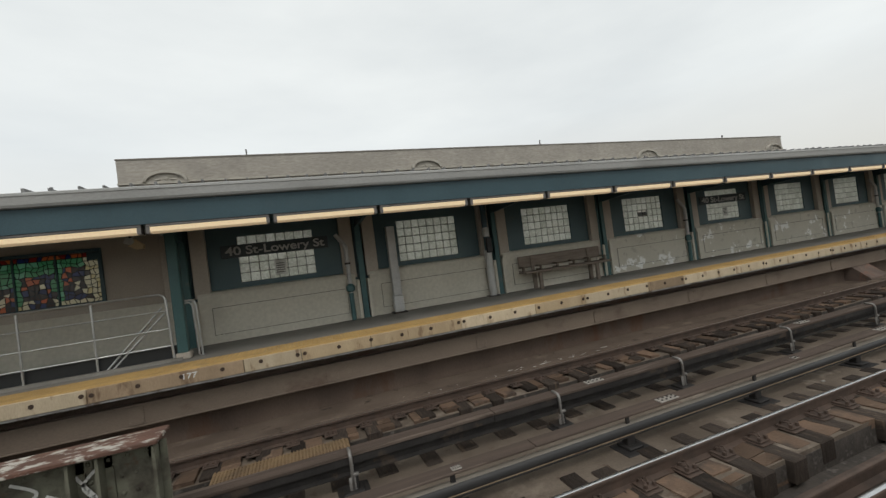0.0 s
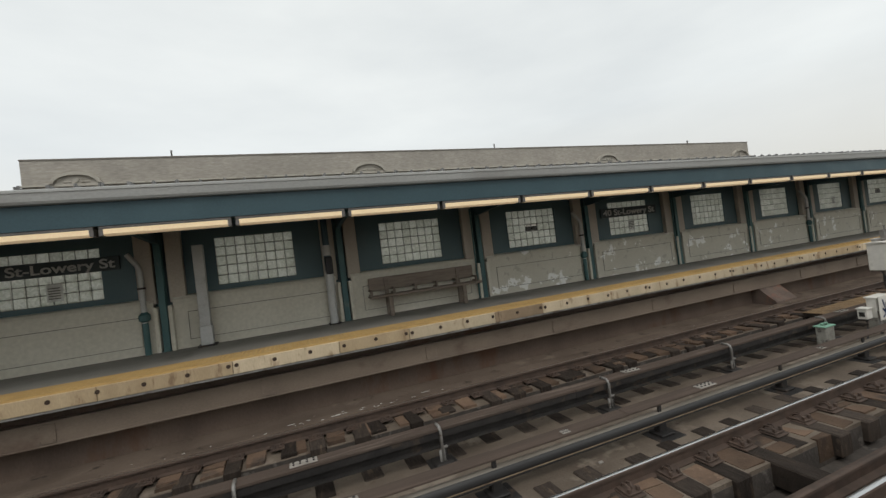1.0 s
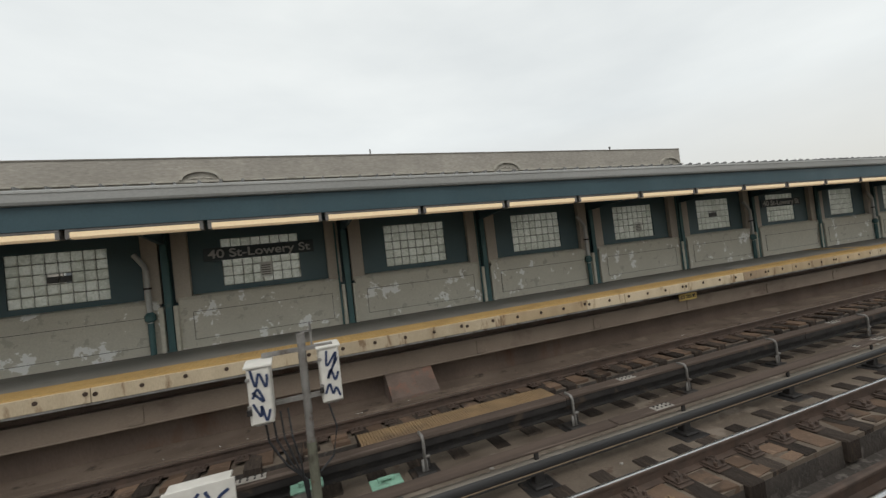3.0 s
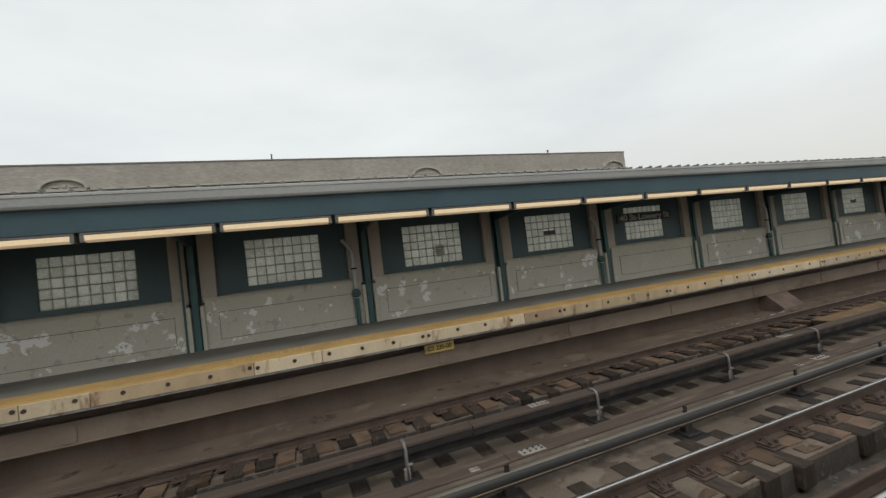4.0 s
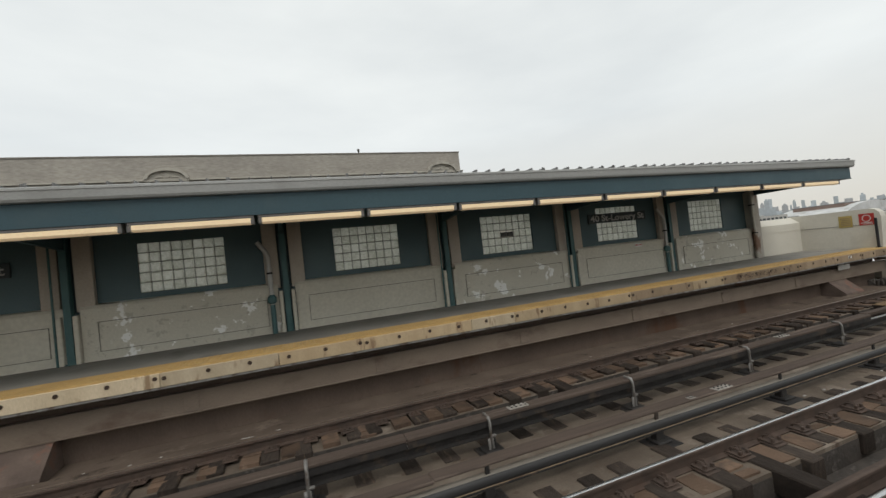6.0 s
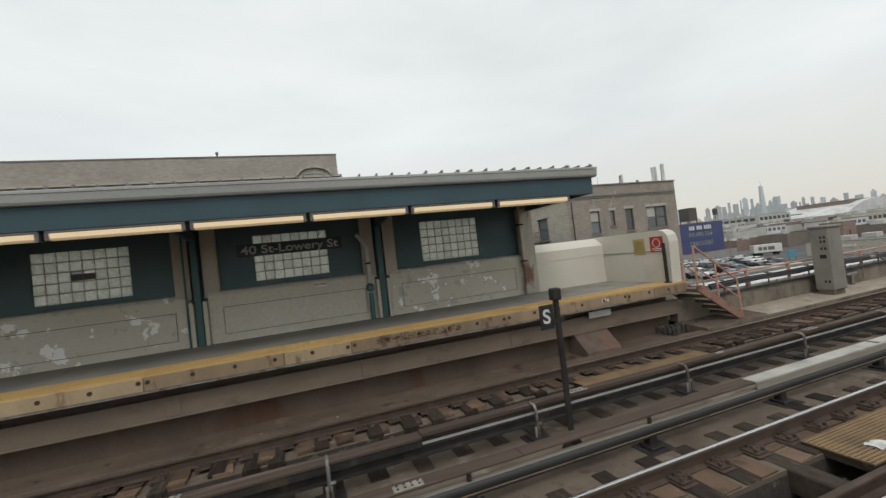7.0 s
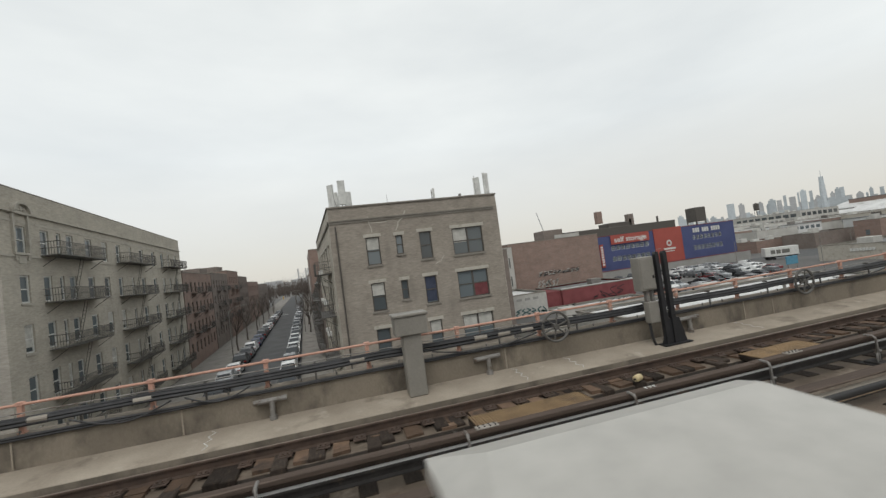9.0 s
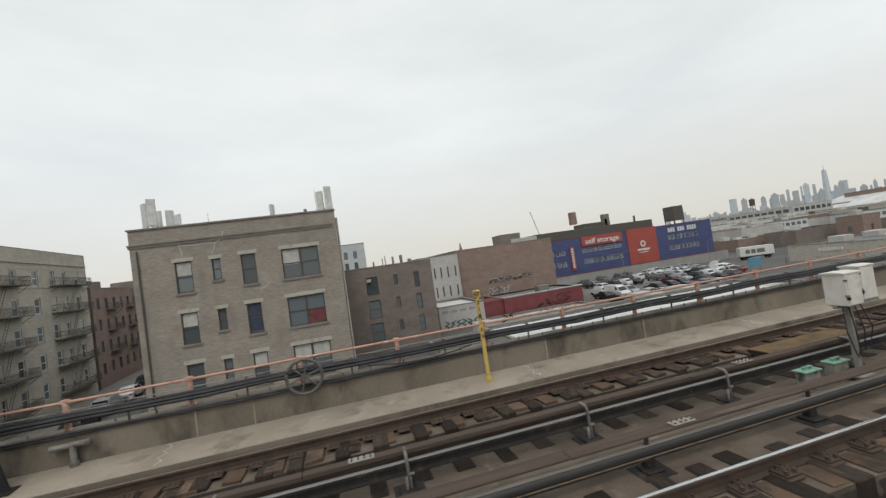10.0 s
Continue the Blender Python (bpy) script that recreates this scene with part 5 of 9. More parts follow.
def scrawl(name, label, parent, m, w, h, mat, seed, strokes=4, r=0.02, depth=0.02):
    """A sprayed scrawl of bent strokes that spells nothing."""
    rnd = random.Random(seed)
    bm = B()
    for s in range(strokes):
        x0 = w * (s + 0.1) / strokes
        ww = w / strokes
        n = rnd.choice((4, 5, 5))
        way = rnd.choice((1, -1))
        knots = []
        for i in range(n):
            side = way if i % 2 else -way
            knots.append((0.5 + side * rnd.uniform(0.22, 0.5) + (i / (n - 1) - 0.5) * 0.35, (0.04 + 0.92 * i / (n - 1)) if rnd.random() < 0.72 else rnd.uniform(0.05, 0.95)))
        knots = [knots[0]] + knots + [knots[-1]]
        pts = []
        for i in range(1, len(knots) - 2):
            p0, p1, p2, p3 = knots[i - 1:i + 3]
            for k in range(6):
                f = k / 6
                u, v = [0.5 * (2 * p1[c] + (p2[c] - p0[c]) * f + (2 * p0[c] - 5 * p1[c] + 4 * p2[c] - p3[c]) * f * f + (3 * p1[c] - p0[c] - 3 * p2[c] + p3[c]) * f ** 3) for c in (0, 1)]
                pts.append((x0 + ww * 0.95 * u, -depth * 0.5 - 0.001 * s, h * v))
        pts.append((x0 + ww * 0.95 * knots[-1][0], -depth * 0.5 - 0.001 * s, h * knots[-1][1]))
        flat = []
        for p in pts:
            flat.append(Vector(p))
        for a, b in zip(flat, flat[1:]):
            d = (b - a)
            if d.length < 1e-6:
                continue
            nrm = Vector((-d.z, 0, d.x)).normalized() * r
            v = [bm.verts.new(q) for q in (a - nrm - d * 0.1, b - nrm + d * 0.1, b + nrm + d * 0.1, a + nrm - d * 0.1)]
            w4 = [bm.verts.new(q.co + Vector((0, -0.003, 0))) for q in v]
            bm.faces.new(w4)
            for k in range(4):
                bm.faces.new((v[k], v[(k + 1) % 4], w4[(k + 1) % 4], w4[k]))
    ob = part(name, bm, mat, parent, label)
    ob.matrix_basis = m
    return ob




# ---- small things of the station ----
for k in SIGNS:
    x = bay_x(k) + WW / 2
    s = thing("station_sign", "dark station name sign with grey-white letters on the windscreen", "station sign", "station name signs", at=(x, 10.17, 3.05))
    part("sign_panel", boxes((-1.14, -0.02, -0.135, 1.14, 0.02, 0.145), c=0.006), "sign_dark", s)
    lettering("sign_letters", "40 St-Lowery St", 0.26, "letter", s, Matrix.Translation((0, -0.026, 0.0)), width=2.12)
for k, dx, dz in ((0, 0.72, 2.42), (4, 0.75, 2.45), (7, 0.85, 2.5)):
    nt = thing("paper_notice", "white paper notice taped to the glass blocks", "notice", "paper notices", at=(bay_x(k) + dx, 10.20, dz))
    part("sheet", boxes((0, -0.006, 0, 0.26, 0, 0.34)), "paper", nt)
    part("print", boxes(*[(0.03, -0.008, 0.05 + i * 0.05, 0.22, -0.006, 0.07 + i * 0.05) for i in range(5)]), "mortar", nt)

rn = thing("red_notice", "small white and red notice on the painted lower panel", "notice", at=(49.0, 10.0, 2.06))
part("plate", boxes((-0.14, -0.006, 0, 0.14, 0.006, 0.11)), "paper", rn)
part("print", boxes(*[(-0.12 + 0.034 * i, -0.008, 0.035, -0.098 + 0.034 * i, -0.006, 0.08) for i in range(3)], *[(0.005 + 0.034 * i, -0.008, 0.035, 0.027 + 0.034 * i, -0.006, 0.08) for i in range(4)]), "red_sign", rn)

# pipes and boxes beside the columns
colx = [bay_x(k) + WW / 2 - (1.83 if k < 10 else 1.95) for k in range(0, 15)]
for k, cx in enumerate(colx):
    if k in (1, 4, 7, 9, 11, 14):
        p = thing("conduit_pipe", "grey conduit pipe with a junction box on the column", "conduit pipe", "conduit pipes", at=(cx - 0.32, 9.95, 1.13))
        part("pipe", tube(B(), [(0, 0, 0), (0, 0, 1.72), (-0.03, 0.02, 1.8), (-0.2, 0.06, 2.05)], 0.05, 10), "pipe", p)
        part("junction_box", tube(B(), [(0.0, 0, 0.66), (0.0, 0, 0.70), (0.0, 0, 0.80), (0.0, 0, 0.86)], [0.05, 0.1, 0.1, 0.05], 10), "teal_light", p, "round teal cleanout on the pipe")
        part("lower_pipe", tube(B(), [(0.0, 0, 0.0), (0.0, 0, 0.64)], 0.056, 10), "teal_light", p, "teal lower pipe")
        part("clamp", boxes((-0.06, -0.05, 1.32, 0.06, 0.05, 1.36)), "dark_steel", p)
    elif k != 2:
        p = thing("conduit_pipe", "thin teal conduit on the column side", "conduit pipe", "conduit pipes", at=(cx - 0.2, 9.96, 1.13))
        part("pipe", tube(B(), [(0, 0, 0), (0, 0, 2.4)], 0.022, 8), "teal_light", p)
leader = thing("boxed_downpipe", "grey galvanised boxed downpipe standing on the platform", "downpipe", at=(2.3, 9.85, 1.13))
part("pipe", boxes((-0.1, -0.08, 0.42, 0.1, 0.08, 2.1), c=0.012), "pipe", leader)
part("foot", boxes((-0.115, -0.095, 0.03, 0.115, 0.095, 0.42), c=0.012), "pipe", leader)
part("base_plate", boxes((-0.17, -0.14, 0, 0.17, 0.14, 0.03)), "dark_steel", leader)
lead2 = thing("grey_pipe", "tall grey pipe with a dark telephone unit", "pipe", at=(4.88, 9.88, 1.13))
part("pipe", tube(B(), [(0, 0, 0), (0, 0, 1.22)], 0.095, 12), "pipe", lead2)
part("upper_pipe", tube(B(), [(0, 0, 1.2), (0, 0, 2.45)], 0.075, 12), "teal", lead2, "dark teal upper pipe")
part("collar", tube(B(), [(0, 0, 1.58), (0, 0, 1.82)], 0.097, 12), "pipe", lead2)
part("handset_unit", boxes((-0.07, -0.13, 1.15, 0.09, -0.05, 1.55), c=0.02), "black_paint", lead2, "black handset unit")
part("base_plate", boxes((-0.13, -0.13, 0, 0.13, 0.13, 0.02)), "dark_steel", lead2)

# bench
bench = thing("platform_bench", "long weathered wooden bench with armrests against the wall", "bench", at=(5.70, 9.55, 1.13))
part("seat", boxes((0, -0.08, 0.45, 2.85, 0.03, 0.51), (0, 0.05, 0.46, 2.85, 0.16, 0.51), (0, 0.18, 0.46, 2.85, 0.30, 0.51), c=0.01), "bench", bench)
part("backrest", boxes((0.05, 0.33, 0.60, 2.8, 0.37, 0.92), c=0.012), "bench", bench)
for i in range(6):
    x = 0.06 + i * 0.545
    part("armrest", boxes((x - 0.035, 0.1, 0.51, x + 0.035, 0.34, 0.545), (x - 0.03, 0.1, 0.51, x + 0.03, 0.16, 0.64), (x - 0.035, 0.1, 0.61, x + 0.035, 0.34, 0.65), c=0.01), "bench", bench)
for x in (0.47, 2.36):
    part("leg", boxes((x - 0.05, -0.05, 0, x + 0.05, 0.03, 0.45), (x - 0.05, 0.24, 0, x + 0.05, 0.33, 0.46), (x - 0.05, 0.30, 0.46, x + 0.05, 0.33, 0.9), c=0.01), "bench", bench)

# stair railing, hoop and free column at the start of the platform
railing = thing("stair_railing", "brushed steel pipe railing round the platform stairs", "railing", at=(-8.5, 8.62, 1.13))
bm = B()
tube(bm, [(0, 0, 1.2), (6.24, 0, 1.2), (6.3, 0, 1.17), (6.33, 0, 1.1), (6.36, 0, 0.06)], 0.022, 8)
part("top_rail", bm, "steel_tube", railing)
for z in (0.9, 0.58, 0.28):
    part("mid_rail", tube(B(), [(0, 0, z), (6.34, 0, z)], 0.015, 8), "steel_tube", railing)
for x in (0.3, 1.3, 2.3, 3.3, 4.27, 5.25):
    part("baluster", tube(B(), [(x, 0, 0.0), (x, 0, 1.2)], 0.018, 8), "steel_tube", railing)
for s in (0, 0.09):
    part("handrail", tube(B(), [(5.35 + s, 0.06, 0.03), (6.24 + s, 0.06, 0.96 - s * 0.5)], 0.018, 8), "steel_tube", railing)
part("curb", boxes((0, -0.05, 0, 6.5, 0.1, 0.05)), "platform", railing, "concrete curb under the railing")
# added black strip in place of the dark stairwell opening behind the railing
part("kick_plate", boxes((0, 0.05, 0.05, 6.42, 0.08, 0.27)), "sign_black", railing, "dark strip standing in for the stairwell")
hoop = thing("steel_hoop", "low brushed steel hoop rail at the stair head", "hoop rail", at=(-1.66, 8.78, 1.13))
part("hoop_tube", tube(B(), [(-0.36, 0, 0), (-0.36, 0, 0.95), (-0.34, 0, 1.0), (-0.29, 0, 1.03), (-0.16, 0, 1.03), (-0.11, 0, 1.01), (-0.085, 0, 0.95), (-0.06, 0, 0)], 0.02, 8), "steel_tube", hoop)
part("inner_tube", tube(B(), [(-0.31, 0, 0.02), (-0.31, 0, 0.93), (-0.27, 0, 0.985), (-0.2, 0, 0.99), (-0.16, 0, 0.97), (-0.14, 0, 0.92), (-0.118, 0, 0.02)], 0.017, 8), "steel_tube", hoop)
for x in (-0.36, -0.06):
    part("foot_flange", tube(B(), [(x, 0, 0), (x, 0, 0.015)], 0.045, 10), "steel_tube", hoop)
colf = thing("platform_column", "teal steel column standing at the stair head", "steel column", "columns of the windscreen", at=(-2.0, 8.72, 1.13))
part("shaft", boxes((-0.085, -0.09, 0.12, 0.085, 0.09, 2.6), c=0.012), "teal_light", colf)
part("base_shoe", boxes((-0.12, -0.12, 0, 0.12, 0.12, 0.12), c=0.02), "pilaster", colf, "chipped taupe shoe")
flood = thing("wall_lamp", "small pale tilted lamp with a cream cover under the canopy", "wall lamp", at=(-2.82, 9.6, 3.37))
part("housing", prism(B(), [(-0.16, 0.03), (-0.12, 0.12), (0.0, 0.12), (0.02, 0.03), (-0.05, -0.02)], "y", -0.05, 0.08), "paper", flood, "white lamp housing")
part("cover", prism(B(), [(0.022, 0.1), (0.16, -0.02), (0.15, -0.1), (0.03, -0.11), (-0.1, -0.025), (-0.048, -0.023)], "y", -0.045, 0.075), "lamp_cover", flood, "cream moulded lamp cover")
part("hanger", boxes((-0.07, -0.02, 0.12, -0.03, 0.02, 0.42)), "dark_steel", flood)

# plates and chalk numbers on the platform edge
plate_ = thing("chainage_plate", "yellow enamel plate with black survey numbers on the platform beam", "number plate", at=(24.36, 7.80, 0.71))
part("enamel", boxes((-0.31, -0.01, -0.085, 0.31, 0.01, 0.085), c=0.006), "yellow_paint", plate_)
lettering("plate_letters", "C2 220-00", 0.12, "black_paint", plate_, Matrix.Translation((0, -0.012, 0)), width=0.5, depth=0.002)
part("hanger", boxes((-0.2, 0.01, 0.05, -0.17, 0.06, 0.3), (0.17, 0.01, 0.05, 0.2, 0.06, 0.3)), "dark_steel", plate_)
plate_ = thing("blank_plate", "weathered white blank plate under the platform edge", "number plate", at=(54.9, 7.76, 0.715))
part("enamel", boxes((-0.31, -0.01, -0.075, 0.31, 0.01, 0.075), c=0.006), "white_board", plate_)
part("hanger", boxes((-0.2, 0.01, 0.05, -0.17, 0.06, 0.28), (0.17, 0.01, 0.05, 0.2, 0.06, 0.28)), "dark_steel", plate_)
for x, txt in ((-1.72, "177"), (34.12, "175"), (54.955, "174")):
    pn = thing("painted_number", "white hand-painted number on the rubbing board", "painted number", "painted numbers", at=(x, 7.602, 1.01))
    lettering("digits", txt, 0.12, "white_frame", pn, Matrix.Translation((0, 0, 0)), width=0.2, depth=0.0015)
tagp = thing("graffiti_tag", "dark scribbled tag on the rubbing board", "graffiti", at=(49.72, 7.604, 0.95))
scrawl("spray_lines", "", tagp, Matrix.Identity(4), 1.7, 0.11, "bolt", 83, 11, 0.005, 0.001)

# end of the platform: parapet panels, return wall, signs, steel stairs
ew = tagged(new("wall_end_1"), "cream painted concrete parapet at the platform's end", "parapet wall", kind="structure")
bm = B()
prism(bm, [(10.02, 1.13), (10.02, 2.22), (10.3, 2.44), (10.36, 2.44), (10.36, 1.13)], "x", WALL_END + 0.02, 57.21)
for q in ((54.88, 10.008, 1.95, 57., 10.02, 1.965),):
    quad_box(bm, *q)
part("panel", bm, "wall_cream", ew)
bm = B()
prism(bm, [(7.72, 1.13), (7.68, 2.15), (7.72, 2.32), (7.82, 2.42), (7.98, 2.46), (10.36, 2.46), (10.36, 1.13)], "x", 57.16, 57.46)
part("return_wall", bm, "wall_cream", ew)
part("groove", boxes((57.15, 8.0, 1.92, 57.16, 10.0, 1.935)), "mortar", ew)
bar = thing("dark_post", "dark upright post fixed to the platform end wall", "post", at=(57.09, 7.80, 1.13))
part("post_bar", boxes((-0.035, -0.03, 0, 0.035, 0.03, 1.0), c=0.008), "black_paint", bar)
part("foot", boxes((-0.06, -0.06, 0, 0.06, 0.06, 0.03)), "black_paint", bar)
sg = thing("warning_sign", "red prohibition sign with a white pictogram on the end wall", "warning sign", "signs on the end wall", at=(57.15, 8.05, 2.08))
part("panel", boxes((-0.008, -0.2, -0.17, 0.0, 0.2, 0.22)), "red_sign", sg)
bm = B()
for i in range(20):
    a, b = 2 * math.pi * i / 20, 2 * math.pi * (i + 1) / 20
    v = [bm.verts.new((-0.011, r * math.cos(t), 0.06 + r * math.sin(t))) for t, r in ((a, 0.12), (b, 0.12), (b, 0.095), (a, 0.095))]
    bm.faces.new(v)
part("ring", bm, "paper", sg)
part("print_bars", boxes((-0.011, -0.15, -0.1, -0.009, 0.15, -0.075), (-0.011, -0.15, -0.14, -0.009, 0.1, -0.12)), "paper", sg)
sg = thing("notice_sign", "faded yellow notice sign on the end wall", "notice sign", "signs on the end wall", at=(57.15, 8.62, 2.08))
part("panel", boxes((-0.008, -0.19, -0.2, 0.0, 0.19, 0.2)), "yellow_sign", sg)
part("print_bars", boxes(*[(-0.011, -0.15, -0.14 + i * 0.06, -0.009, 0.13, -0.115 + i * 0.06) for i in range(5)]), "tan_board", sg)

stairs = thing("steel_stairs", "salmon painted steel stairs with pipe rails from the platform end", "stairs", at=(57.49, 7.33, 0.045))
SD = 0.92
for y in (0.0, SD):
    bm = B()
    prism(bm, [(-0.02, 0.98), (0.12, 0.98), (1.42, 0.10), (1.42, 0.0), (1.24, 0.0), (-0.02, 0.84)], "y", y - 0.025, y + 0.025)
    part("stringer", bm, "rust_pink", stairs, "rust-stained stringer")
for i in range(5):
    x, z = 0.12 + i * 0.245, 0.84 - i * 0.172
    part("tread", boxes((x, 0.025, z, x + 0.26, SD - 0.025, z + 0.03), (x, 0.025, z - 0.05, x + 0.02, SD - 0.025, z)), "deck", stairs, "worn steel tread")
for y in (0.0, SD):
    part("handrail", tube(B(), [(0.0, y, 1.92), (0.06, y, 1.9), (1.32, y, 0.98), (1.36, y, 0.9), (1.38, y, 0.08)], 0.024, 8), "pink", stairs)
    part("mid_rail", tube(B(), [(0.0, y, 1.42), (1.34, y, 0.52)], 0.02, 8), "pink", stairs)
    for x, z0, z1 in ((0.0, 0.9, 1.92), (0.66, 0.52, 1.46)):
        part("baluster", tube(B(), [(x, y, z0), (x, y, z1)], 0.022, 8), "pink", stairs)
bm = B()
rnd = random.Random(19)
for i in range(90):
    x, y, s = 56.8 + abs(rnd.gauss(0, 0.5)), 8.0 + rnd.uniform(-0.4, 0.6), rnd.uniform(0.012, 0.045)
    quad_box(bm, x - s, y - s, -0.12, x + s, y + s, 0.02 + s * 1.6, c=s * 0.35)
tagged(new("rubble_heap", mesh_of(bm, "rubble_heap", M["trough"])), "dark heap of rubble under the steel stairs", "rubble", kind="stuff")

# ---- along the parapet past the platform ----
guard = thing("parapet_railing", "salmon painted pipe railing along the viaduct parapet", "railing", at=(0, 0, 0))
part("top_rail", tube(B(), [(58.93, 8.02, 1.07), (120.0, 8.02, 1.07), (300.0, 8.02, 1.07)], 0.023, 8), "pink", guard)
post_me = mesh_of(boxes((-0.035, -0.035, 0.0, 0.035, 0.035, 0.47), (-0.05, -0.05, 0.0, 0.05, 0.05, 0.03), (-0.05, -0.05, 0.43, 0.05, 0.05, 0.49), c=0.006), "rail_post", M["pink"])
for k in range(26):
    piece("rail_post", post_me, guard, 60.25 + 1.79 * k, 8.04, 0.62)
cab = thing("cable_run", "bundle of black power cables along the parapet", "cable bundle")
rnd = random.Random(42)
for j, (y, z, r) in enumerate(((7.90, 0.845, 0.036), (7.885, 0.79, 0.034), (7.93, 0.885, 0.024), (7.923, 0.60, 0.024), (7.915, 0.565, 0.02), (7.96, 0.945, 0.010))):
    pts = []
    x = 58.62 if j < 5 else 59.64
    while x < 150:
        pts.append((x, y + rnd.uniform(-0.01, 0.01), z + rnd.uniform(-0.008, 0.008) - (0.012 * math.sin(x * 1.75) if j < 3 else 0)))
        x += 0.9
    part("cable", tube(B(), pts, r, 7), "cable" if j < 5 else "galv", cab)
clamp_me = mesh_of(boxes((-0.015, -0.03, 0.57, 0.015, 0.0, 0.92), (-0.02, -0.03, 0.90, 0.02, 0.09, 0.93), c=0.004), "cable_hanger", M["iron"])
for k in range(31):
    piece("cable_hanger", clamp_me, cab, 59.23 + 1.8 * k, 7.985, 0)
stud = mesh_of(tube(B(), [(0, 0, 0.62), (0, 0, 0.67), (0, 0, 0.68)], [0.016, 0.016, 0.008], 6), "anchor_stud", M["galv"])
for k in range(70):
    piece("anchor_stud", stud, parapet, 59.0 + 0.6 * k + 0.05 * math.sin(k * 2.3), 8.0, 0)
sleeve = mesh_of(tube(B(), [(-0.13, 0, 0), (0.13, 0, 0)], 0.05, 10), "cable_sleeve", M["worn_bar"])
for x in (65.92, 67.33, 70.78, 73.21, 73.71, 74.22):
    piece("cable_sleeve", sleeve, cab, x, 7.90, 0.83)
for x0, x1, dip in ((63.59, 65.31, 0.24), (67.94, 68.95, 0.16), (66.32, 67.74, 0.2), (72.19, 74.42, 0.15), (82.92, 84.95, 0.1)):
    part("loose_cable", tube(B(), [(x0 + (x1 - x0) * i / 8, 7.86, 0.74 - dip * math.sin(math.pi * i / 8)) for i in range(9)], 0.014, 6), "cable", cab)

big = thing("relay_cabinet", "tall grey steel relay cabinet on the walkway", "relay cabinet", "cabinets along the walkway", at=(62.7, 7.33, 0.06))
part("plinth", boxes((0.05, 0.04, 0.0, 0.57, 0.40, 0.14)), "parapet", big, "concrete plinth")
part("body", boxes((0, 0, 0.14, 0.62, 0.44, 1.92), c=0.012), "cabinet", big)
part("roof_cap", boxes((-0.03, -0.04, 1.92, 0.65, 0.48, 1.99), c=0.015), "cabinet", big)
part("door", boxes((-0.008, 0.03, 0.22, 0.0, 0.41, 1.86)), "cabinet", big)
for z in (0.35, 1.3, 1.5, 1.62):
    for i in range(2):
        part("vent_slot", boxes((-0.012, 0.06 + i * 0.09, z, -0.006, 0.11 + i * 0.09, z + 0.07)), "dark_steel", big)
part("name_plate", boxes((-0.014, 0.08, 1.05, -0.006, 0.24, 1.16)), "black_paint", big)
small = thing("post_cabinet", "grey cabinet box on a concrete post by the parapet", "cabinet", "cabinets along the walkway", at=(71.79, 7.52, 0.065))
part("post", boxes((-0.17, 0.0, 0.0, 0.17, 0.34, 1.12), c=0.015), "cabinet", small, "grey boxed post")
part("case", boxes((-0.30, -0.06, 1.12, 0.30, 0.36, 1.46), c=0.012), "cabinet", small)
part("lid", boxes((-0.33, -0.09, 1.46, 0.33, 0.39, 1.51), c=0.012), "cabinet", small)
pole3 = thing("signal_post", "black steel twin post with grey case on the walkway", "signal post", at=(77.42, 7.45, 0.055))
for dx in (-0.2, 0.0):
    bm = B()
    prism(bm, [(dx - 0.05, 0), (dx - 0.045, 1.95), (dx - 0.02, 2.0), (dx + 0.03, 2.0), (dx + 0.045, 1.95), (dx + 0.06, 0)], "y", -0.05, 0.05)
    part("post", bm, "black_paint", pole3)
part("base_gusset", prism(B(), [(-0.34, 0), (-0.14, 0.55), (0.16, 0.55), (0.3, 0)], "y", -0.02, 0.02), "black_paint", pole3)
part("base_plate", boxes((-0.36, -0.12, 0, 0.34, 0.14, 0.025)), "black_paint", pole3)
part("case", boxes((-0.66, 0.0, 1.20, -0.27, 0.25, 1.92), c=0.015), "cabinet", pole3, "grey steel case")
part("case_door", boxes((-0.63, -0.016, 1.24, -0.30, 0.0, 1.88), c=0.006), "cabinet", pole3)
part("small_case", boxes((-0.52, 0.02, 0.5, -0.27, 0.2, 0.95), c=0.012), "cabinet", pole3, "small grey vented case")
part("case_bracket", boxes((-0.5, 0.08, 0.95, -0.44, 0.16, 1.2), (-0.36, 0.08, 0.95, -0.30, 0.16, 1.2)), "galv", pole3)
part("conduit", tube(B(), [(-0.5, 0.1, 0.5), (-0.48, 0.1, 0.2), (-0.4, 0.12, 0.0)], 0.03, 8), "cable", pole3)
part("lock", boxes((-0.36, -0.03, 1.45, -0.32, -0.014, 1.52)), "dark_steel", pole3)


def spoked_wheel(x, z):
    w = thing("cable_reel", "dark spoked iron wheel hung on the cables", "cable wheel", "iron wheels on the parapet", at=(x, 7.78, z))
    R = 0.30
    ring = [(R * math.cos(2 * math.pi * i / 28), 0, R * math.sin(2 * math.pi * i / 28)) for i in range(29)]
    part("rim", tube(B(), ring, 0.03, 6, cap=False), "iron", w)
    for i in range(6):
        a = math.pi * i / 3 + 0.3
        part("spoke", tube(B(), [(0.05 * math.cos(a), 0, 0.05 * math.sin(a)), (R * math.cos(a), 0, R * math.sin(a))], 0.016, 6), "iron", w)
    part("hub", tube(B(), [(0, -0.05, 0), (0, 0.09, 0)], 0.06, 10), "iron", w)


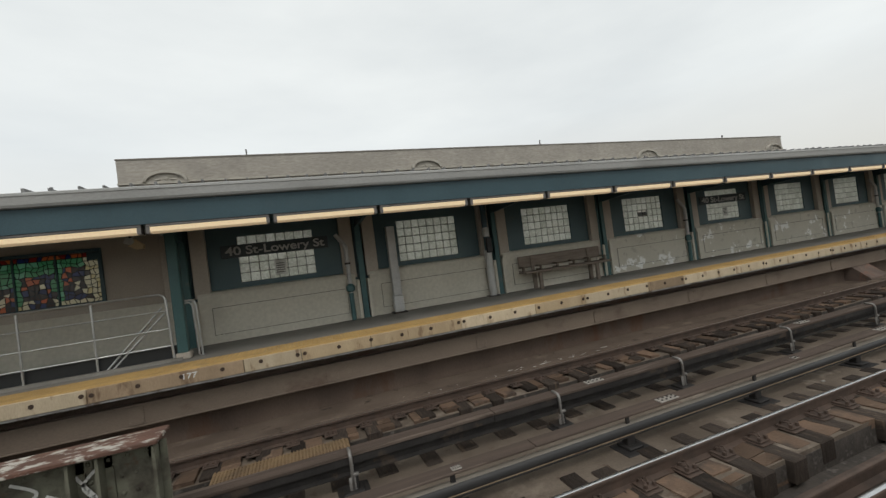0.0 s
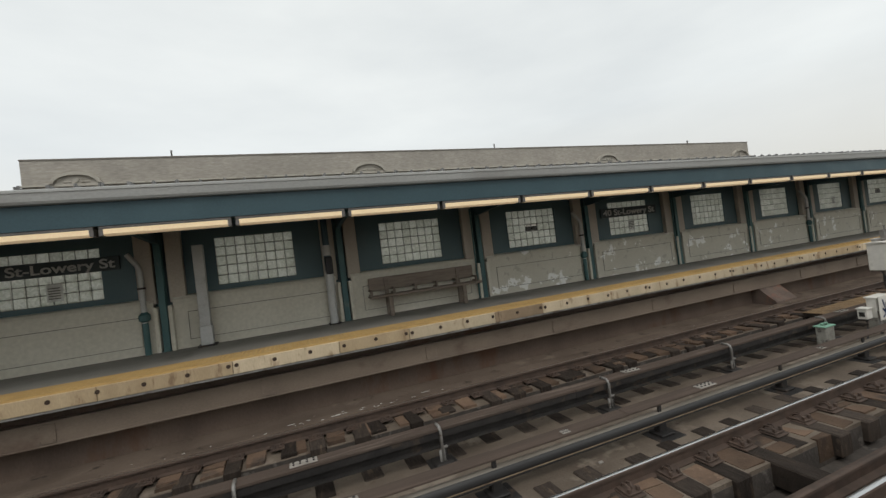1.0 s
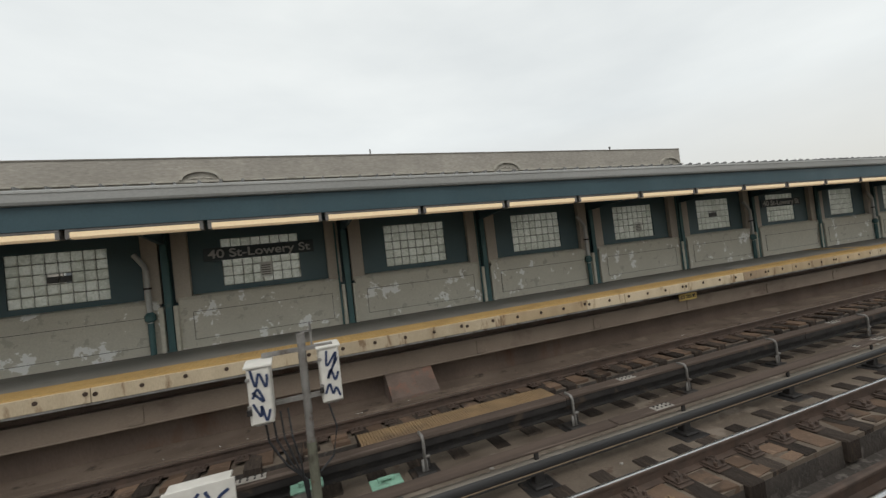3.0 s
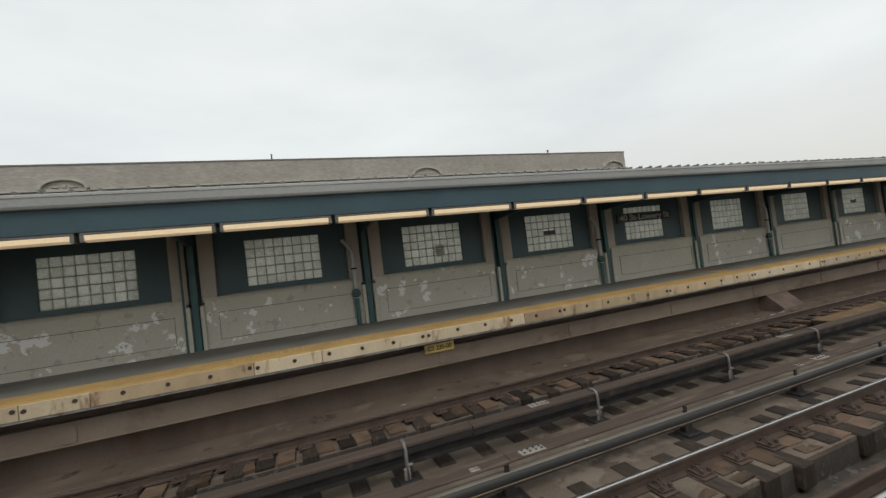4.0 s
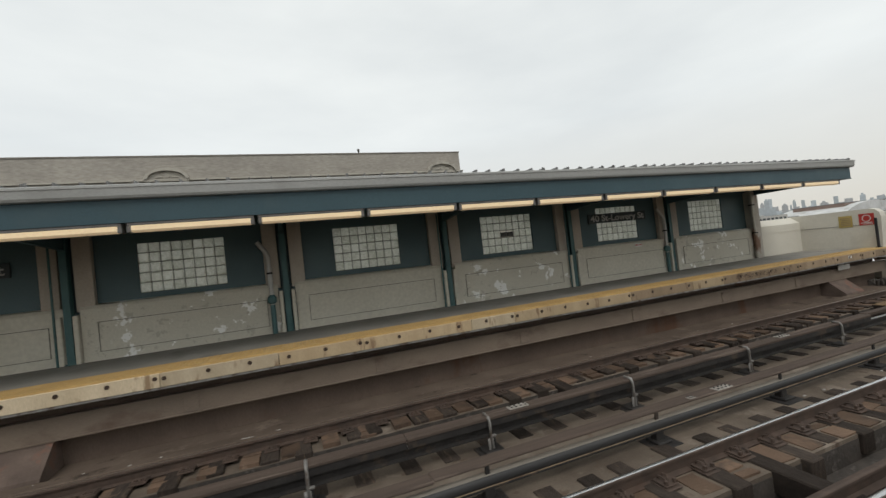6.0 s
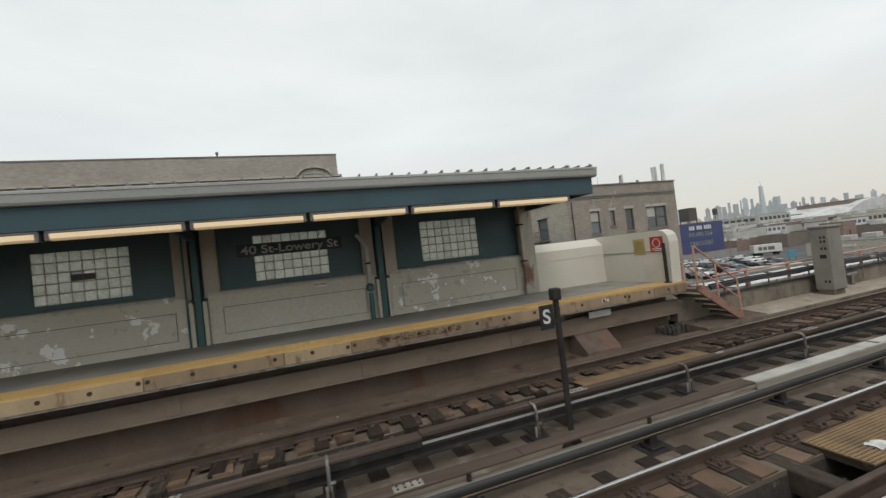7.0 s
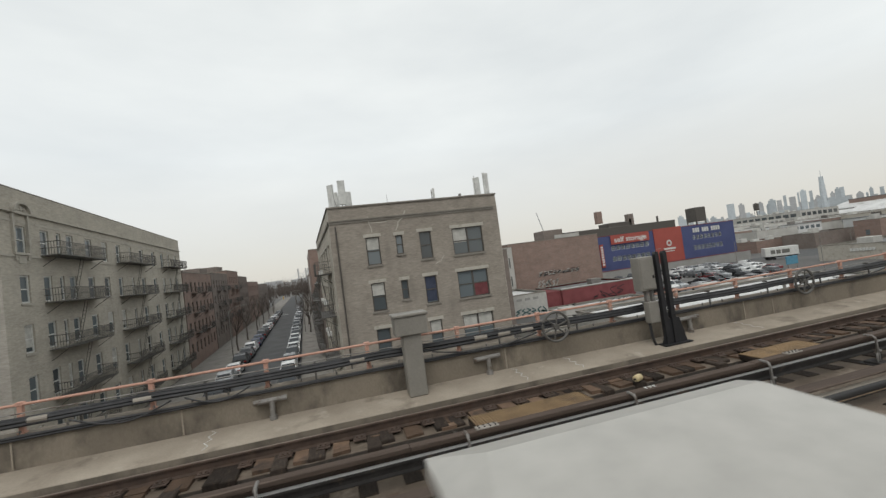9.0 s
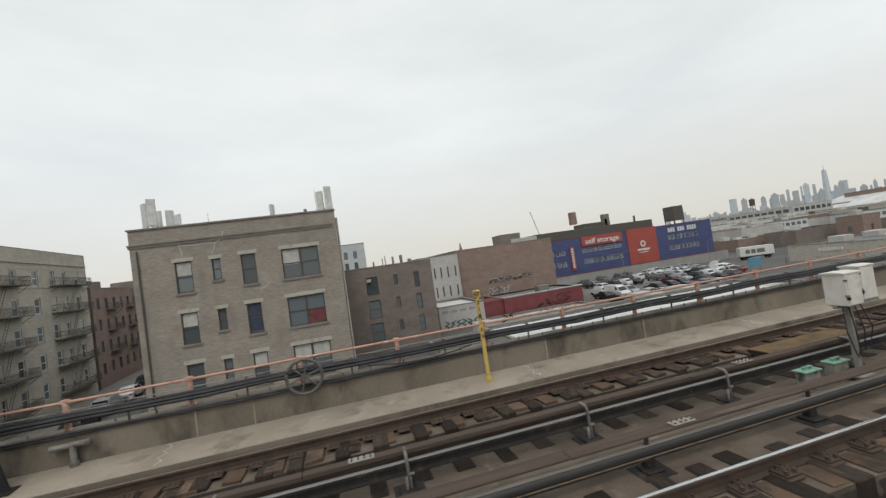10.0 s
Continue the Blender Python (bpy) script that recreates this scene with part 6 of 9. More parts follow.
for x, z in ((74.83, 0.80), (81.81, 0.78)):
    spoked_wheel(x, z)
yp = thing("marker_post", "yellow marker post with black survey numbers on the walkway", "marker post", at=(85.1, 7.55, 0.065))
part("shaft", boxes((-0.035, -0.02, 0, 0.035, 0.02, 1.62), c=0.006), "yellow_paint", yp)
part("head", boxes((-0.075, -0.025, 1.58, 0.075, 0.02, 1.74), c=0.02), "yellow_paint", yp)
part("foot", prism(B(), [(-0.06, 0), (-0.038, 0.1), (0.038, 0.1), (0.06, 0)], "y", -0.045, 0.045), "yellow_paint", yp)
lettering("head_letters", "C2", 0.09, "black_paint", yp, Matrix.Translation((0, -0.028, 1.67)), depth=0.002)
for i, ch in enumerate("218-00"):
    lettering("shaft_digit", ch, 0.10, "black_paint", yp, Matrix.Translation((0, -0.023, 1.50 - i * 0.13)), depth=0.002)


def drain(x):
    d = thing("drain_pipe", "short grey drain pipe with an elbow on the parapet", "drain pipe", "drain pipes", at=(x, 7.88, 0.09))
    part("elbow", tube(B(), [(-0.3, 0, 0.33), (0.25, 0, 0.34)], 0.045, 10), "galv", d)
    part("stem", tube(B(), [(0.0, 0, 0.33), (0.0, 0, 0.02)], 0.045, 10), "galv", d)
    part("collar", tube(B(), [(0.0, 0, 0.0), (0.0, 0, 0.07)], 0.065, 10), "galv", d)


for x in (64.7, 69.26, 73.31, 78.27):
    drain(x)

# ---- signal equipment between the tracks ----
def case_on_mast(mast, x, y, z0, z1, w, d, ink=0):
    """A white enamel case with a lid, a door and a padlock, its corner at x, y."""
    cbox = part("case", boxes((x, y, z0, x + w, y + d, z1), c=0.01), "white_case", mast)
    bm = B()
    prism(bm, [(y - 0.02, z1), (y - 0.02, z1 + 0.015), (y + d * 0.5, z1 + 0.03), (y + d + 0.02, z1 + 0.015), (y + d + 0.02, z1)], "x", x - 0.02, x + w + 0.02)
    part("case_lid", bm, "white_case", cbox)
    part("case_door", boxes((x + 0.015, y - 0.012, z0 + 0.015, x + w - 0.012, y, z1 - 0.015), c=0.004), "white_case", cbox)
    for z in (z0 + (z1 - z0) * 0.3, z0 + (z1 - z0) * 0.78):
        part("latch", boxes((x - 0.012, y - 0.02, z, x + 0.025, y + 0.03, z + 0.03), c=0.004), "galv", cbox)
    part("padlock", boxes((x - 0.02, y - 0.035, z0 + (z1 - z0) * 0.2, x + 0.02, y + 0.01, z0 + (z1 - z0) * 0.3), c=0.006), "dark_steel", cbox)
    part("gland_plate", boxes((x + 0.04, y + 0.04, z0 - 0.02, x + w - 0.04, y + d - 0.04, z0)), "galv", cbox)
    if ink:
        scrawl("graffiti", "dark blue sprayed scrawl", cbox, Matrix.Translation((x + 0.02, y - 0.0135, z0 + 0.03)) @ pose(w - 0.04, 0, 0, 0, -90, 0), (z1 - z0) * 0.85, w - 0.05, "ink", ink, 3, 0.011, 0.002)


mast = thing("signal_case_mast", "two white sprayed equipment cases on a slim post between the tracks", "equipment cases", at=(14.94, 4.5, -0.19))
part("post", tube(B(), [(0, 0, 0), (0, 0, 0.9)], 0.05, 10), "girder_green", mast)
part("upper_post", tube(B(), [(0, 0, 0.88), (0, 0, 1.92)], 0.042, 10), "galv", mast, "grey upper tube")
part("base_plate", boxes((-0.16, -0.14, 0, 0.16, 0.14, 0.03)), "splice", mast)
part("cross_arm", boxes((-0.38, -0.03, 1.82, 0.3, 0.03, 1.86), (-0.38, -0.03, 1.34, 0.3, 0.03, 1.38)), "galv", mast)
case_on_mast(mast, -0.50, -0.30, 1.27, 1.79, 0.2, 0.36, 41)
case_on_mast(mast, 0.15, -0.08, 1.27, 1.82, 0.2, 0.33, 44)
part("cap_light", boxes((-0.04, -0.04, 1.9, 0.04, 0.04, 2.0), (0.09, 0.0, 1.86, 0.11, 0.02, 2.1), (0.0, 0.0, 2.0, 0.12, 0.015, 2.02)), "galv", mast)
for i in range(4):
    a = -0.4 + i * 0.07
    part("hose", tube(B(), [(a, -0.1 + 0.05 * i, 1.27), (a + 0.02, -0.08, 1.02), (a * 0.6, -0.07, 0.75), (-0.07 - 0.012 * i, -0.03, 0.55), (-0.06, 0.03, 0.03)], 0.011, 6), "cable", mast)
part("hose", tube(B(), [(0.2, 0.0, 1.26), (0.26, -0.03, 1.0), (0.2, -0.03, 0.72), (0.06, -0.04, 0.6)], 0.011, 6), "cable", mast)
lowc = thing("track_case", "white low equipment case behind a panel with dark blue spray", "equipment case", at=(13.71, 4.17, -0.19))
plt_ = part("front_panel", boxes((0, 0.0, 0.46, 0.56, 0.018, 0.89), c=0.005), "white_case", lowc, "white enamel panel")
scrawl("graffiti", "dark blue sprayed scrawl", plt_, Matrix.Translation((0.07, -0.002, 0.50)), 0.42, 0.34, "ink", 64, 4, 0.013, 0.002)
cb2 = part("case", boxes((0.03, 0.05, 0.5, 0.5, 0.2, 0.85), c=0.012), "white_case", lowc)
part("case_lid", boxes((0.01, 0.035, 0.85, 0.52, 0.22, 0.87), c=0.006), "white_case", cb2)
sb = part("side_box", boxes((-0.2, 0.1, 0.5, -0.02, 0.24, 0.68), c=0.01), "white_case", lowc, "small white side box")
part("side_vent", boxes((-0.205, 0.13, 0.55, -0.2, 0.21, 0.63)), "dark_steel", sb)
part("side_lid", boxes((-0.215, 0.085, 0.68, -0.01, 0.25, 0.7)), "white_case", sb)
for x in (0.04, 0.52):
    part("leg", boxes((x - 0.02, 0.018, 0.0, x + 0.02, 0.05, 0.62), (x - 0.05, -0.04, 0.0, x + 0.05, 0.1, 0.015)), "galv", lowc)
part("cable_tail", tube(B(), [(-0.1, 0.16, 0.5), (-0.14, 0.14, 0.3), (-0.3, 0.1, 0.12), (-0.7, 0.08, 0.06)], 0.014, 6), "cable", lowc)


def green_box(x, y, h):
    g = thing("lidded_box", "concrete-grey cable box with a mint green lid and handle", "cable box", "green lidded boxes", at=(x, y, -0.19))
    part("box_body", boxes((-0.14, -0.08, 0, 0.14, 0.08, h), c=0.012), "grey_box", g)
    part("lid", boxes((-0.165, -0.1, h, 0.165, 0.1, h + 0.022), c=0.006), "green_lid", g)
    part("handle", boxes((-0.08, -0.02, h + 0.022, -0.05, 0.02, h + 0.055), (0.05, -0.02, h + 0.022, 0.08, 0.02, h + 0.055), (-0.085, -0.022, h + 0.05, 0.085, 0.022, h + 0.065)), "green_lid", g)
    part("hose", tube(B(), [(0.14, -0.05, h * 0.4), (0.3, -0.08, h * 0.4), (0.5, -0.06, 0.03)], 0.015, 6), "cable", g)


for gx, gy, gh in ((13.12, 4.73, 0.40), (14.85, 4.72, 0.36), (15.62, 4.36, 0.34), (88.98, 4.66, 0.28), (89.58, 4.68, 0.29)):
    green_box(gx, gy, gh)
cab3 = thing("signal_case_mast", "two white equipment cases on a slim grey post", "equipment cases", at=(89.75, 4.5, -0.11))
part("post", boxes((-0.045, -0.04, 0, 0.045, 0.04, 1.3), c=0.012), "cabinet", cab3, "grey square post")
part("base_plate", boxes((-0.16, -0.14, 0, 0.16, 0.14, 0.03)), "splice", cab3)
part("cross_arm", boxes((-0.3, -0.03, 1.18, 0.7, 0.03, 1.23)), "galv", cab3)
case_on_mast(cab3, -0.28, -0.20, 1.23, 1.76, 0.33, 0.34)
case_on_mast(cab3, 0.38, 0.0, 1.22, 1.79, 0.36, 0.28)
for i in range(4):
    a = -0.2 + i * 0.13
    part("hose", tube(B(), [(a, -0.05, 1.22), (a * 1.5, -0.12, 0.8), (a * 0.9 + 0.05, -0.08, 0.45), (0.02, -0.03, 0.3 + 0.05 * i)], 0.012, 6), "cable", cab3)

cab3.scale = (0.87, 0.87, 0.87)
spost = thing("stop_sign_post", "dark post with a small black letter sign between the tracks", "sign post", at=(51.49, 4.42, -0.19))
part("post", tube(B(), [(0, 0, 0.1), (0, 0, 1.95)], 0.04, 10), "dark_steel", spost)
part("base_shoe", prism(B(), [(-0.14, 0), (-0.05, 0.22), (0.05, 0.22), (0.14, 0)], "y", -0.07, 0.07), "dark_steel", spost)
part("base_plate", boxes((-0.2, -0.12, 0, 0.2, 0.12, 0.02)), "splice", spost)
part("cap", boxes((-0.06, -0.06, 1.9, 0.06, 0.06, 2.05), c=0.015), "dark_steel", spost)
part("sign_arm", boxes((-0.1, -0.03, 1.62, 0.08, 0.03, 1.68)), "dark_steel", spost)
part("sign_panel", boxes((-0.26, -0.02, 1.56, -0.06, 0.0, 1.86), c=0.006), "sign_black", spost)
lettering("sign_letters", "S", 0.24, "white_frame", spost, Matrix.Translation((-0.17, -0.023, 1.71)), depth=0.002)

# plate girder that rises between the tracks
gd = thing("plate_girder", "riveted olive plate girder with a peeling rusty flange", "plate girder", at=(-1.28, 4.42, -0.19))
part("web", boxes((-9.0, -0.012, 0, 0.0, 0.012, 1.30)), "girder_green", gd)
part("top_flange", boxes((-9.0, -0.2, 1.30, 0.03, 0.2, 1.335), c=0.006), "girder_top", gd, "peeling rusty top flange")
part("flange_angle", boxes((-9.0, -0.14, 1.28, 0.0, -0.012, 1.30), (-9.0, -0.03, 1.15, 0.0, -0.012, 1.28)), "girder_green", gd)
part("bottom_flange", boxes((-9.0, -0.2, 0.0, 0.03, 0.2, 0.03)), "girder_green", gd)
rv = mesh_of(tube(B(), [(0, 0.002, 0), (0, -0.008, 0), (0, -0.014, 0)], [0.016, 0.016, 0.008], 8), "rivet", M["girder_green"])
for x in (-0.02, -0.42, -0.62, -1.3, -2.6, -4.0):
    part("stiffener", boxes((x - 0.012, -0.15, 0.03, x + 0.012, -0.012, 1.28), (x - 0.07, -0.03, 0.03, x + 0.07, -0.012, 1.28)), "girder_green", gd)
for i in range(24):
    piece("rivet", rv, gd, -0.10 - i * 0.14, -0.03, 1.215)
for x in (-0.2, -0.3, -0.52):
    for j in range(7):
        piece("rivet", rv, gd, x, -0.014, 0.15 + j * 0.15)
scrawl("graffiti", "pale sprayed scrawl", gd, Matrix.Translation((-1.1, -0.036, 0.72)), 0.68, 0.5, "white_frame", 71, 3, 0.012, 0.002)

# white cases close beside the train's own track
wc = thing("switch_machine_case", "white enamel track case with vents on a post", "equipment case", "white track cases", at=(58.62, 0.72, -0.19))
part("case", boxes((0, 0, 0.5, 0.62, 0.44, 1.72), c=0.02), "white_case", wc)
part("lid", boxes((-0.03, -0.03, 1.72, 0.65, 0.47, 1.76), c=0.012), "white_case", wc)
part("vent_cap", tube(B(), [(0.2, 0.22, 1.76), (0.2, 0.22, 1.80), (0.2, 0.22, 1.82)], [0.13, 0.13, 0.09], 16), "white_case", wc)
part("stand", boxes((0.05, 0.05, 0.0, 0.12, 0.39, 0.5), (0.5, 0.05, 0.0, 0.57, 0.39, 0.5)), "galv", wc)
part("print_bars", boxes(*[(-0.004, 0.1, 1.2 + i * 0.09, 0.0, 0.34, 1.25 + i * 0.09) for i in range(3)]), "mortar", wc, "illegible black stencil marks")
part("post", tube(B(), [(-0.12, 0.2, 0.0), (-0.12, 0.2, 1.5), (-0.12, 0.2, 1.75)], [0.04, 0.05, 0.09], 10), "black_paint", wc, "black fitting beside the case")
wc = thing("track_cabinet", "large pale grey enamel cabinet with a hipped lid beside the track", "equipment cabinet", "white track cases", at=(70.78, 0.56, -0.19))
# body and door take a darker grey than the lid: its shade as colour
part("body", boxes((0.05, 0.05, 0.1, 1.12, 0.60, 2.03), c=0.012), "cabinet", wc, "steel body, darker grey for the shade below its lid")
bm = B()
eave, ridge = 2.03, 2.10
ring = [bm.verts.new(p) for p in ((0, 0, eave), (1.17, 0, eave), (1.17, 0.66, eave), (0, 0.66, eave))]
skirt_ = [bm.verts.new((v.co.x, v.co.y, eave - 0.06)) for v in ring]
top_ = [bm.verts.new(p) for p in ((0.13, 0.46, ridge), (1.04, 0.46, ridge))]
for f in ((ring[0], ring[1], top_[1], top_[0]), (ring[1], ring[2], top_[1]), (ring[2], ring[3], top_[0], top_[1]), (ring[3], ring[0], top_[0])):
    bm.faces.new(f)
for k in range(4):
    bm.faces.new((ring[k], ring[(k + 1) % 4], skirt_[(k + 1) % 4], skirt_[k]))
bm.faces.new(skirt_)
part("lid", bm, "grey_enamel", wc, "pale grey hipped lid")
part("plinth", boxes((0.1, 0.1, 0.0, 1.08, 0.56, 0.1)), "parapet", wc)
part("door", boxes((0.038, 0.09, 0.16, 0.05, 0.56, 1.92)), "cabinet", wc)
for z in (0.5, 1.5):
    part("hinge", boxes((0.03, 0.08, z, 0.045, 0.11, z + 0.12)), "galv", wc)
can = thing("gas_canister", "faded yellow canister lying between the rails", "canister", at=(75.45, 6.36, -0.13), turn=20)
part("canister_body", tube(B(), [(0, 0, 0.06), (0.02, 0, 0.06), (0.15, 0, 0.06), (0.18, 0, 0.06)], [0.035, 0.062, 0.062, 0.035], 14), "canister", can)
part("valve", tube(B(), [(-0.03, 0, 0.06), (0.0, 0, 0.06)], 0.018, 8), "dark_steel", can)
crack = thing("concrete_crack", "pale filled cracks across the walkway concrete", "crack", at=(0, 0, 0))
for x in (65.3, 68.3, 73.8, 75.0, 79.6, 86.0, 91.5):
    zz = [(x + (0.06 if i % 2 else -0.03) * (i > 0), 7.23 + i * 0.115) for i in range(7)]
    for (xa, ya), (xb, yb) in zip(zz, zz[1:]):
        bm = B()
        v = [bm.verts.new(p) for p in ((xa - 0.007, ya, 0.036 + (ya - 7.21) * 0.0855), (xa + 0.007, ya, 0.036 + (ya - 7.21) * 0.0855), (xb + 0.007, yb, 0.036 + (yb - 7.21) * 0.0855), (xb - 0.007, yb, 0.036 + (yb - 7.21) * 0.0855))]
        w = [bm.verts.new(q.co + Vector((0, 0, 0.004))) for q in v]
        bm.faces.new(w)
        for k in range(4):
            bm.faces.new((v[k], v[(k + 1) % 4], w[(k + 1) % 4], w[k]))
        part("crack_line", bm, "droppings", crack)

# litter in the track bed
rnd = random.Random(66)
for k, (x, y, z) in enumerate(((5.6, 2.55, -0.5), (6.1, 2.62, -0.5), (5.9, 2.45, -0.5), (13.8, 2.5, -0.5), (24.2, 2.5, -0.5), (53.97, 2.6, -0.12), (62.88, 2.5, -0.5), (17.9, 2.55, -0.5))):
    if k % 2 == 0:
        bt = thing("plastic_bottle", "crushed clear plastic bottle in the track bed", "bottle", "litter in the track bed", at=(x, y, z), turn=rnd.uniform(0, 180))
        part("bottle_body", tube(B(), [(0, 0, 0.035), (0.13, 0, 0.035), (0.17, 0, 0.035), (0.19, 0, 0.035)], [0.034, 0.034, 0.02, 0.013], 10), "headlight", bt)
        part("cap", tube(B(), [(0.19, 0, 0.035), (0.21, 0, 0.035)], 0.015, 8), "white_frame", bt)
    else:
        pp = thing("paper_scrap", "crumpled white paper scrap in the track bed", "litter", "litter in the track bed", at=(x, y, z))
        bm = B()
        g = {}
        for i in range(5):
            for j in range(4):
                g[i, j] = bm.verts.new((i * 0.06, j * 0.06, rnd.uniform(0.0, 0.05)))
        for i in range(4):
            for j in range(3):
                bm.faces.new((g[i, j], g[i + 1, j], g[i + 1, j + 1], g[i, j + 1]))
        part("sheet", bm, "paper", pp)


# ---- the ground and the streets below ----
GZ = -8.0


def sheet_z(x, y):
    """The ground falls gently away to the south-west."""
    far = max(0.0, min(1.0, (math.hypot(x - 60, y) - 70) / 120))
    return GZ - 2.2 * far


bm = B()
rings = [0, 30, 45, 60, 75, 90, 110, 140, 180, 240, 350, 600, 1200, 2500, 4800]
grid = []
for r in rings:
    row = []
    for k in range(48):
        a = 2 * math.pi * k / 48
        x, y = 60 + r * math.cos(a), 20 + r * math.sin(a)
        row.append(bm.verts.new((x, y, sheet_z(x, y) - 0.12)))
        if r == 0:
            break
    grid.append(row)
for k in range(48):
    bm.faces.new((grid[0][0], grid[1][k], grid[1][(k + 1) % 48]))
for a, b in zip(grid[1:], grid[2:]):
    for k in range(48):
        bm.faces.new((a[k], b[k], b[(k + 1) % 48], a[(k + 1) % 48]))
structure("ground", bm, "ground", "grey city ground reaching to the horizon", "ground")

SH = -0.072          # the side street leans a little as it runs away


def sx(x, y):
    return x + SH * (y - 29.2)


def sheared_strip(bm, xa, xb, y0, y1, z0, z1, steps=1):
    for i in range(steps):
        a, b = y0 + (y1 - y0) * i / steps, y0 + (y1 - y0) * (i + 1) / steps
        lo = [bm.verts.new((sx(x, y), y, z0)) for x, y in ((xa, a), (xb, a), (xb, b), (xa, b))]
        hi = [bm.verts.new((sx(x, y), y, z1)) for x, y in ((xa, a), (xb, a), (xb, b), (xa, b))]
        bm.faces.new(hi)
        for j in range(4):
            bm.faces.new((lo[j], lo[(j + 1) % 4], hi[(j + 1) % 4], hi[j]))
    return bm


structure("boulevard", boxes((-60, 9.5, GZ - 0.3, 240, 24.0, GZ - 0.02)), "asphalt", "grey asphalt boulevard beside the viaduct", "road")
structure("road", sheared_strip(B(), 57.9, 67.0, 24.0, 330.0, GZ - 0.3, GZ - 0.015), "asphalt", "grey asphalt side street lined with parked cars", "road")
structure("pavement_west", sheared_strip(B(), 52.3, 57.9, 24.0, 330.0, GZ - 0.3, GZ + 0.13), "pavement", "pale concrete sidewalk along the side street", "sidewalk")
structure("pavement_east", sheared_strip(B(), 67.0, 70.4, 24.0, 330.0, GZ - 0.3, GZ + 0.13), "pavement", "pale concrete sidewalk along the side street", "sidewalk")
structure("pavement_front", boxes((-60, 24.0, GZ - 0.3, 52.0, 29.4, GZ + 0.13), (70.6, 24.0, GZ - 0.3, 240, 29.0, GZ + 0.13)), "pavement", "pale concrete sidewalk along the boulevard", "sidewalk")
stop = thing("road_marking", "worn white stop lines on the side street", "road marking", at=(0, 0, GZ - 0.014))
for y in (150, 154):
    part("stop_line", boxes((sx(58.6, y), y, 0, sx(62, y), y + 0.5, 0.004)), "white_frame", stop)


# ---- windows and walls of the buildings ----
window_cache = {}


def sash(w, h, frame_mat, blind=None, panes=1):
    """Meshes of a sash window: frame with a meeting rail, glass, perhaps a blind behind the upper half."""
    key = (round(w, 2), round(h, 2), frame_mat, panes)
    if key not in window_cache:
        t = 0.1 if frame_mat == "white_frame" else 0.07
        q = [(0, 0.10, 0, t, 0.17, h), (w - t, 0.10, 0, w, 0.17, h), (t, 0.10, 0, w - t, 0.17, t), (t, 0.10, h - t, w - t, 0.17, h)]
        for i in range(panes):
            a, b = t + i * (w - 2 * t) / panes, t + (i + 1) * (w - 2 * t) / panes
            if i:
                q.append((a - 0.06, 0.09, t, a + 0.06, 0.17, h - t))
            q.append((a + (0.06 if i else 0), 0.11, h * 0.5 - 0.035, b - (0.06 if i < panes - 1 else 0), 0.165, h * 0.5 + 0.035))
        fr = mesh_of(boxes(*q), "window_frame", M[frame_mat])
        pn = mesh_of(boxes((0.02, 0.15, 0.02, w - 0.02, 0.19, h - 0.02)), "pane", M["pane"])
        window_cache[key] = (fr, pn)
    return window_cache[key]


sill_cache = {}


def add_window(parent, m, w, h, frame_mat="white_frame", blind=None, lintel="stone", sill="stone", panes=1, blind_part=0.5, group_label=""):
    """A window as a part of its building: m carries x along the wall, y into it, z up, from the lower corner of the opening."""
    fr, pn = sash(w, h, frame_mat, panes=panes)
    win = new("window", fr)
    win.parent = parent
    win.matrix_basis = m
    g = new("pane", pn)
    g.parent = win
    key = (round(w, 2), round(h, 2), lintel, sill)
    if key not in sill_cache:
        sill_cache[key] = (mesh_of(boxes((-0.1, -0.08, -0.14, w + 0.1, 0.1, 0.0)), "sill", M[sill]), mesh_of(boxes((-0.14, -0.03, h, w + 0.14, 0.1, h + 0.24)), "lintel", M[lintel]) if lintel else None)
    s, li = sill_cache[key]
    o = new("sill", s)
    o.parent = win
    if li:
        o = new("lintel", li)
        o.parent = win
    if blind:
        x0, x1 = 0.07, w - 0.07
        if panes == 2 and isinstance(blind, tuple):
            for i, b in enumerate(blind):
                if b:
                    o = new("blind", mesh_of(boxes((x0 + i * w / 2, 0.135, 0.07 if b != "blind" else h * 0.45, x0 + (i + 1) * w / 2 - 0.15, 0.148, h * 0.5 if b != "blind" else h - 0.06)), "blind", M[b]))
                    o.parent = win
        else:
            o = new("blind", mesh_of(boxes((x0, 0.135, h * (1 - blind_part), x1, 0.148, h - 0.06)), "blind", M[blind]))
            o.parent = win
    return win


def wall_matrix(o, u, z):
    """The pose of a thing on a wall: local x along u, local y into the wall."""
    u = Vector(u).normalized()
    n = Vector((0, 0, 1)).cross(u)
    m = Matrix((u, n, Vector((0, 0, 1)))).transposed().to_4x4()
    m.translation = (o[0], o[1], z)
    return m


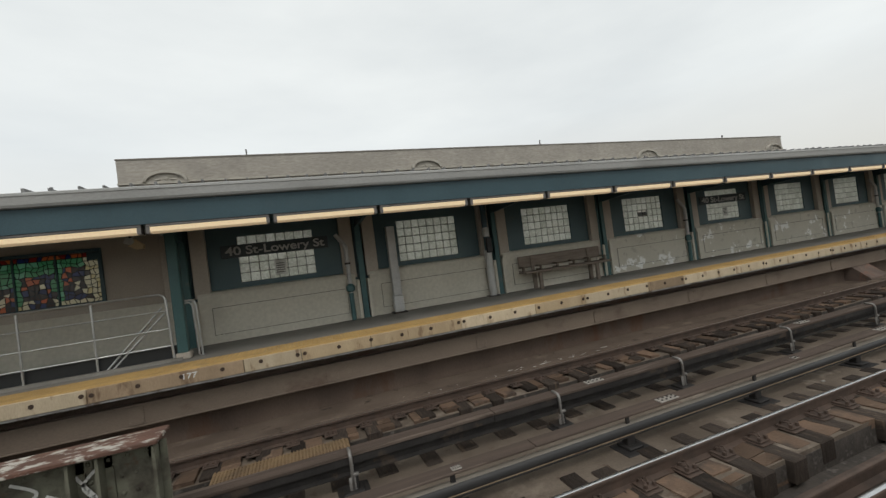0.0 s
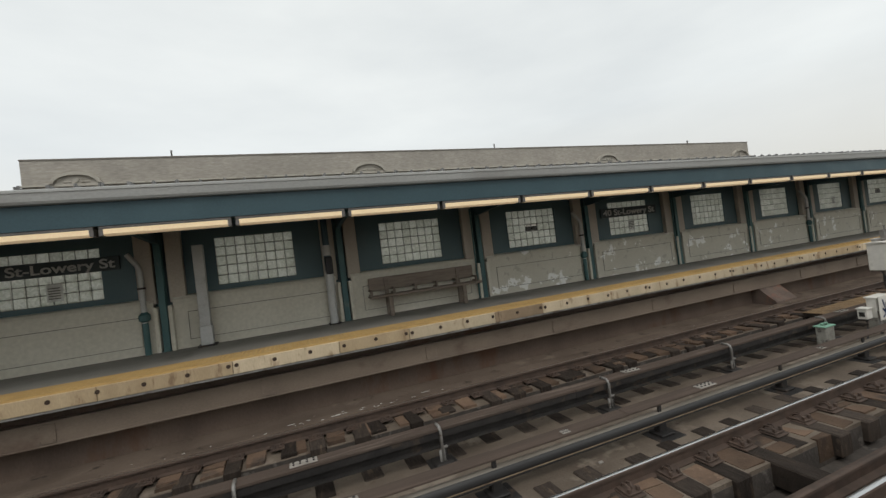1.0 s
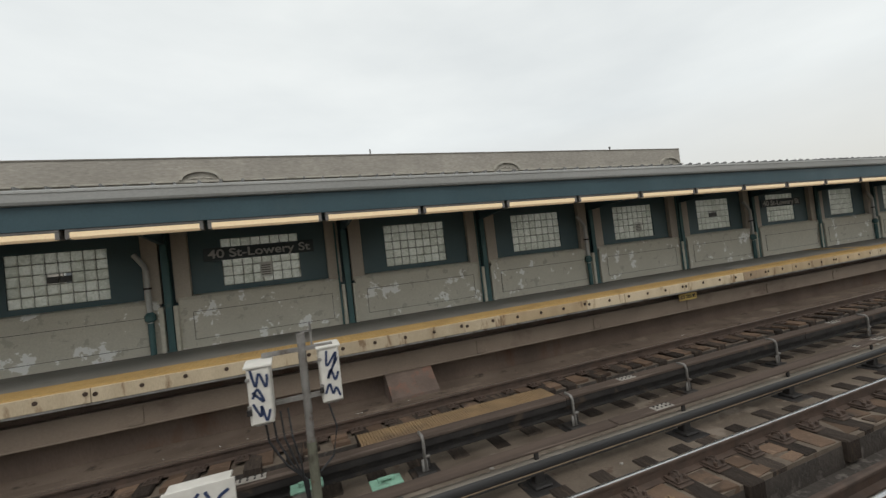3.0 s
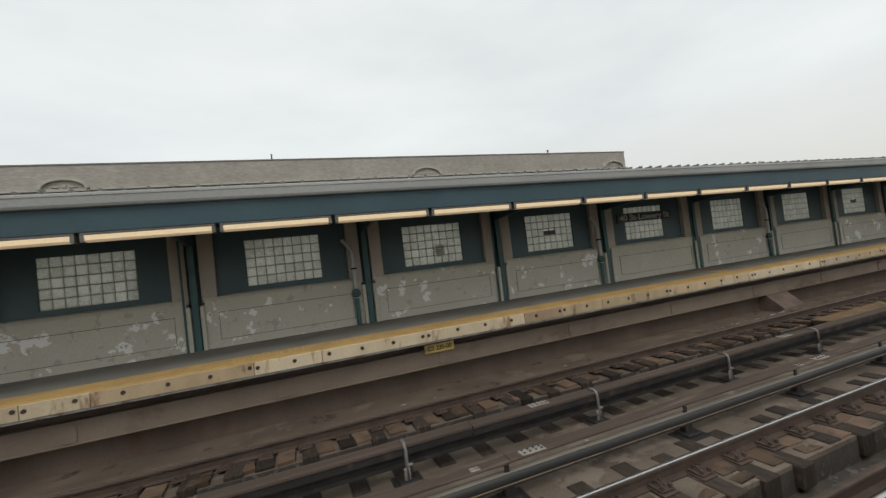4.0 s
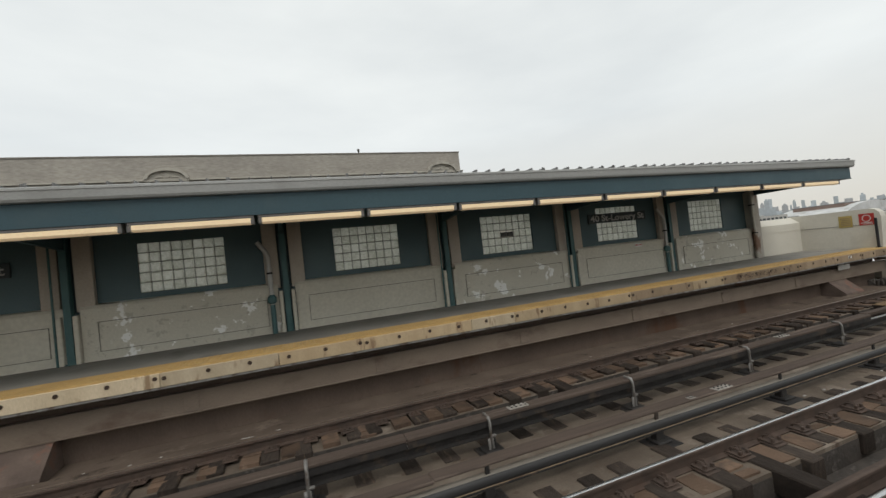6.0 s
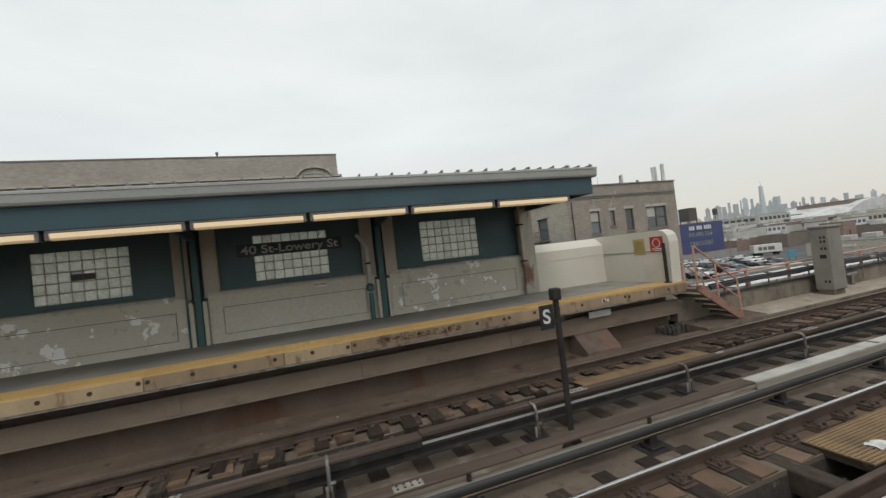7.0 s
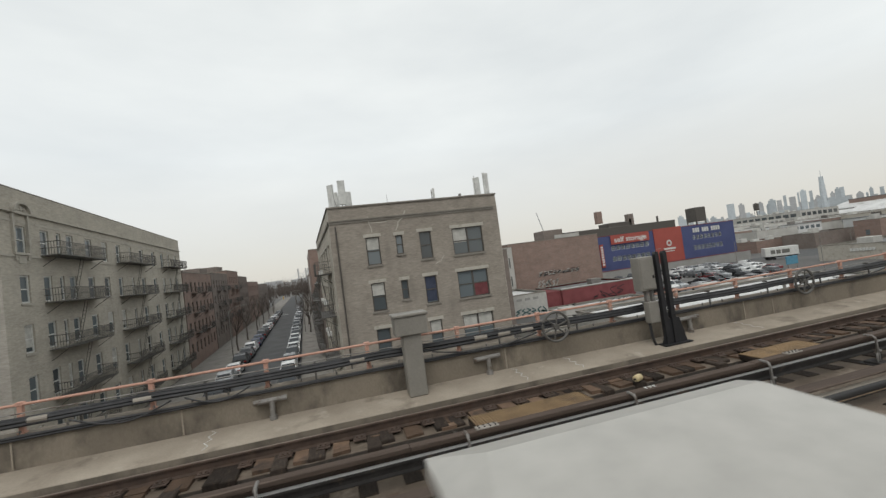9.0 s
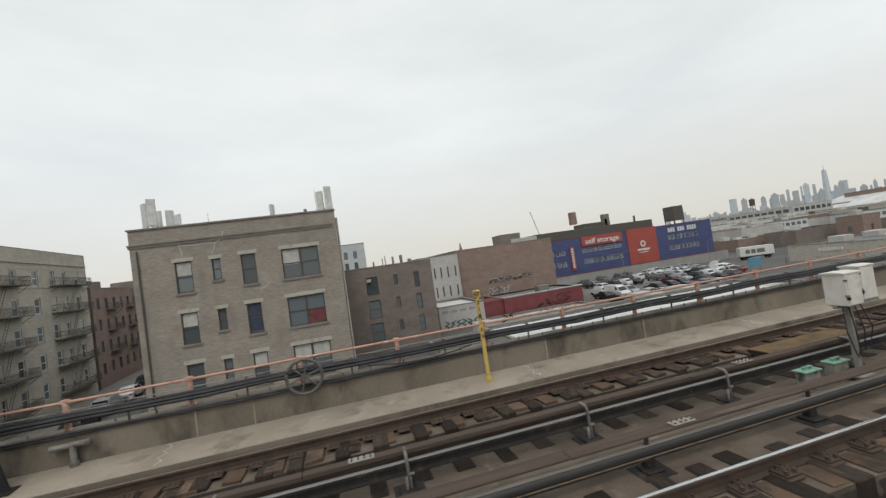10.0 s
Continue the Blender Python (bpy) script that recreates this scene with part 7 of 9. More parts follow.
def fire_escape(parent, m, width, floors, step, depth=1.1):
    """Iron balconies, floor over floor, with rails, floor slats and ladders. m: as for a window, at the lowest balcony floor."""
    bm = B()
    quad_box(bm, 0, -depth, -0.06, width, -0.02, 0.0)
    for z in (0.45, 0.9):
        quad_box(bm, 0, -depth - 0.02, z - 0.02, width, -depth + 0.02, z + 0.02)
        for x in (0, width):
            quad_box(bm, x - 0.02, -depth, z - 0.02, x + 0.02, -0.02, z + 0.02)
    n = int(width / 0.16)
    for i in range(n + 1):
        x = i * width / n
        quad_box(bm, x - 0.011, -depth - 0.011, 0, x + 0.011, -depth + 0.011, 0.9)
    for i in range(1, 7):
        for x in (0, width):
            quad_box(bm, x - 0.011, -depth * i / 7 - 0.011, 0, x + 0.011, -depth * i / 7 + 0.011, 0.9)
    for x in (0.15, width - 0.15):
        tube(bm, [(x, -0.02, -0.75), (x, -depth + 0.1, -0.06)], 0.025, 6)
    me = mesh_of(bm, "balcony", M["iron"])
    bm = B()
    for s in (0, 0.45):
        tube(bm, [(width * 0.42 + s, -0.3, 0.0), (width * 0.52 + s, -0.75, step)], 0.022, 6)
    for i in range(1, 11):
        f = i / 11
        tube(bm, [(width * (0.42 + 0.1 * f), -0.3 - 0.45 * f, step * f), (width * (0.42 + 0.1 * f) + 0.45, -0.3 - 0.45 * f, step * f)], 0.016, 5)
    lad = mesh_of(bm, "ladder", M["iron"])
    for k in range(floors):
        b = new("balcony", me)
        b.parent = parent
        b.matrix_basis = m @ Matrix.Translation((0, 0, k * step))
        b["label"] = "grey iron fire escape balcony"
        if k < floors - 1:
            o = new("ladder", lad)
            o.parent = b


# ---- the tan brick apartment house east of the side street ----
house_a = thing("apartment_house", "long five-storey tan brick apartment house with fire escapes", "apartment building", "apartment buildings")
AX0, AX1, AY0, AZ = -9.1, 52.0, 29.5, 10.45
AL = 37.2
AY1 = AY0 + AL
rows_a = [6.42, 3.30, 0.18, -2.98, -6.15]
fr = []
front_cols = []
for cx in (50.4, 32.3, 10.35, -6.6):
    front_cols.append((cx - 0.5, 1.0))
for cx in (47.0, 43.4, 39.6, 36.1, 28.3, 25.0, 22.0, 18.6, 14.7, 6.4, 3.1, 0.2, -3.2):
    front_cols.append((cx - 0.15, 1.15))
for z in rows_a:
    for x, w in front_cols:
        fr.append((x - AX0, z, x - AX0 + w, z + 1.75))
bm = B()
facade(bm, (AX0, AY0, 0), (1, 0, 0), (0, -1, 0), AX1 - AX0, GZ, AZ, fr)
part("front_wall", bm, "brick_a", house_a)
side_v = [(1.65, 1.0), (4.15, 1.0), (6.1, 0.6), (7.4, 1.0), (10.2, 1.1), (13.1, 1.1), (16.0, 1.0), (19.1, 0.7), (21.9, 1.1), (25.6, 1.1), (28.8, 1.1), (31.5, 0.8), (34.3, 1.1)]
u_side = Vector((SH, 1, 0)).normalized()
n_side = Vector((1, -SH, 0)).normalized()
sr = [(v, z, v + w, z + 1.75) for z in rows_a for v, w in side_v]
bm = B()
facade(bm, (AX1, AY0, 0), u_side, n_side, AL, GZ, AZ, sr)
part("side_wall", bm, "brick_a_side", house_a)
bm = B()
facade(bm, (AX0, AY1, 0), (0, -1, 0), (-1, 0, 0), AY1 - AY0, GZ, AZ, [])
facade(bm, (AX1 + SH * AL, AY1, 0), (-1, 0, 0), (0, 1, 0), AX1 - AX0 + SH * AL, GZ, AZ, [])
part("rear_wall", bm, "brick_a", house_a)
bm = B()
prism(bm, [(AX0 + 0.1, AY0 + 0.1), (AX1 - 0.1, AY0 + 0.1), (AX1 - 0.1 + SH * AL, AY1 - 0.1), (AX0 + 0.1, AY1 - 0.1)], "z", 9.5, 9.65)
part("roof", bm, "tar_roof", house_a)
bm = B()
quad_box(bm, AX0 - 0.03, AY0 - 0.035, AZ, AX1 + 0.035, AY0 + 0.35, AZ + 0.08)
sheared_strip(bm, AX1 - 0.35, AX1 + 0.035, AY0 + 0.35, AY1, AZ, AZ + 0.08)
part("coping", bm, "coping", house_a, "grey stone coping along the roofline")
for z0, z1, d in ((8.93, 9.03, 0.16), (8.36, 8.52, 0.03), (6.18, 6.32, 0.06)):
    bm = B()
    L = Vector((AX1 + SH * AL, AY1))
    outer = [(AX0, AY0 - d), (AX1 + d, AY0 - d), (L.x + d, AY1), (L.x + 0.002, AY1), (AX1 + 0.002, AY0 - 0.002), (AX0, AY0 - 0.002)]
    prism(bm, outer, "z", z0, z1)
    part("cornice", bm, "stone", house_a, "limestone cornice band")


def pediment(parent, m):
    """A limestone window surround under a round arched pediment."""
    bm = B()
    arc = [(1.2 * math.cos(a), 0.66 * math.sin(a)) for a in [math.pi * i / 12 for i in range(13)]]
    inn = [(1.02 * math.cos(a), 0.5 * math.sin(a)) for a in [math.pi * i / 12 for i in range(13)]]
    for (a, b), (c, d), (e, f), (g, h) in zip(arc, arc[1:], inn, inn[1:]):
        v = [bm.verts.new(p) for p in ((a, -0.3, b), (c, -0.3, d), (g, -0.3, h), (e, -0.3, f), (a, 0, b), (c, 0, d), (g, 0, h), (e, 0, f))]
        for q in ((0, 1, 2, 3), (0, 4, 5, 1), (3, 2, 6, 7)):
            bm.faces.new([v[i] for i in q])
    prism(bm, inn, "y", -0.12, -0.02)
    tube(bm, [(0, -0.18, 0.2), (0, -0.1, 0.2)], [0.12, 0.14], 10)
    for s in (-1, 1):
        tube(bm, [(s * 0.25, -0.14, 0.12), (s * 0.6, -0.14, 0.1)], [0.07, 0.03], 6)
    quad_box(bm, -1.2, -0.2, -0.14, 1.2, 0, 0.0)
    for s in (-1, 1):
        quad_box(bm, s * 1.02 - 0.13, -0.14, -2.55, s * 1.02 + 0.13, 0, -0.14)
    quad_box(bm, -1.15, -0.16, -2.72, 1.15, 0, -2.58)
    quad_box(bm, -0.5, -0.06, -3.25, 0.5, 0, -2.85)
    for s in (-1, 1):
        quad_box(bm, s * 0.85 - 0.14, -0.1, -3.05, s * 0.85 + 0.14, 0, -2.75)
    ob = part("pediment", bm, "stone", parent, "limestone arched window surround")
    ob.matrix_basis = m


for cx in (50.4, 32.3, 10.35, -6.6):
    pediment(house_a, wall_matrix((cx, AY0), (1, 0, 0), 9.03))
pm = wall_matrix((AX1 + SH * 2.05, AY0 + 2.05), u_side, 9.03)
pediment(house_a, pm @ Matrix.Diagonal((0.72, 1, 1, 1)))
rnd = random.Random(77)
for z in rows_a:
    for x, w in front_cols:
        if z > 0 or x > 30:
            add_window(house_a, wall_matrix((x, AY0), (1, 0, 0), z), w, 1.75, lintel=None, sill="stone", panes=2 if w > 1.5 else 1, blind=(rnd.choice((None, "blind")), "blind") if w > 1.5 else rnd.choice((None, "blind")), blind_part=rnd.choice((0.3, 0.5)))
    for v, w in side_v:
        add_window(house_a, wall_matrix((AX1 + u_side.x * v, AY0 + u_side.y * v), u_side, z), w, 1.75, lintel=None, sill="stone", blind=rnd.choice((None, "blind", None)), blind_part=rnd.choice((0.3, 0.5, 0.8)))
for v0, v1 in ((4.0, 10.9), (15.8, 23.2), (28.6, 36.0)):
    fire_escape(house_a, wall_matrix((AX1 + u_side.x * v0, AY0 + u_side.y * v0), u_side, -6.3), v1 - v0, 5, 3.18)
bm = B()
tube(bm, [(44.4, 30.6, 9.6), (44.4, 30.6, 10.95)], 0.05, 8)
tube(bm, [(44.4, 30.6, 10.95), (44.4, 30.6, 11.1)], 0.09, 8)
part("vent_pipe", bm, "iron", house_a)
for x in (-2.0, 21.5):
    part("vent_pipe", tube(B(), [(x, 30.6, 9.6), (x, 30.6, 11.2)], 0.05, 8), "iron", house_a)
part("roof_hatch", boxes((18.9, 36.8, 9.6, 21.9, 40, 12.2)), "coping", house_a)

# ---- the grey-brown brick house west of the side street ----
house_b = thing("apartment_house", "four-storey grey-brown brick house with antennas on its roof", "apartment building", "apartment buildings")
BX0, BX1, BY0, BY1, BZ = 70.5, 82.84, 29.06, 55.4, 7.08
zr = [2.90, -0.31, -3.5, -6.7]
cols_b = [(72.82, 0.95, 1), (74.92, 0.5, 1), (76.63, 0.88, 1), (79.1, 2.35, 2)]
ob_ = []
for z in zr:
    for x, w, p in cols_b:
        h = 1.95 if w > 0.6 else 1.35
        ob_.append((x - BX0, z + (0.55 if w < 0.6 else 0.0), x - BX0 + w, z + (0.55 if w < 0.6 else 0.0) + h))
bm = B()
facade(bm, (BX0, BY0, 0), (1, 0, 0), (0, -1, 0), BX1 - BX0, GZ, BZ, ob_)
part("front_wall", bm, "brick_b", house_b)
n_side_b = Vector((-1, SH, 0)).normalized()
u_rev = Vector((-SH, -1, 0)).normalized()
LB = BY1 - BY0
side_b = [(2.73, 1.45), (5.96, 2.3), (9.52, 2.3), (13.4, 2.5), (16.95, 2.6), (21.38, 1.5)]
ops_b = [(LB - v - w, z, LB - v, z + 1.95) for z in zr for v, w in side_b]
bm = B()
facade(bm, (BX0 + SH * LB, BY1, 0), u_rev, n_side_b, LB * 1.0026, GZ, BZ, ops_b)
part("side_wall", bm, "brick_a_side", house_b)
bm = B()
facade(bm, (BX1, BY0, 0), (0, 1, 0), (1, 0, 0), LB, GZ, BZ, [])
facade(bm, (BX1, BY1, 0), (-1, 0, 0), (0, 1, 0), BX1 - BX0 - SH * LB, GZ, BZ, [])
part("rear_wall", bm, "brick_b", house_b)
part("roof", prism(B(), [(BX0 + 0.02, BY0 + 0.02), (BX1 - 0.02, BY0 + 0.02), (BX1 - 0.02, BY1 - 0.02), (BX0 + SH * LB + 0.02, BY1 - 0.02)], "z", 6.35, 6.5), "tar_roof", house_b)
bm = B()
quad_box(bm, BX0 - 0.08, BY0 - 0.08, BZ, BX1 + 0.05, BY0 + 0.35, BZ + 0.10)
sheared_strip(bm, BX0 - 0.08, BX0 + 0.35, BY0 + 0.35, BY1, BZ, BZ + 0.10)
part("coping", bm, "coping", house_b)
bm = B()
quad_box(bm, BX0 - 0.05, BY0 - 0.06, 5.98, BX1 - 0.3, BY0 - 0.002, 6.14)
quad_box(bm, BX0 - 0.1, BY0 - 0.12, 6.14, BX1 - 0.25, BY0 - 0.002, 6.22)
sheared_strip(bm, BX0 - 0.1, BX0 - 0.002, BY0 - 0.002, BY1, 5.98, 6.20)
part("cornice", bm, "coping", house_b)
blinds = {(0, 0): "blind", (0, 1): "blind", (3, 1): (None, "red_curtain"), (2, 1): "blue_blind", (3, 2): ("blind", "blind"), (2, 2): "blind", (3, 0): ("blind", None), (1, 0): None}
for j, z in enumerate(zr):
    for i, (x, w, p) in enumerate(cols_b):
        small = w < 0.6
        add_window(house_b, wall_matrix((x, BY0), (1, 0, 0), z + (0.55 if small else 0)), w, 1.35 if small else 1.95, "dark_frame", blinds.get((i, j)), "stone", "coping", p, 0.93 if blinds.get((i, j)) == "blue_blind" else 0.45)
    for v, w in side_b:
        wm = wall_matrix((BX0 + SH * (v + w) , BY0 + v + w), u_rev, z)
        add_window(house_b, wm, w, 1.95, "dark_frame", "blind" if int(v * 7 + j * 3) % 3 == 0 else None, "stone", "coping", 2 if w > 1.6 else 1, 0.35 + 0.1 * ((j + int(v)) % 3))
        if (int(v), j) in ((16, 0), (21, 0), (21, 1), (13, 1), (16, 1), (13, 2), (16, 2)):
            ac = thing("air_conditioner", "white air conditioner sitting in an apartment window", "air conditioner", "window air conditioners")
            ac.matrix_basis = wm @ Matrix.Translation((0.12 if j else w - 0.72, 0, 0.02))
            part("case", boxes((0, -0.34, 0, 0.6, 0.08, 0.42), c=0.015), "white_frame", ac)
            part("grille", boxes(*[(0.05, -0.348, 0.06 + 0.06 * q, 0.55, -0.338, 0.09 + 0.06 * q) for q in range(5)]), "grey_wall", ac, "grey louvred grille")
fire_escape(house_b, wall_matrix((BX0 + SH * 8.8, BY0 + 8.8), u_rev, -3.65), 6.0, 3, 3.2)
bm = B()
tube(bm, [(BX1 + 0.08, BY0 + 0.3, 6.6), (BX1 + 0.08, BY0 + 0.3, GZ)], 0.07, 8)
part("downpipe", bm, "stone", house_b, "pale corner downpipe")
part("downpipe", tube(B(), [(BX0 + 0.4, BY0 - 0.09, 5.8), (BX0 + 0.4, BY0 - 0.09, GZ)], 0.05, 8), "dark_frame", house_b)

for way, rr in (([(73.15, 6.3), (73.22, 5.75), (73.3, 5.5), (73.32, 5.16)], 0.035), ([(75.85, 6.5), (75.6, 6.0), (75.25, 5.75), (75.2, 5.45), (75.0, 5.15)], 0.05), ([(73.3, 5.85), (74.0, 5.8), (74.7, 5.88), (75.3, 5.78)], 0.03), ([(78.3, 3.0), (78.0, 2.6), (77.6, 2.45)], 0.03)):
    part("patched_crack", tube(B(), [(px, BY0 + 0.012, pz) for px, pz in way], rr, 6), "stone", house_b, "pale mortar smeared over a crack")


def antenna(x, y, h, lean, tilt, group="rooftop antennas"):
    a = thing("panel_antenna", "pale grey panel antenna on a rooftop pole", "antenna", group, at=(x, y, 6.5), turn=lean)
    part("mast", tube(B(), [(0, 0, 0), (0, 0, h)], 0.035, 8), "galv", a)
    part("mast_brace", tube(B(), [(0.45, 0.2, 0), (0, 0, h * 0.75)], 0.022, 6), "galv", a)
    p = part("panel", boxes((-0.25, -0.24, h - 1.7, 0.25, -0.07, h + 0.05), c=0.03), "white_frame", a)
    part("clamp", boxes((-0.05, -0.08, h - 1.3, 0.05, 0.04, h - 1.24), (-0.05, -0.08, h - 0.3, 0.05, 0.04, h - 0.24)), "galv", a)


for x, y, h, turn in ((71.6, 30.0, 2.62, 15), (70.98, 30.9, 2.55, -40), (71.2, 32.3, 2.25, -20), (71.3, 34.0, 2.3, -15), (71.4, 35.5, 2.5, -30), (72.05, 31.6, 2.1, 20), (82.5, 30.0, 2.4, 25), (82.05, 30.5, 2.2, -25), (78.5, 31.2, 1.75, 75)):
    antenna(x, y, h, turn, 0)
for x, h in ((71.8, 2.55), (74.8, 1.4), (81.7, 2.35)):
    rod = thing("whip_antenna", "thin rooftop whip antenna", "antenna", "rooftop antennas", at=(x, 30.0, 6.5))
    part("rod", tube(B(), [(0, 0, 0), (0, 0, h)], [0.02, 0.012], 6), "galv", rod)
    part("rod_base", boxes((-0.1, -0.1, 0, 0.1, 0.1, 0.05)), "galv", rod)
hatch = thing("roof_vent", "low dark metal roof vent", "roof vent", at=(76.8, 30.6, 6.5))
part("hood", tube(B(), [(0, 0, 0), (0, 0, 0.75), (0, 0, 0.78), (0, 0, 0.9)], [0.2, 0.2, 0.4, 0.25], 12), "dark_frame", hatch)
hatch = thing("roof_vent", "pale metal roof vents in a cluster", "roof vent", at=(80.5, 31.4, 6.5))
for dx, hh in ((0, 1.0), (0.35, 1.25), (-0.3, 0.8)):
    part("vent_pipe", tube(B(), [(dx, 0, 0), (dx, 0, hh)], 0.12, 8), "galv", hatch)


# ---- plainer buildings further off ----
def block(name, label, category, x0, y0, x1, y1, z1, wall, roof="tar_roof", wins=None, parapet_h=0.5, group="", skew=0.0, z0=None, frame="dark_frame", sides=("south",), skip=None, custom=()):
    """A flat-roofed building with recessed windows on the sides that are seen. wins: (width, height, spacing, storey, top offset)."""
    z0 = sheet_z((x0 + x1) / 2, (y0 + y1) / 2) - 0.3 if z0 is None else z0
    h = thing(name, label, category, group, at=(x0, y0, z0))
    lx, ly, lz = x1 - x0, y1 - y0, z1 - z0
    k = skew
    corners = [(0, 0), (lx, 0), (lx + k * ly, ly), (k * ly, ly)]
    faces = {"south": (0, 1), "east": (1, 2), "rear": (2, 3), "west": (3, 0)}
    for side, (i, j) in faces.items():
        a, b = Vector((*corners[i], 0)), Vector((*corners[j], 0))
        L = (b - a).length
        u = (b - a) / L
        n = u.cross(Vector((0, 0, 1)))
        ops = []
        if wins and side in sides:
            w, hh, gap, storey, off = wins
            nx = max(1, int((L - 0.8) / gap))
            m0 = (L - nx * gap) / 2 + (gap - w) / 2
            z = lz - parapet_h - off - hh
            while z > 1.0:
                for q in range(nx):
                    uu = m0 + q * gap
                    if not (skip and skip(side, uu, z)):
                        ops.append((uu, z, uu + w, z + hh))
                z -= storey
        if side == "south":
            ops += [(wx_ - x0, wz_ - hh_ - z0, wx_ - x0 + ww_, wz_ - z0) for wx_, wz_, ww_, hh_ in custom]
        bm = B()
        facade(bm, (a.x, a.y, 0), u, n, L, 0.0, lz, ops)
        part("wall", bm, wall if isinstance(wall, str) else wall[side], h)
        if ops and not custom and (x0 > 200 or y0 > 84):
            fb, pb = B(), B()
            for q in ops:
                p0, p1 = a + u * q[0] - n * 0.14, a + u * q[2] - n * 0.14
                v = [pb.verts.new((*c.xy, z)) for c, z in ((p0, q[1]), (p1, q[1]), (p1, q[3]), (p0, q[3]))]
                pb.faces.new(v)
                mz = (q[1] + q[3]) / 2
                for z in (mz - 0.05, q[1] + 0.05):
                    c0, c1 = p0 + n * 0.06, p1 + n * 0.06
                    w4 = [fb.verts.new((*c.xy, zz)) for c, zz in ((c0, z - 0.05), (c1, z - 0.05), (c1, z + 0.08), (c0, z + 0.08))]
                    fb.faces.new(w4)
            tagged(part("far_glazing", pb, "pane", h), kind="stuff")
            tagged(part("far_sash", fb, frame, h), kind="stuff")
            ops = []
        for q in ops:
            fr, pn = sash(q[2] - q[0], q[3] - q[1], frame)
            win = new("window", fr)
            win.parent = h
            win.matrix_basis = wall_matrix(a + u * q[0], u, q[1])
            g = new("pane", pn)
            g.parent = win
    bm = B()
    prism(bm, [(x + (0.05 if x < lx / 2 else -0.05), y + (0.05 if y < ly / 2 else -0.05)) for x, y in corners], "z", lz - parapet_h - 0.15, lz - parapet_h)
    part("roof", bm, roof, h)
    bm = B()
    for i in range(4):
        a, b = corners[i], corners[(i + 1) % 4]
        c1, c2 = [(c[0] + (0.3 if c[0] < lx / 2 + k * ly / 2 else -0.3), c[1] + (0.3 if c[1] < ly / 2 else -0.3)) for c in (a, b)]
        o1, o2 = [(c[0] - (0.06 if c[0] < lx / 2 + k * ly / 2 else -0.06), c[1] - (0.06 if c[1] < ly / 2 else -0.06)) for c in (a, b)]
        lo = [bm.verts.new((*p, lz)) for p in (o1, o2, c2, c1)]
        hi = [bm.verts.new((*p, lz + 0.12)) for p in (o1, o2, c2, c1)]
        bm.faces.new(hi)
        for q in range(4):
            bm.faces.new((lo[q], lo[(q + 1) % 4], hi[(q + 1) % 4], hi[q]))
    part("coping", bm, "coping", h)
    return h


APT = (0.95, 1.6, 2.6, 3.1, 0.9)
# row along the side street, beyond the tan house
y = 68.0
for k, (ln, top, wall) in enumerate(((19, 6.0, "brick_red"), (17, 6.3, "brick_dark"), (16, 7.2, "brick_red"), (17, 6.0, "brick_dark"), (30, 4.5, "brick_red"), (40, 3.5, "brick_dark"))):
    x1 = sx(51.8, y)
    bl = block("row_house", "red-brown brick apartment house along the side street", "apartment building", x1 - 16, y, x1, y + ln, top, wall, wins=APT, group="houses along the side street", skew=SH, sides=("south", "east"), z0=GZ - 0.2)
    if k < 3:
        for zz in (2.9, -0.2, -3.3):
            for v in (4.0, 11.0):
                fm = wall_matrix((16 + SH * v, v), u_side, zz - (GZ - 0.2) - 0.1)
                fire_escape(bl, fm, 3.4, 1, 3.1, 0.95)
    part("stair_bulkhead", boxes((9, 4, top - GZ - 0.4, 13, 9, top - GZ + 1.6)), "brick_dark", bl)
    y += ln + 0.6
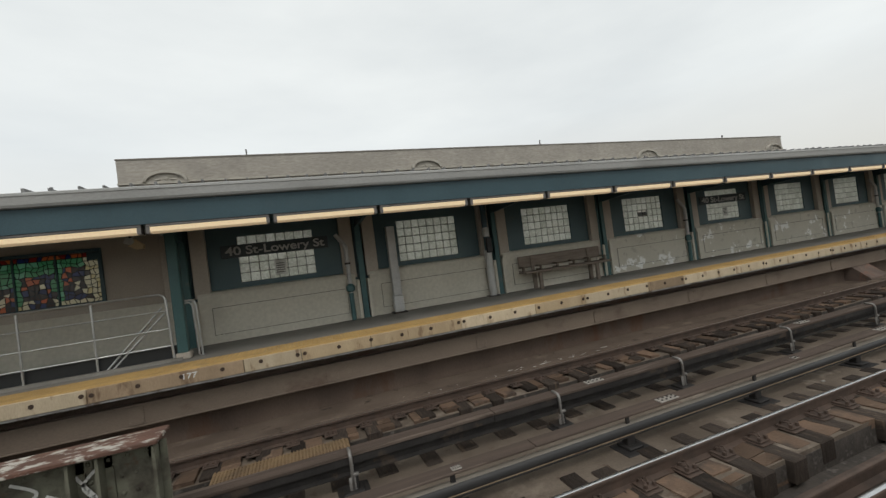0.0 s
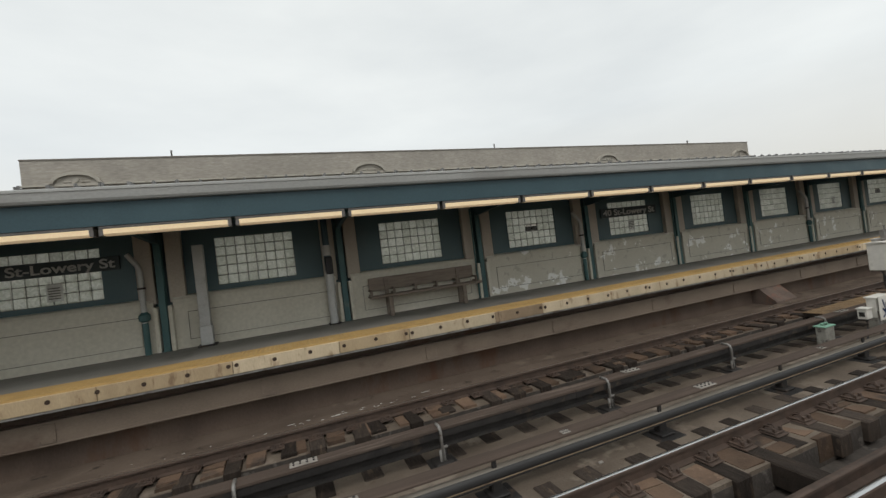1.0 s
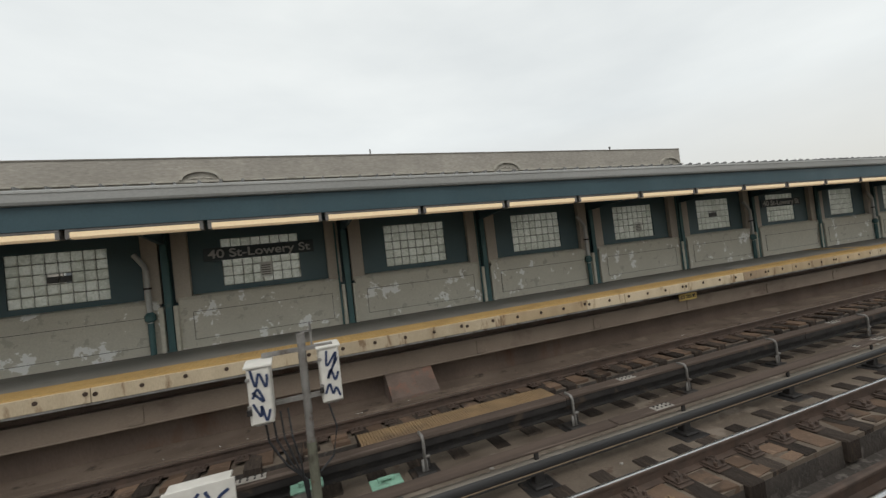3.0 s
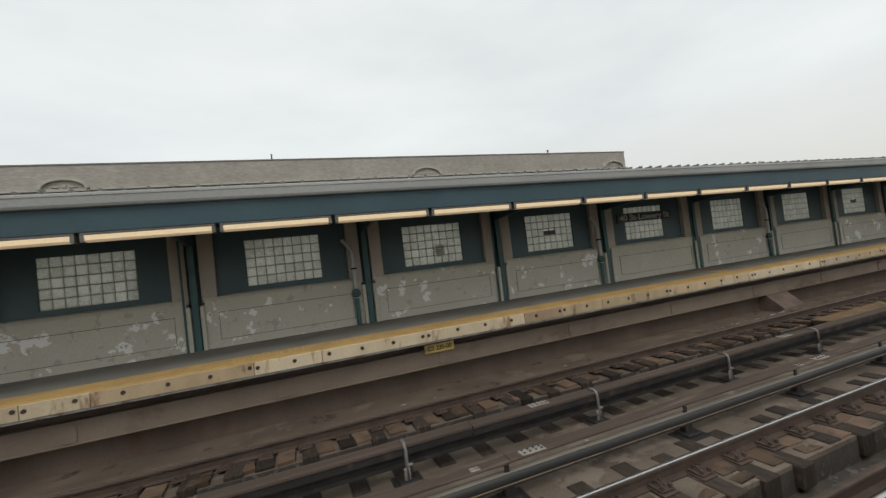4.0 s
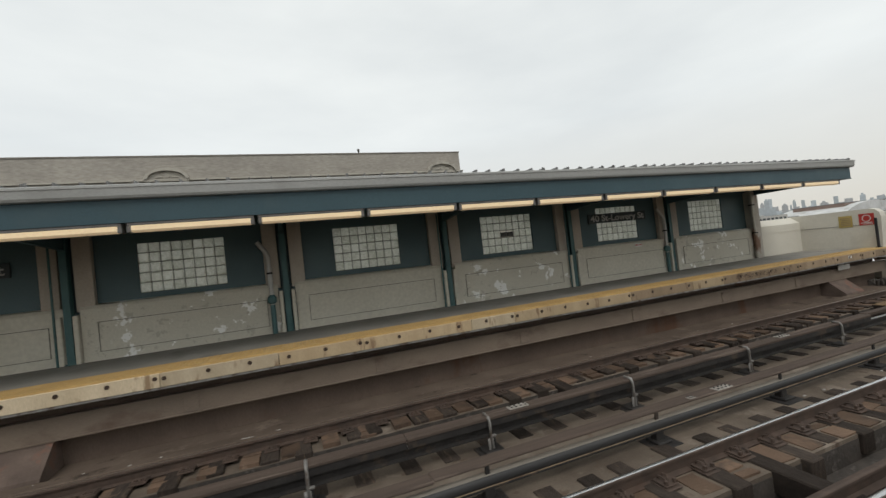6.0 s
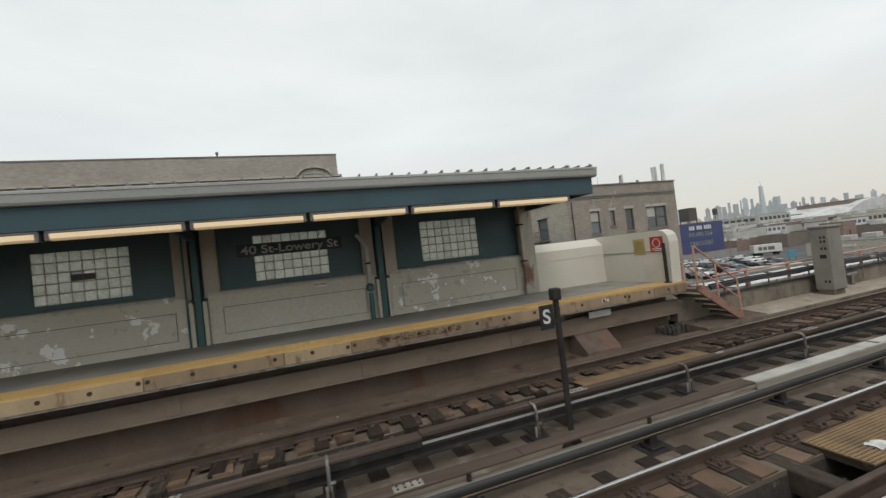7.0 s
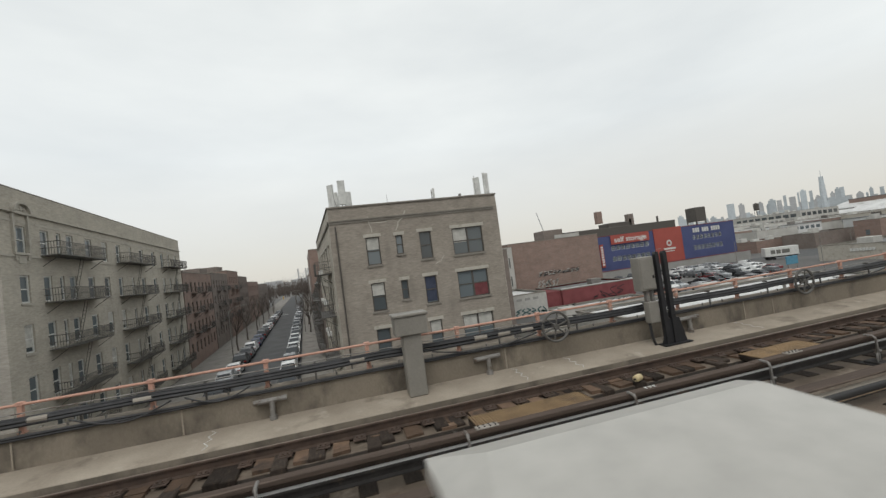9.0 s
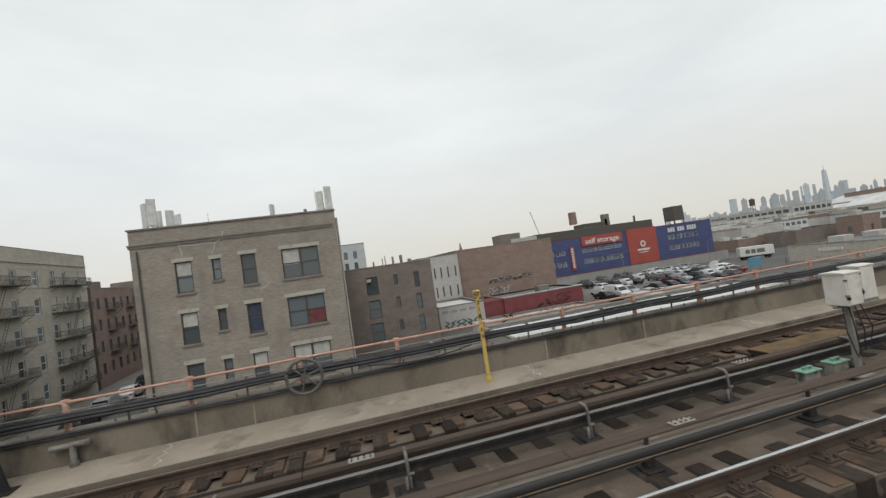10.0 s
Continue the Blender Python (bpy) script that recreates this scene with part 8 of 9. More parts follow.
# row on the other side of the street
def mansard_house(y0, y1, eave, top, panels, label):
    """A dark brick row house on the west side of the street, under a steep slated roof cut into panels."""
    h = block("mansard_house", label, "apartment building", sx(70.3, y0), y0, 80.0, y1, eave, "brick_dark", wins=APT, group="houses along the side street", skew=SH, sides=("west", "south"), z0=GZ - 0.2, parapet_h=0.2)
    zl, ln, lift = eave - GZ + 0.2, y1 - y0, top - eave
    bm = B()
    prism(bm, [(0.5, zl), (1.5, zl + lift * 0.96), (10.5, zl + lift * 0.96), (11.5, zl)], "y", 0.1, ln - 0.1)
    bmesh.ops.transform(bm, matrix=Matrix(((1, SH, 0, 0), (0, 1, 0, 0), (0, 0, 1, 0), (0, 0, 0, 1))), verts=bm.verts)
    part("roof_core", bm, "dark_frame", h)
    step = ln / panels
    for k in range(panels):
        v0, v1 = k * step + 0.12, (k + 1) * step - 0.12
        pts = [(-0.15, v0, 0.1), (-0.15, v1, 0.1), (1.2, v1 - step * 0.16, lift), (1.2, v0 + step * 0.16, lift)]
        bm = B()
        lo = [bm.verts.new((x + SH * v, v, zl + z)) for x, v, z in pts]
        hi = [bm.verts.new((x + 0.2 + SH * v, v, zl + z)) for x, v, z in pts]
        bm.faces.new(lo)
        bm.faces.new(hi)
        for q in range(4):
            bm.faces.new((lo[q], lo[(q + 1) % 4], hi[(q + 1) % 4], hi[q]))
        part("slate_panel", bm, "slate", h)
    shear = Matrix(((1, SH, 0, 0), (0, 1, 0, 0), (0, 0, 1, 0), (0, 0, 0, 1)))
    for k in range(panels + 1):
        bm = B()
        v = min(max(k * step, 0.1), ln - 0.1)
        prism(bm, [(-0.25, zl), (1.02, zl + lift * 1.08), (1.2, zl + lift * 1.08), (1.45, zl)], "y", v - 0.09, v + 0.09)
        bmesh.ops.transform(bm, matrix=shear, verts=bm.verts)
        part("party_fin", bm, "dark_frame", h, "dark pointed party wall between roof panels")
    bm = B()
    prism(bm, [(-0.1, zl - 0.55), (-0.4, zl - 0.12), (-0.45, zl + 0.06), (0.1, zl + 0.06), (0.1, zl - 0.55)], "y", 0.0, ln)
    bmesh.ops.transform(bm, matrix=shear, verts=bm.verts)
    part("cornice", bm, "dark_frame", h, "dark projecting cornice")
    for k in range(3):
        u0, u1 = 0.4 + k * 3.6, 3.6 + k * 3.6
        bm = B()
        prism(bm, [(u0, zl + 0.1), (u1, zl + 0.1), (u1 - 0.6, zl + lift), (u0 + 0.6, zl + lift)], "y", 0.0, 0.18)
        part("slate_panel", bm, "slate", h)
    for v in (ln * 0.42, ln * 0.9):
        fire_escape(h, wall_matrix((SH * v - 0.02, v), u_rev, 1.6), min(5.0, ln * 0.36), 3 if eave > 0 else 2, 3.1, 0.95)
    return h


mansard_house(57.0, 67.0, 1.8, 4.7, 3, "dark brick row house with a blue-green slated mansard roof")
mansard_house(67.2, 86.5, -1.2, 1.9, 6, "dark brick row house with a long blue-green slated mansard roof")
mansard_house(86.7, 107.5, -1.2, 1.9, 6, "dark brick row house with a long blue-green slated mansard roof")
for y0, y1, x1, top, wall in ((108, 150, 73.0, 10.0, "brick_red"), (151, 180, 78, 4.0, "pale_wall"), (181, 240, 76, 5.0, "brick_dark")):
    block("row_house", "brown brick apartment house with a blank end wall", "apartment building", sx(70.3, y0), y0, x1, y1, top, wall, wins=APT, group="houses along the side street", skew=SH, sides=("west",), z0=GZ - 0.2)
bulk = thing("roof_bulkhead", "white stair bulkhead and tank on the pale roof", "roof bulkhead", at=(75.0, 98.5, 9.2))
part("room", boxes((0, 0, 0, 2.4, 3, 1.9)), "pale_wall", bulk)
part("room_gable", prism(B(), [(0, 1.9), (1.2, 2.7), (2.4, 1.9)], "y", 0, 3), "pale_wall", bulk)
part("tank", tube(B(), [(3.6, 1.5, 0), (3.6, 1.5, 1.8), (3.6, 1.5, 2.2)], [0.8, 0.8, 0.1], 12), "pale_wall", bulk)
block("grey_house", "pale blue-grey house with small windows above its neighbours", "apartment building", 74.4, 97.0, 88.95, 107.0, 9.7, "pale_blue_wall", custom=[(x, z, 0.85, 1.65) for x in (75.6, 77.7, 79.8, 81.9, 84.15, 86.25) for z in (8.05, 5.5, 2.9)])
# lot behind the corner house
bricky = block("brick_house", "dark brown brick house with boarded windows", "apartment building", 83.1, 56.2, 95.0, 74.0, 3.2, "brick_dark", parapet_h=0.4,
               custom=[(85.85, z, 1.6, 2.4) for z in (1.93, -1.22, -4.25)] + [(89.6, z, 0.55, 1.4) for z in (1.86, -1.2, -4.3)] + [(92.38, z, 0.75, 2.1) for z in (1.84, -1.15, -4.14)])
hz = 3.2 - sheet_z(89, 65) + 0.3
for vx, vh, vr in ((4.4, 0.7, 0.12), (5.7, 1.1, 0.06), (6.1, 1.35, 0.06), (7.2, 1.1, 0.16), (8.4, 1.2, 0.22), (9.6, 0.5, 0.3)):
    part("vent_pipe", tube(B(), [(vx, 3.5, hz - 0.4), (vx, 3.5, hz + vh), (vx, 3.5, hz + vh + 0.12)], [vr, vr, vr * 0.6], 10), "galv", bricky)
part("air_unit", boxes((2.85, -0.35, 9.3 + 0.3, 3.45, 0.05, 9.3 + 0.72), c=0.02), "pale_wall", bricky, "small white window air conditioner")
block("white_house", "whitewashed house side with narrow windows", "house", 97.2, 76.6, 104.9, 96.0, 3.8, "pale_wall", parapet_h=0.4, custom=[(x, z, 0.28, 2.0) for x in (99.9, 101.15, 102.5, 104.0) for z in (1.65, -2.0)])
brown = block("warehouse", "windowless brown brick warehouse with graffiti on its wall", "warehouse", 105.0, 78.5, 126.2, 112.0, 4.4, "brick_red", parapet_h=0.4)
zb = sheet_z(115.6, 95.25) - 0.3
part("roof_room", boxes((14.7, 11.5, 4.0 - zb, 19.8, 16.5, 7.0 - zb)), "brick_dark", brown)
part("roof_screen", boxes((16.5, 9.5, 4.0 - zb, 23.0, 9.8, 5.6 - zb)), "pale_wall", brown, "pale rooftop screen")
red = block("low_building", "low maroon painted building with a flat roof", "shop", 109.2, 67.0, 124.6, 77.0, -5.2, "maroon", parapet_h=0.3)
zr_ = sheet_z(116.9, 72) - 0.3
part("wing", boxes((-3.6, 0.4, 0, -0.01, 6.0, -5.25 - zr_)), "maroon", red)
part("roof_edge", boxes((-0.1, -0.1, -5.07 - zr_, 15.5, 0.3, -4.96 - zr_)), "white_roof", red, "white roof edge")
scrawl("graffiti", "dark sprayed graffiti", red, Matrix.Translation((5.5, -0.02, -8.0 - zr_)), 7.5, 2.2, "black_paint", 3, 4, 0.06)
shed_a = block("white_shed", "low white painted shed with graffiti", "shed", 96.9, 64.0, 104.5, 76.0, -4.6, "pale_wall", roof="white_roof", parapet_h=0.3)
za = sheet_z(100.7, 70) - 0.3
part("sign_marks", boxes(*[(0.5 + i * 1.5, -0.03, -5.6 - za, 1.5 + i * 1.5, -0.01, -5.2 - za) for i in range(4)]), "grey_wall", shed_a, "illegible grey sign marks")
scrawl("graffiti", "teal sprayed graffiti", shed_a, Matrix.Translation((0.6, -0.02, -8.2 - za)), 6.5, 1.3, "teal_light", 23, 7, 0.09)
shed_b = block("white_shed", "low white painted shed with graffiti", "shed", 104.6, 61.5, 123.0, 66.4, -7.9, "pale_wall", roof="white_roof", parapet_h=0.3)
scrawl("graffiti", "grey sprayed graffiti", shed_b, Matrix.Translation((7.5, -0.02, 0.4)), 7.5, 1.1, "grey_wall", 29, 6, 0.08)
scrawl("graffiti", "black sprayed graffiti", shed_b, Matrix.Translation((1.6, -0.02, 0.3)), 2.0, 1.3, "black_paint", 37, 2, 0.08)
scrawl("graffiti", "pale sprayed graffiti", brown, Matrix.Translation((5.9, -0.02, -3.0 - zb)), 9.6, 1.0, "pale_wall", 5, 9, 0.085)
scrawl("graffiti", "dark outlines of the graffiti", brown, Matrix.Translation((6.0, -0.04, -3.05 - zb)), 9.6, 1.0, "black_paint", 6, 9, 0.05)
scrawl("graffiti", "pale sprayed graffiti", brown, Matrix.Translation((5.5, -0.02, -5.4 - zb)), 4.9, 1.6, "pale_wall", 9, 6, 0.12)
box_ = thing("roof_unit", "grey rooftop air unit", "air unit", at=(117.5, 70.0, -5.5))
part("casing", boxes((0, 0, 0, 2.2, 1.6, 1.2), c=0.06), "galv", box_)

shop = block("low_shop", "low shop building with a white coated flat roof", "shop", 96.5, 30.0, 131.0, 42.5, -5.1, "pale_wall", roof="white_roof", parapet_h=0.25, z0=GZ - 0.2)
for vx, vy in ((5.0, 6.0), (13.0, 8.5), (21.5, 5.0), (28.0, 9.0)):
    part("roof_vent", tube(B(), [(vx, vy, 2.7), (vx, vy, 3.3), (vx, vy, 3.4)], [0.16, 0.16, 0.26], 10), "galv", shop)
part("shop_sign", boxes((9.0, -0.06, 1.6, 14.0, 0.0, 2.4)), "yellow_sign", shop, "plain yellow shop sign")

# ---- the self-storage building and its car park ----
store = thing("storage_building", "blue and red self-storage building with rows of windows", "storage building", at=(145.5, 117.0, -7.3))
SL, SHH = 64.3, 11.45
wz = [(6.6, 8.0), (3.0, 4.5)]
ops_s = []
for a, b in ((12.5, 27.5), (45.5, 58.5)):
    n = 8
    for z0, z1 in wz:
        for i in range(n):
            u0 = a + (b - a) * i / n
            ops_s.append((u0 + 0.15, z0, u0 + (b - a) / n - 0.25, z1))
for z0, z1 in wz:
    for u0 in (1.0, 3.2, 5.0):
        ops_s.append((u0, z0, u0 + 1.4, z1))
bm = B()
facade(bm, (0, 0, 0), (1, 0, 0), (0, -1, 0), SL, 0, SHH, ops_s)
part("front_wall", bm, "storage_blue", store)
for q in ops_s:
    fr, pn = sash(q[2] - q[0], q[3] - q[1], "white_frame")
    win = new("window", fr)
    win.parent = store
    win.matrix_basis = Matrix.Translation((q[0], 0, q[1]))
    g = new("pane", pn)
    g.parent = win
part("red_panel", boxes((29.5, -0.25, 0.0, 41.0, -0.02, SHH + 0.4)), "storage_red", store, "bright red cladding panel")
bm = B()
facade(bm, (SL, 0, 0), (0, 1, 0), (1, 0, 0), 40, 0, SHH, [])
facade(bm, (0, 40, 0), (0, -1, 0), (-1, 0, 0), 40, 0, SHH, [])
facade(bm, (SL, 40, 0), (-1, 0, 0), (0, 1, 0), SL, 0, SHH, [])
part("side_wall", bm, "storage_blue", store)
part("roof", boxes((0.1, 0.1, SHH - 0.7, SL - 0.1, 39.9, SHH - 0.5)), "tar_roof", store)
part("roofline", boxes((0, -0.08, SHH, 29.5, 0.3, SHH + 0.2), (41.0, -0.08, SHH, SL, 0.3, SHH + 0.2)), "maroon", store, "dark red roof edge")
part("sign_board", boxes((12.5, -0.45, 8.5, 27.5, -0.2, 11.5), c=0.05), "storage_red", store, "red sign board")
lettering("sign_letters", "self storage", 2.3, "white_frame", store, Matrix.Translation((20.0, -0.5, 9.9)), width=12.5, depth=0.03)
part("blade_sign", boxes((8.0, -0.5, 1.5, 9.3, -0.1, 9.0), c=0.05), "storage_red", store, "narrow red upright sign")
bm = B()
for i in range(8):
    quad_box(bm, 8.25, -0.56, 2.2 + i * 0.8, 9.05, -0.51, 2.75 + i * 0.8)
part("sign_marks", bm, "white_frame", store, "illegible white sign marks")
part("logo_mark", tube(B(), [(35.2, -0.3, 6.6), (35.2, -0.36, 6.6)], 1.05, 16), "white_frame", store, "round white emblem")
part("logo_inner", tube(B(), [(35.2, -0.365, 6.6), (35.2, -0.40, 6.6)], 0.55, 12), "storage_red", store)
part("sign_marks", boxes((32.8, -0.33, 4.4, 37.6, -0.27, 5.0), (33.4, -0.33, 3.7, 37.0, -0.27, 3.95)), "white_frame", store, "illegible white sign marks")
bm = B()
for i in range(12):
    if i not in (3, 7):
        quad_box(bm, 46.0 + i * 1.0, -0.16, 9.0, 46.75 + i * 1.0, -0.06, 10.5)
part("number_marks", bm, "white_frame", store, "row of white number bars")
base = thing("retaining_wall", "grey rendered wall below the storage building", "wall", at=(134.0, 114.0, -11.0))
part("wall_body", boxes((0, 0, 0, 78.0, 0.6, 4.0)), "grey_wall", base)
part("wall_cap", boxes((0, -0.1, 4.0, 78.0, 0.7, 4.15)), "maroon", base, "dark red cap")
plant = thing("roof_plant", "dark rooftop plant room with a long louvred screen", "plant room", at=(145.5, 130.0, 3.4))
part("screen", boxes((4.0, 0, 0, 52.0, 10, 4.1), c=0.1), "dark_frame", plant)
part("upper_room", boxes((24, 2, 4.1, 33.5, 8, 5.7), c=0.05), "dark_frame", plant)
part("chimney", boxes((33.8, 3, 4.1, 36.2, 5, 8.4), c=0.05), "brick_dark", plant)
part("vent_stack", tube(B(), [(46.8, 3, 4.1), (46.8, 3, 6.4)], 0.4, 10), "dark_frame", plant)
tankb = thing("roof_tank", "dark square tank on a steel frame above the storage roof", "roof tank", at=(203.5, 126.0, 3.6))
part("tank_body", boxes((0, 0, 2.0, 4.8, 4.8, 7.4), c=0.15), "dark_frame", tankb)
for ax_, ay_ in ((0.3, 0.3), (4.5, 0.3), (0.3, 4.5), (4.5, 4.5)):
    part("leg", boxes((ax_ - 0.15, ay_ - 0.15, 0, ax_ + 0.15, ay_ + 0.15, 2.0)), "dark_frame", tankb)
part("chimney", boxes((20.5, 3, 6.0, 22.6, 5, 10.5), c=0.05), "brick_red", plant)
part("chimney", boxes((34.0, 3, 4.2, 35.0, 4, 6.6)), "brick_dark", plant)

lot = structure("car_park", boxes((126.0, 56.0, -10.3, 240.0, 114.0, -10.15)), "asphalt", "asphalt car park full of parked cars", "car park")


# ---- parked cars ----
def car(paint, kind="sedan"):
    """A parked car, nose towards +x, standing on z = 0 at its centre."""
    c = thing("car" if kind != "van" else "van", "%s parked %s" % (paint, {"sedan": "four-door car", "suv": "high family car", "van": "delivery van"}[kind]), "car" if kind != "van" else "van", "parked cars")
    L, W = (4.6, 1.8) if kind != "van" else (5.6, 2.0)
    if kind == "sedan":
        side = [(-2.3, 0.35), (-2.28, 0.85), (-1.75, 0.95), (0.95, 0.92), (2.1, 0.76), (2.3, 0.6), (2.28, 0.32)]
        roof = [(-1.8, 0.93), (-1.2, 1.38), (-0.6, 1.46), (0.25, 1.43), (1.05, 0.91)]
    elif kind == "suv":
        side = [(-2.3, 0.4), (-2.3, 1.0), (-2.1, 1.08), (1.0, 1.05), (2.1, 0.95), (2.3, 0.75), (2.28, 0.38)]
        roof = [(-2.15, 1.07), (-1.9, 1.62), (-1.2, 1.72), (0.2, 1.68), (1.1, 1.04)]
    else:
        side = [(-2.8, 0.4), (-2.8, 1.2), (1.5, 1.2), (2.5, 1.05), (2.8, 0.8), (2.78, 0.4)]
        roof = [(-2.78, 1.19), (-2.7, 2.15), (0.9, 2.2), (1.4, 1.95), (1.95, 1.14)]
    bm = B()
    hw = W / 2
    prism(bm, side, "y", -hw, hw)
    top = [(a * 0.98, b) for a, b in roof]
    lo = [bm.verts.new((a, s * hw * (0.96 if i in (0, len(top) - 1) else 0.78), b)) for s in (-1, 1) for i, (a, b) in enumerate(top)]
    n = len(top)
    for i in range(n - 1):
        bm.faces.new((lo[i], lo[i + 1], lo[n + i + 1], lo[n + i]))
    bm.faces.new(lo[:n])
    bm.faces.new(list(reversed(lo[n:])))
    part("body", bm, "car_" + paint, c)
    for s in (-1, 1):
        q = [(top[0][0] + 0.35, top[0][1] + 0.05), (top[1][0] + 0.15, top[1][1] - 0.06), (top[-2][0] - 0.05, top[-2][1] - 0.07), (top[-1][0] - 0.3, top[-1][1] + 0.04)]
        if kind == "van":
            q = [(0.7, 1.3), (0.75, 1.95), (1.2, 1.9), (1.65, 1.3)]
        bm = B()
        v = [bm.verts.new((a, s * (hw * (0.955 - 0.17 * (b - 0.95) / 0.5 if kind != "van" else 0.9) + 0.012), b)) for a, b in q]
        bm.faces.new(v if s < 0 else list(reversed(v)))
        part("side_window", bm, "car_glass", c)
    a, b = top[-1], top[-2]
    f = lambda t: (a[0] + (b[0] - a[0]) * t + 0.012, a[1] + (b[1] - a[1]) * t + 0.012)
    bm = B()
    v = [bm.verts.new(p) for p in ((*[f(0.1)[0]], -hw * 0.86, f(0.1)[1]), (f(0.1)[0], hw * 0.86, f(0.1)[1]), (f(0.92)[0], hw * 0.72, f(0.92)[1]), (f(0.92)[0], -hw * 0.72, f(0.92)[1]))]
    bm.faces.new(v)
    part("windscreen", bm, "car_glass", c)
    a2, b2 = top[0], top[1]
    bm = B()
    if kind != "van":
        g = lambda t: (a2[0] + (b2[0] - a2[0]) * t - 0.012, a2[1] + (b2[1] - a2[1]) * t + 0.012)
        v = [bm.verts.new(p) for p in ((g(0.15)[0], -hw * 0.84, g(0.15)[1]), (g(0.15)[0], hw * 0.84, g(0.15)[1]), (g(0.9)[0], hw * 0.72, g(0.9)[1]), (g(0.9)[0], -hw * 0.72, g(0.9)[1]))]
        bm.faces.new(list(reversed(v)))
        part("rear_window", bm, "car_glass", c)
    else:
        bm.free()
    for x in (-L * 0.31, L * 0.31):
        for s in (-1, 1):
            part("wheel", tube(B(), [(x, s * (hw - 0.2), 0.32), (x, s * (hw + 0.01), 0.32)], 0.32, 12), "tyre", c)
    for s in (-1, 1):
        part("headlight", boxes((L / 2 - 0.12, s * hw * 0.75 - 0.18, 0.6, L / 2 + 0.01, s * hw * 0.75 + 0.18, 0.74)), "headlight", c)
        part("taillight", boxes((-L / 2 - 0.01, s * hw * 0.8 - 0.14, 0.68, -L / 2 + 0.1, s * hw * 0.8 + 0.14, 0.86)), "taillight", c)
    return c


protos = [car(*a) for a in (("white", "sedan"), ("black", "suv"), ("silver", "sedan"), ("grey", "suv"), ("dark red", "sedan"), ("navy blue", "sedan"), ("white", "suv"), ("black", "sedan"), ("silver", "suv"), ("white", "van"))]
used = set()


def park(i, x, y, z, turn):
    m = pose(x, y, z, 0, 0, turn)
    if i in used:
        copy_thing(protos[i], m)
    else:
        protos[i].matrix_basis = m
        used.add(i)


rnd = random.Random(21)
lean = math.degrees(math.atan(-SH))
for k in range(22):
    y = 34 + k * 5.9
    park(rnd.choice((0, 1, 2, 3, 4, 5, 6, 7, 8)), sx(59.1, y) + rnd.uniform(-0.1, 0.1), y + rnd.uniform(-0.4, 0.4), GZ - 0.015, 90 + lean)
for k in range(22):
    y = 32 + k * 5.8
    park(rnd.choice((0, 0, 1, 2, 3, 6, 7, 8, 8)), sx(65.8, y) + rnd.uniform(-0.1, 0.1), y + rnd.uniform(-0.4, 0.4), GZ - 0.015, -90 + lean)
for k in range(8):
    park(rnd.choice((0, 1, 2, 3, 6, 9)), 72 + k * 6.3, 22.9, GZ - 0.02, rnd.choice((0, 180)))
for k in range(5):
    park(rnd.choice((1, 2, 3, 6)), 20 + k * 6.3, 22.9, GZ - 0.02, 0)
for row, (y, n, x0) in enumerate(((60, 8, 127), (69, 11, 130), (76, 13, 134), (85, 14, 138), (93, 15, 142), (103, 13, 148))):
    for k in range(n):
        if rnd.random() < 0.82:
            park(rnd.choice((0, 1, 2, 3, 4, 6, 7, 7, 8, 9 if rnd.random() < 0.4 else 0)), x0 + k * 3.0 + rnd.uniform(-0.2, 0.2), y, sheet_z(x0 + k * 3.0, y) - 0.13, rnd.choice((90, 270)))
for i in range(len(protos)):
    if i not in used:
        park(i, 150 + 3 * i, 112.0, sheet_z(150 + 3 * i, 112.0) - 0.13, 90)

# ---- bare trees and street furniture ----
def bare_tree(x, y, z, h, seed):
    rnd = random.Random(seed)
    t = thing("bare_tree", "leafless winter street tree with fine grey twigs", "tree", "bare street trees", at=(x, y, z))
    trunk, twig = B(), B()

    def grow(p, d, ln, r, level):
        q = p + d * ln
        mid = p + d * ln * 0.5 + Vector((rnd.uniform(-1, 1), rnd.uniform(-1, 1), 0)) * ln * 0.06
        tube(trunk if level < 2 else twig, [p, mid, q], [r, r * 0.85, r * 0.65], 6 if level < 2 else 4, cap=False)
        if level == 4:
            return
        for i in range(3 if level else 5):
            a = rnd.uniform(0, 2 * math.pi)
            sp = rnd.uniform(0.35, 0.75)
            side = Vector((math.cos(a), math.sin(a), 0))
            nd = (d * math.cos(sp) + side * math.sin(sp) + Vector((0, 0, 0.15))).normalized()
            grow(q if i else p + d * ln * 0.8, nd, ln * rnd.uniform(0.55, 0.8), r * 0.55, level + 1)
    grow(Vector((0, 0, 0)), Vector((0, 0, 1)), h * 0.33, 0.16, 0)
    part("trunk", trunk, "bark", t)
    tagged(part("crown", twig, "twigs", t, "bare twigs"), kind="stuff")


for k, (x, y, h) in enumerate(((56.6, 78, 9), (56.4, 92, 10), (56.7, 108, 9), (56.5, 125, 10), (56.6, 142, 9), (68.6, 88, 8), (68.4, 104, 9), (68.5, 122, 9), (68.5, 145, 10), (56.5, 165, 10), (68.5, 170, 10), (55, 190, 10), (64, 200, 10))):
    bare_tree(sx(x, y), y, GZ + 0.12, h, 100 + k)
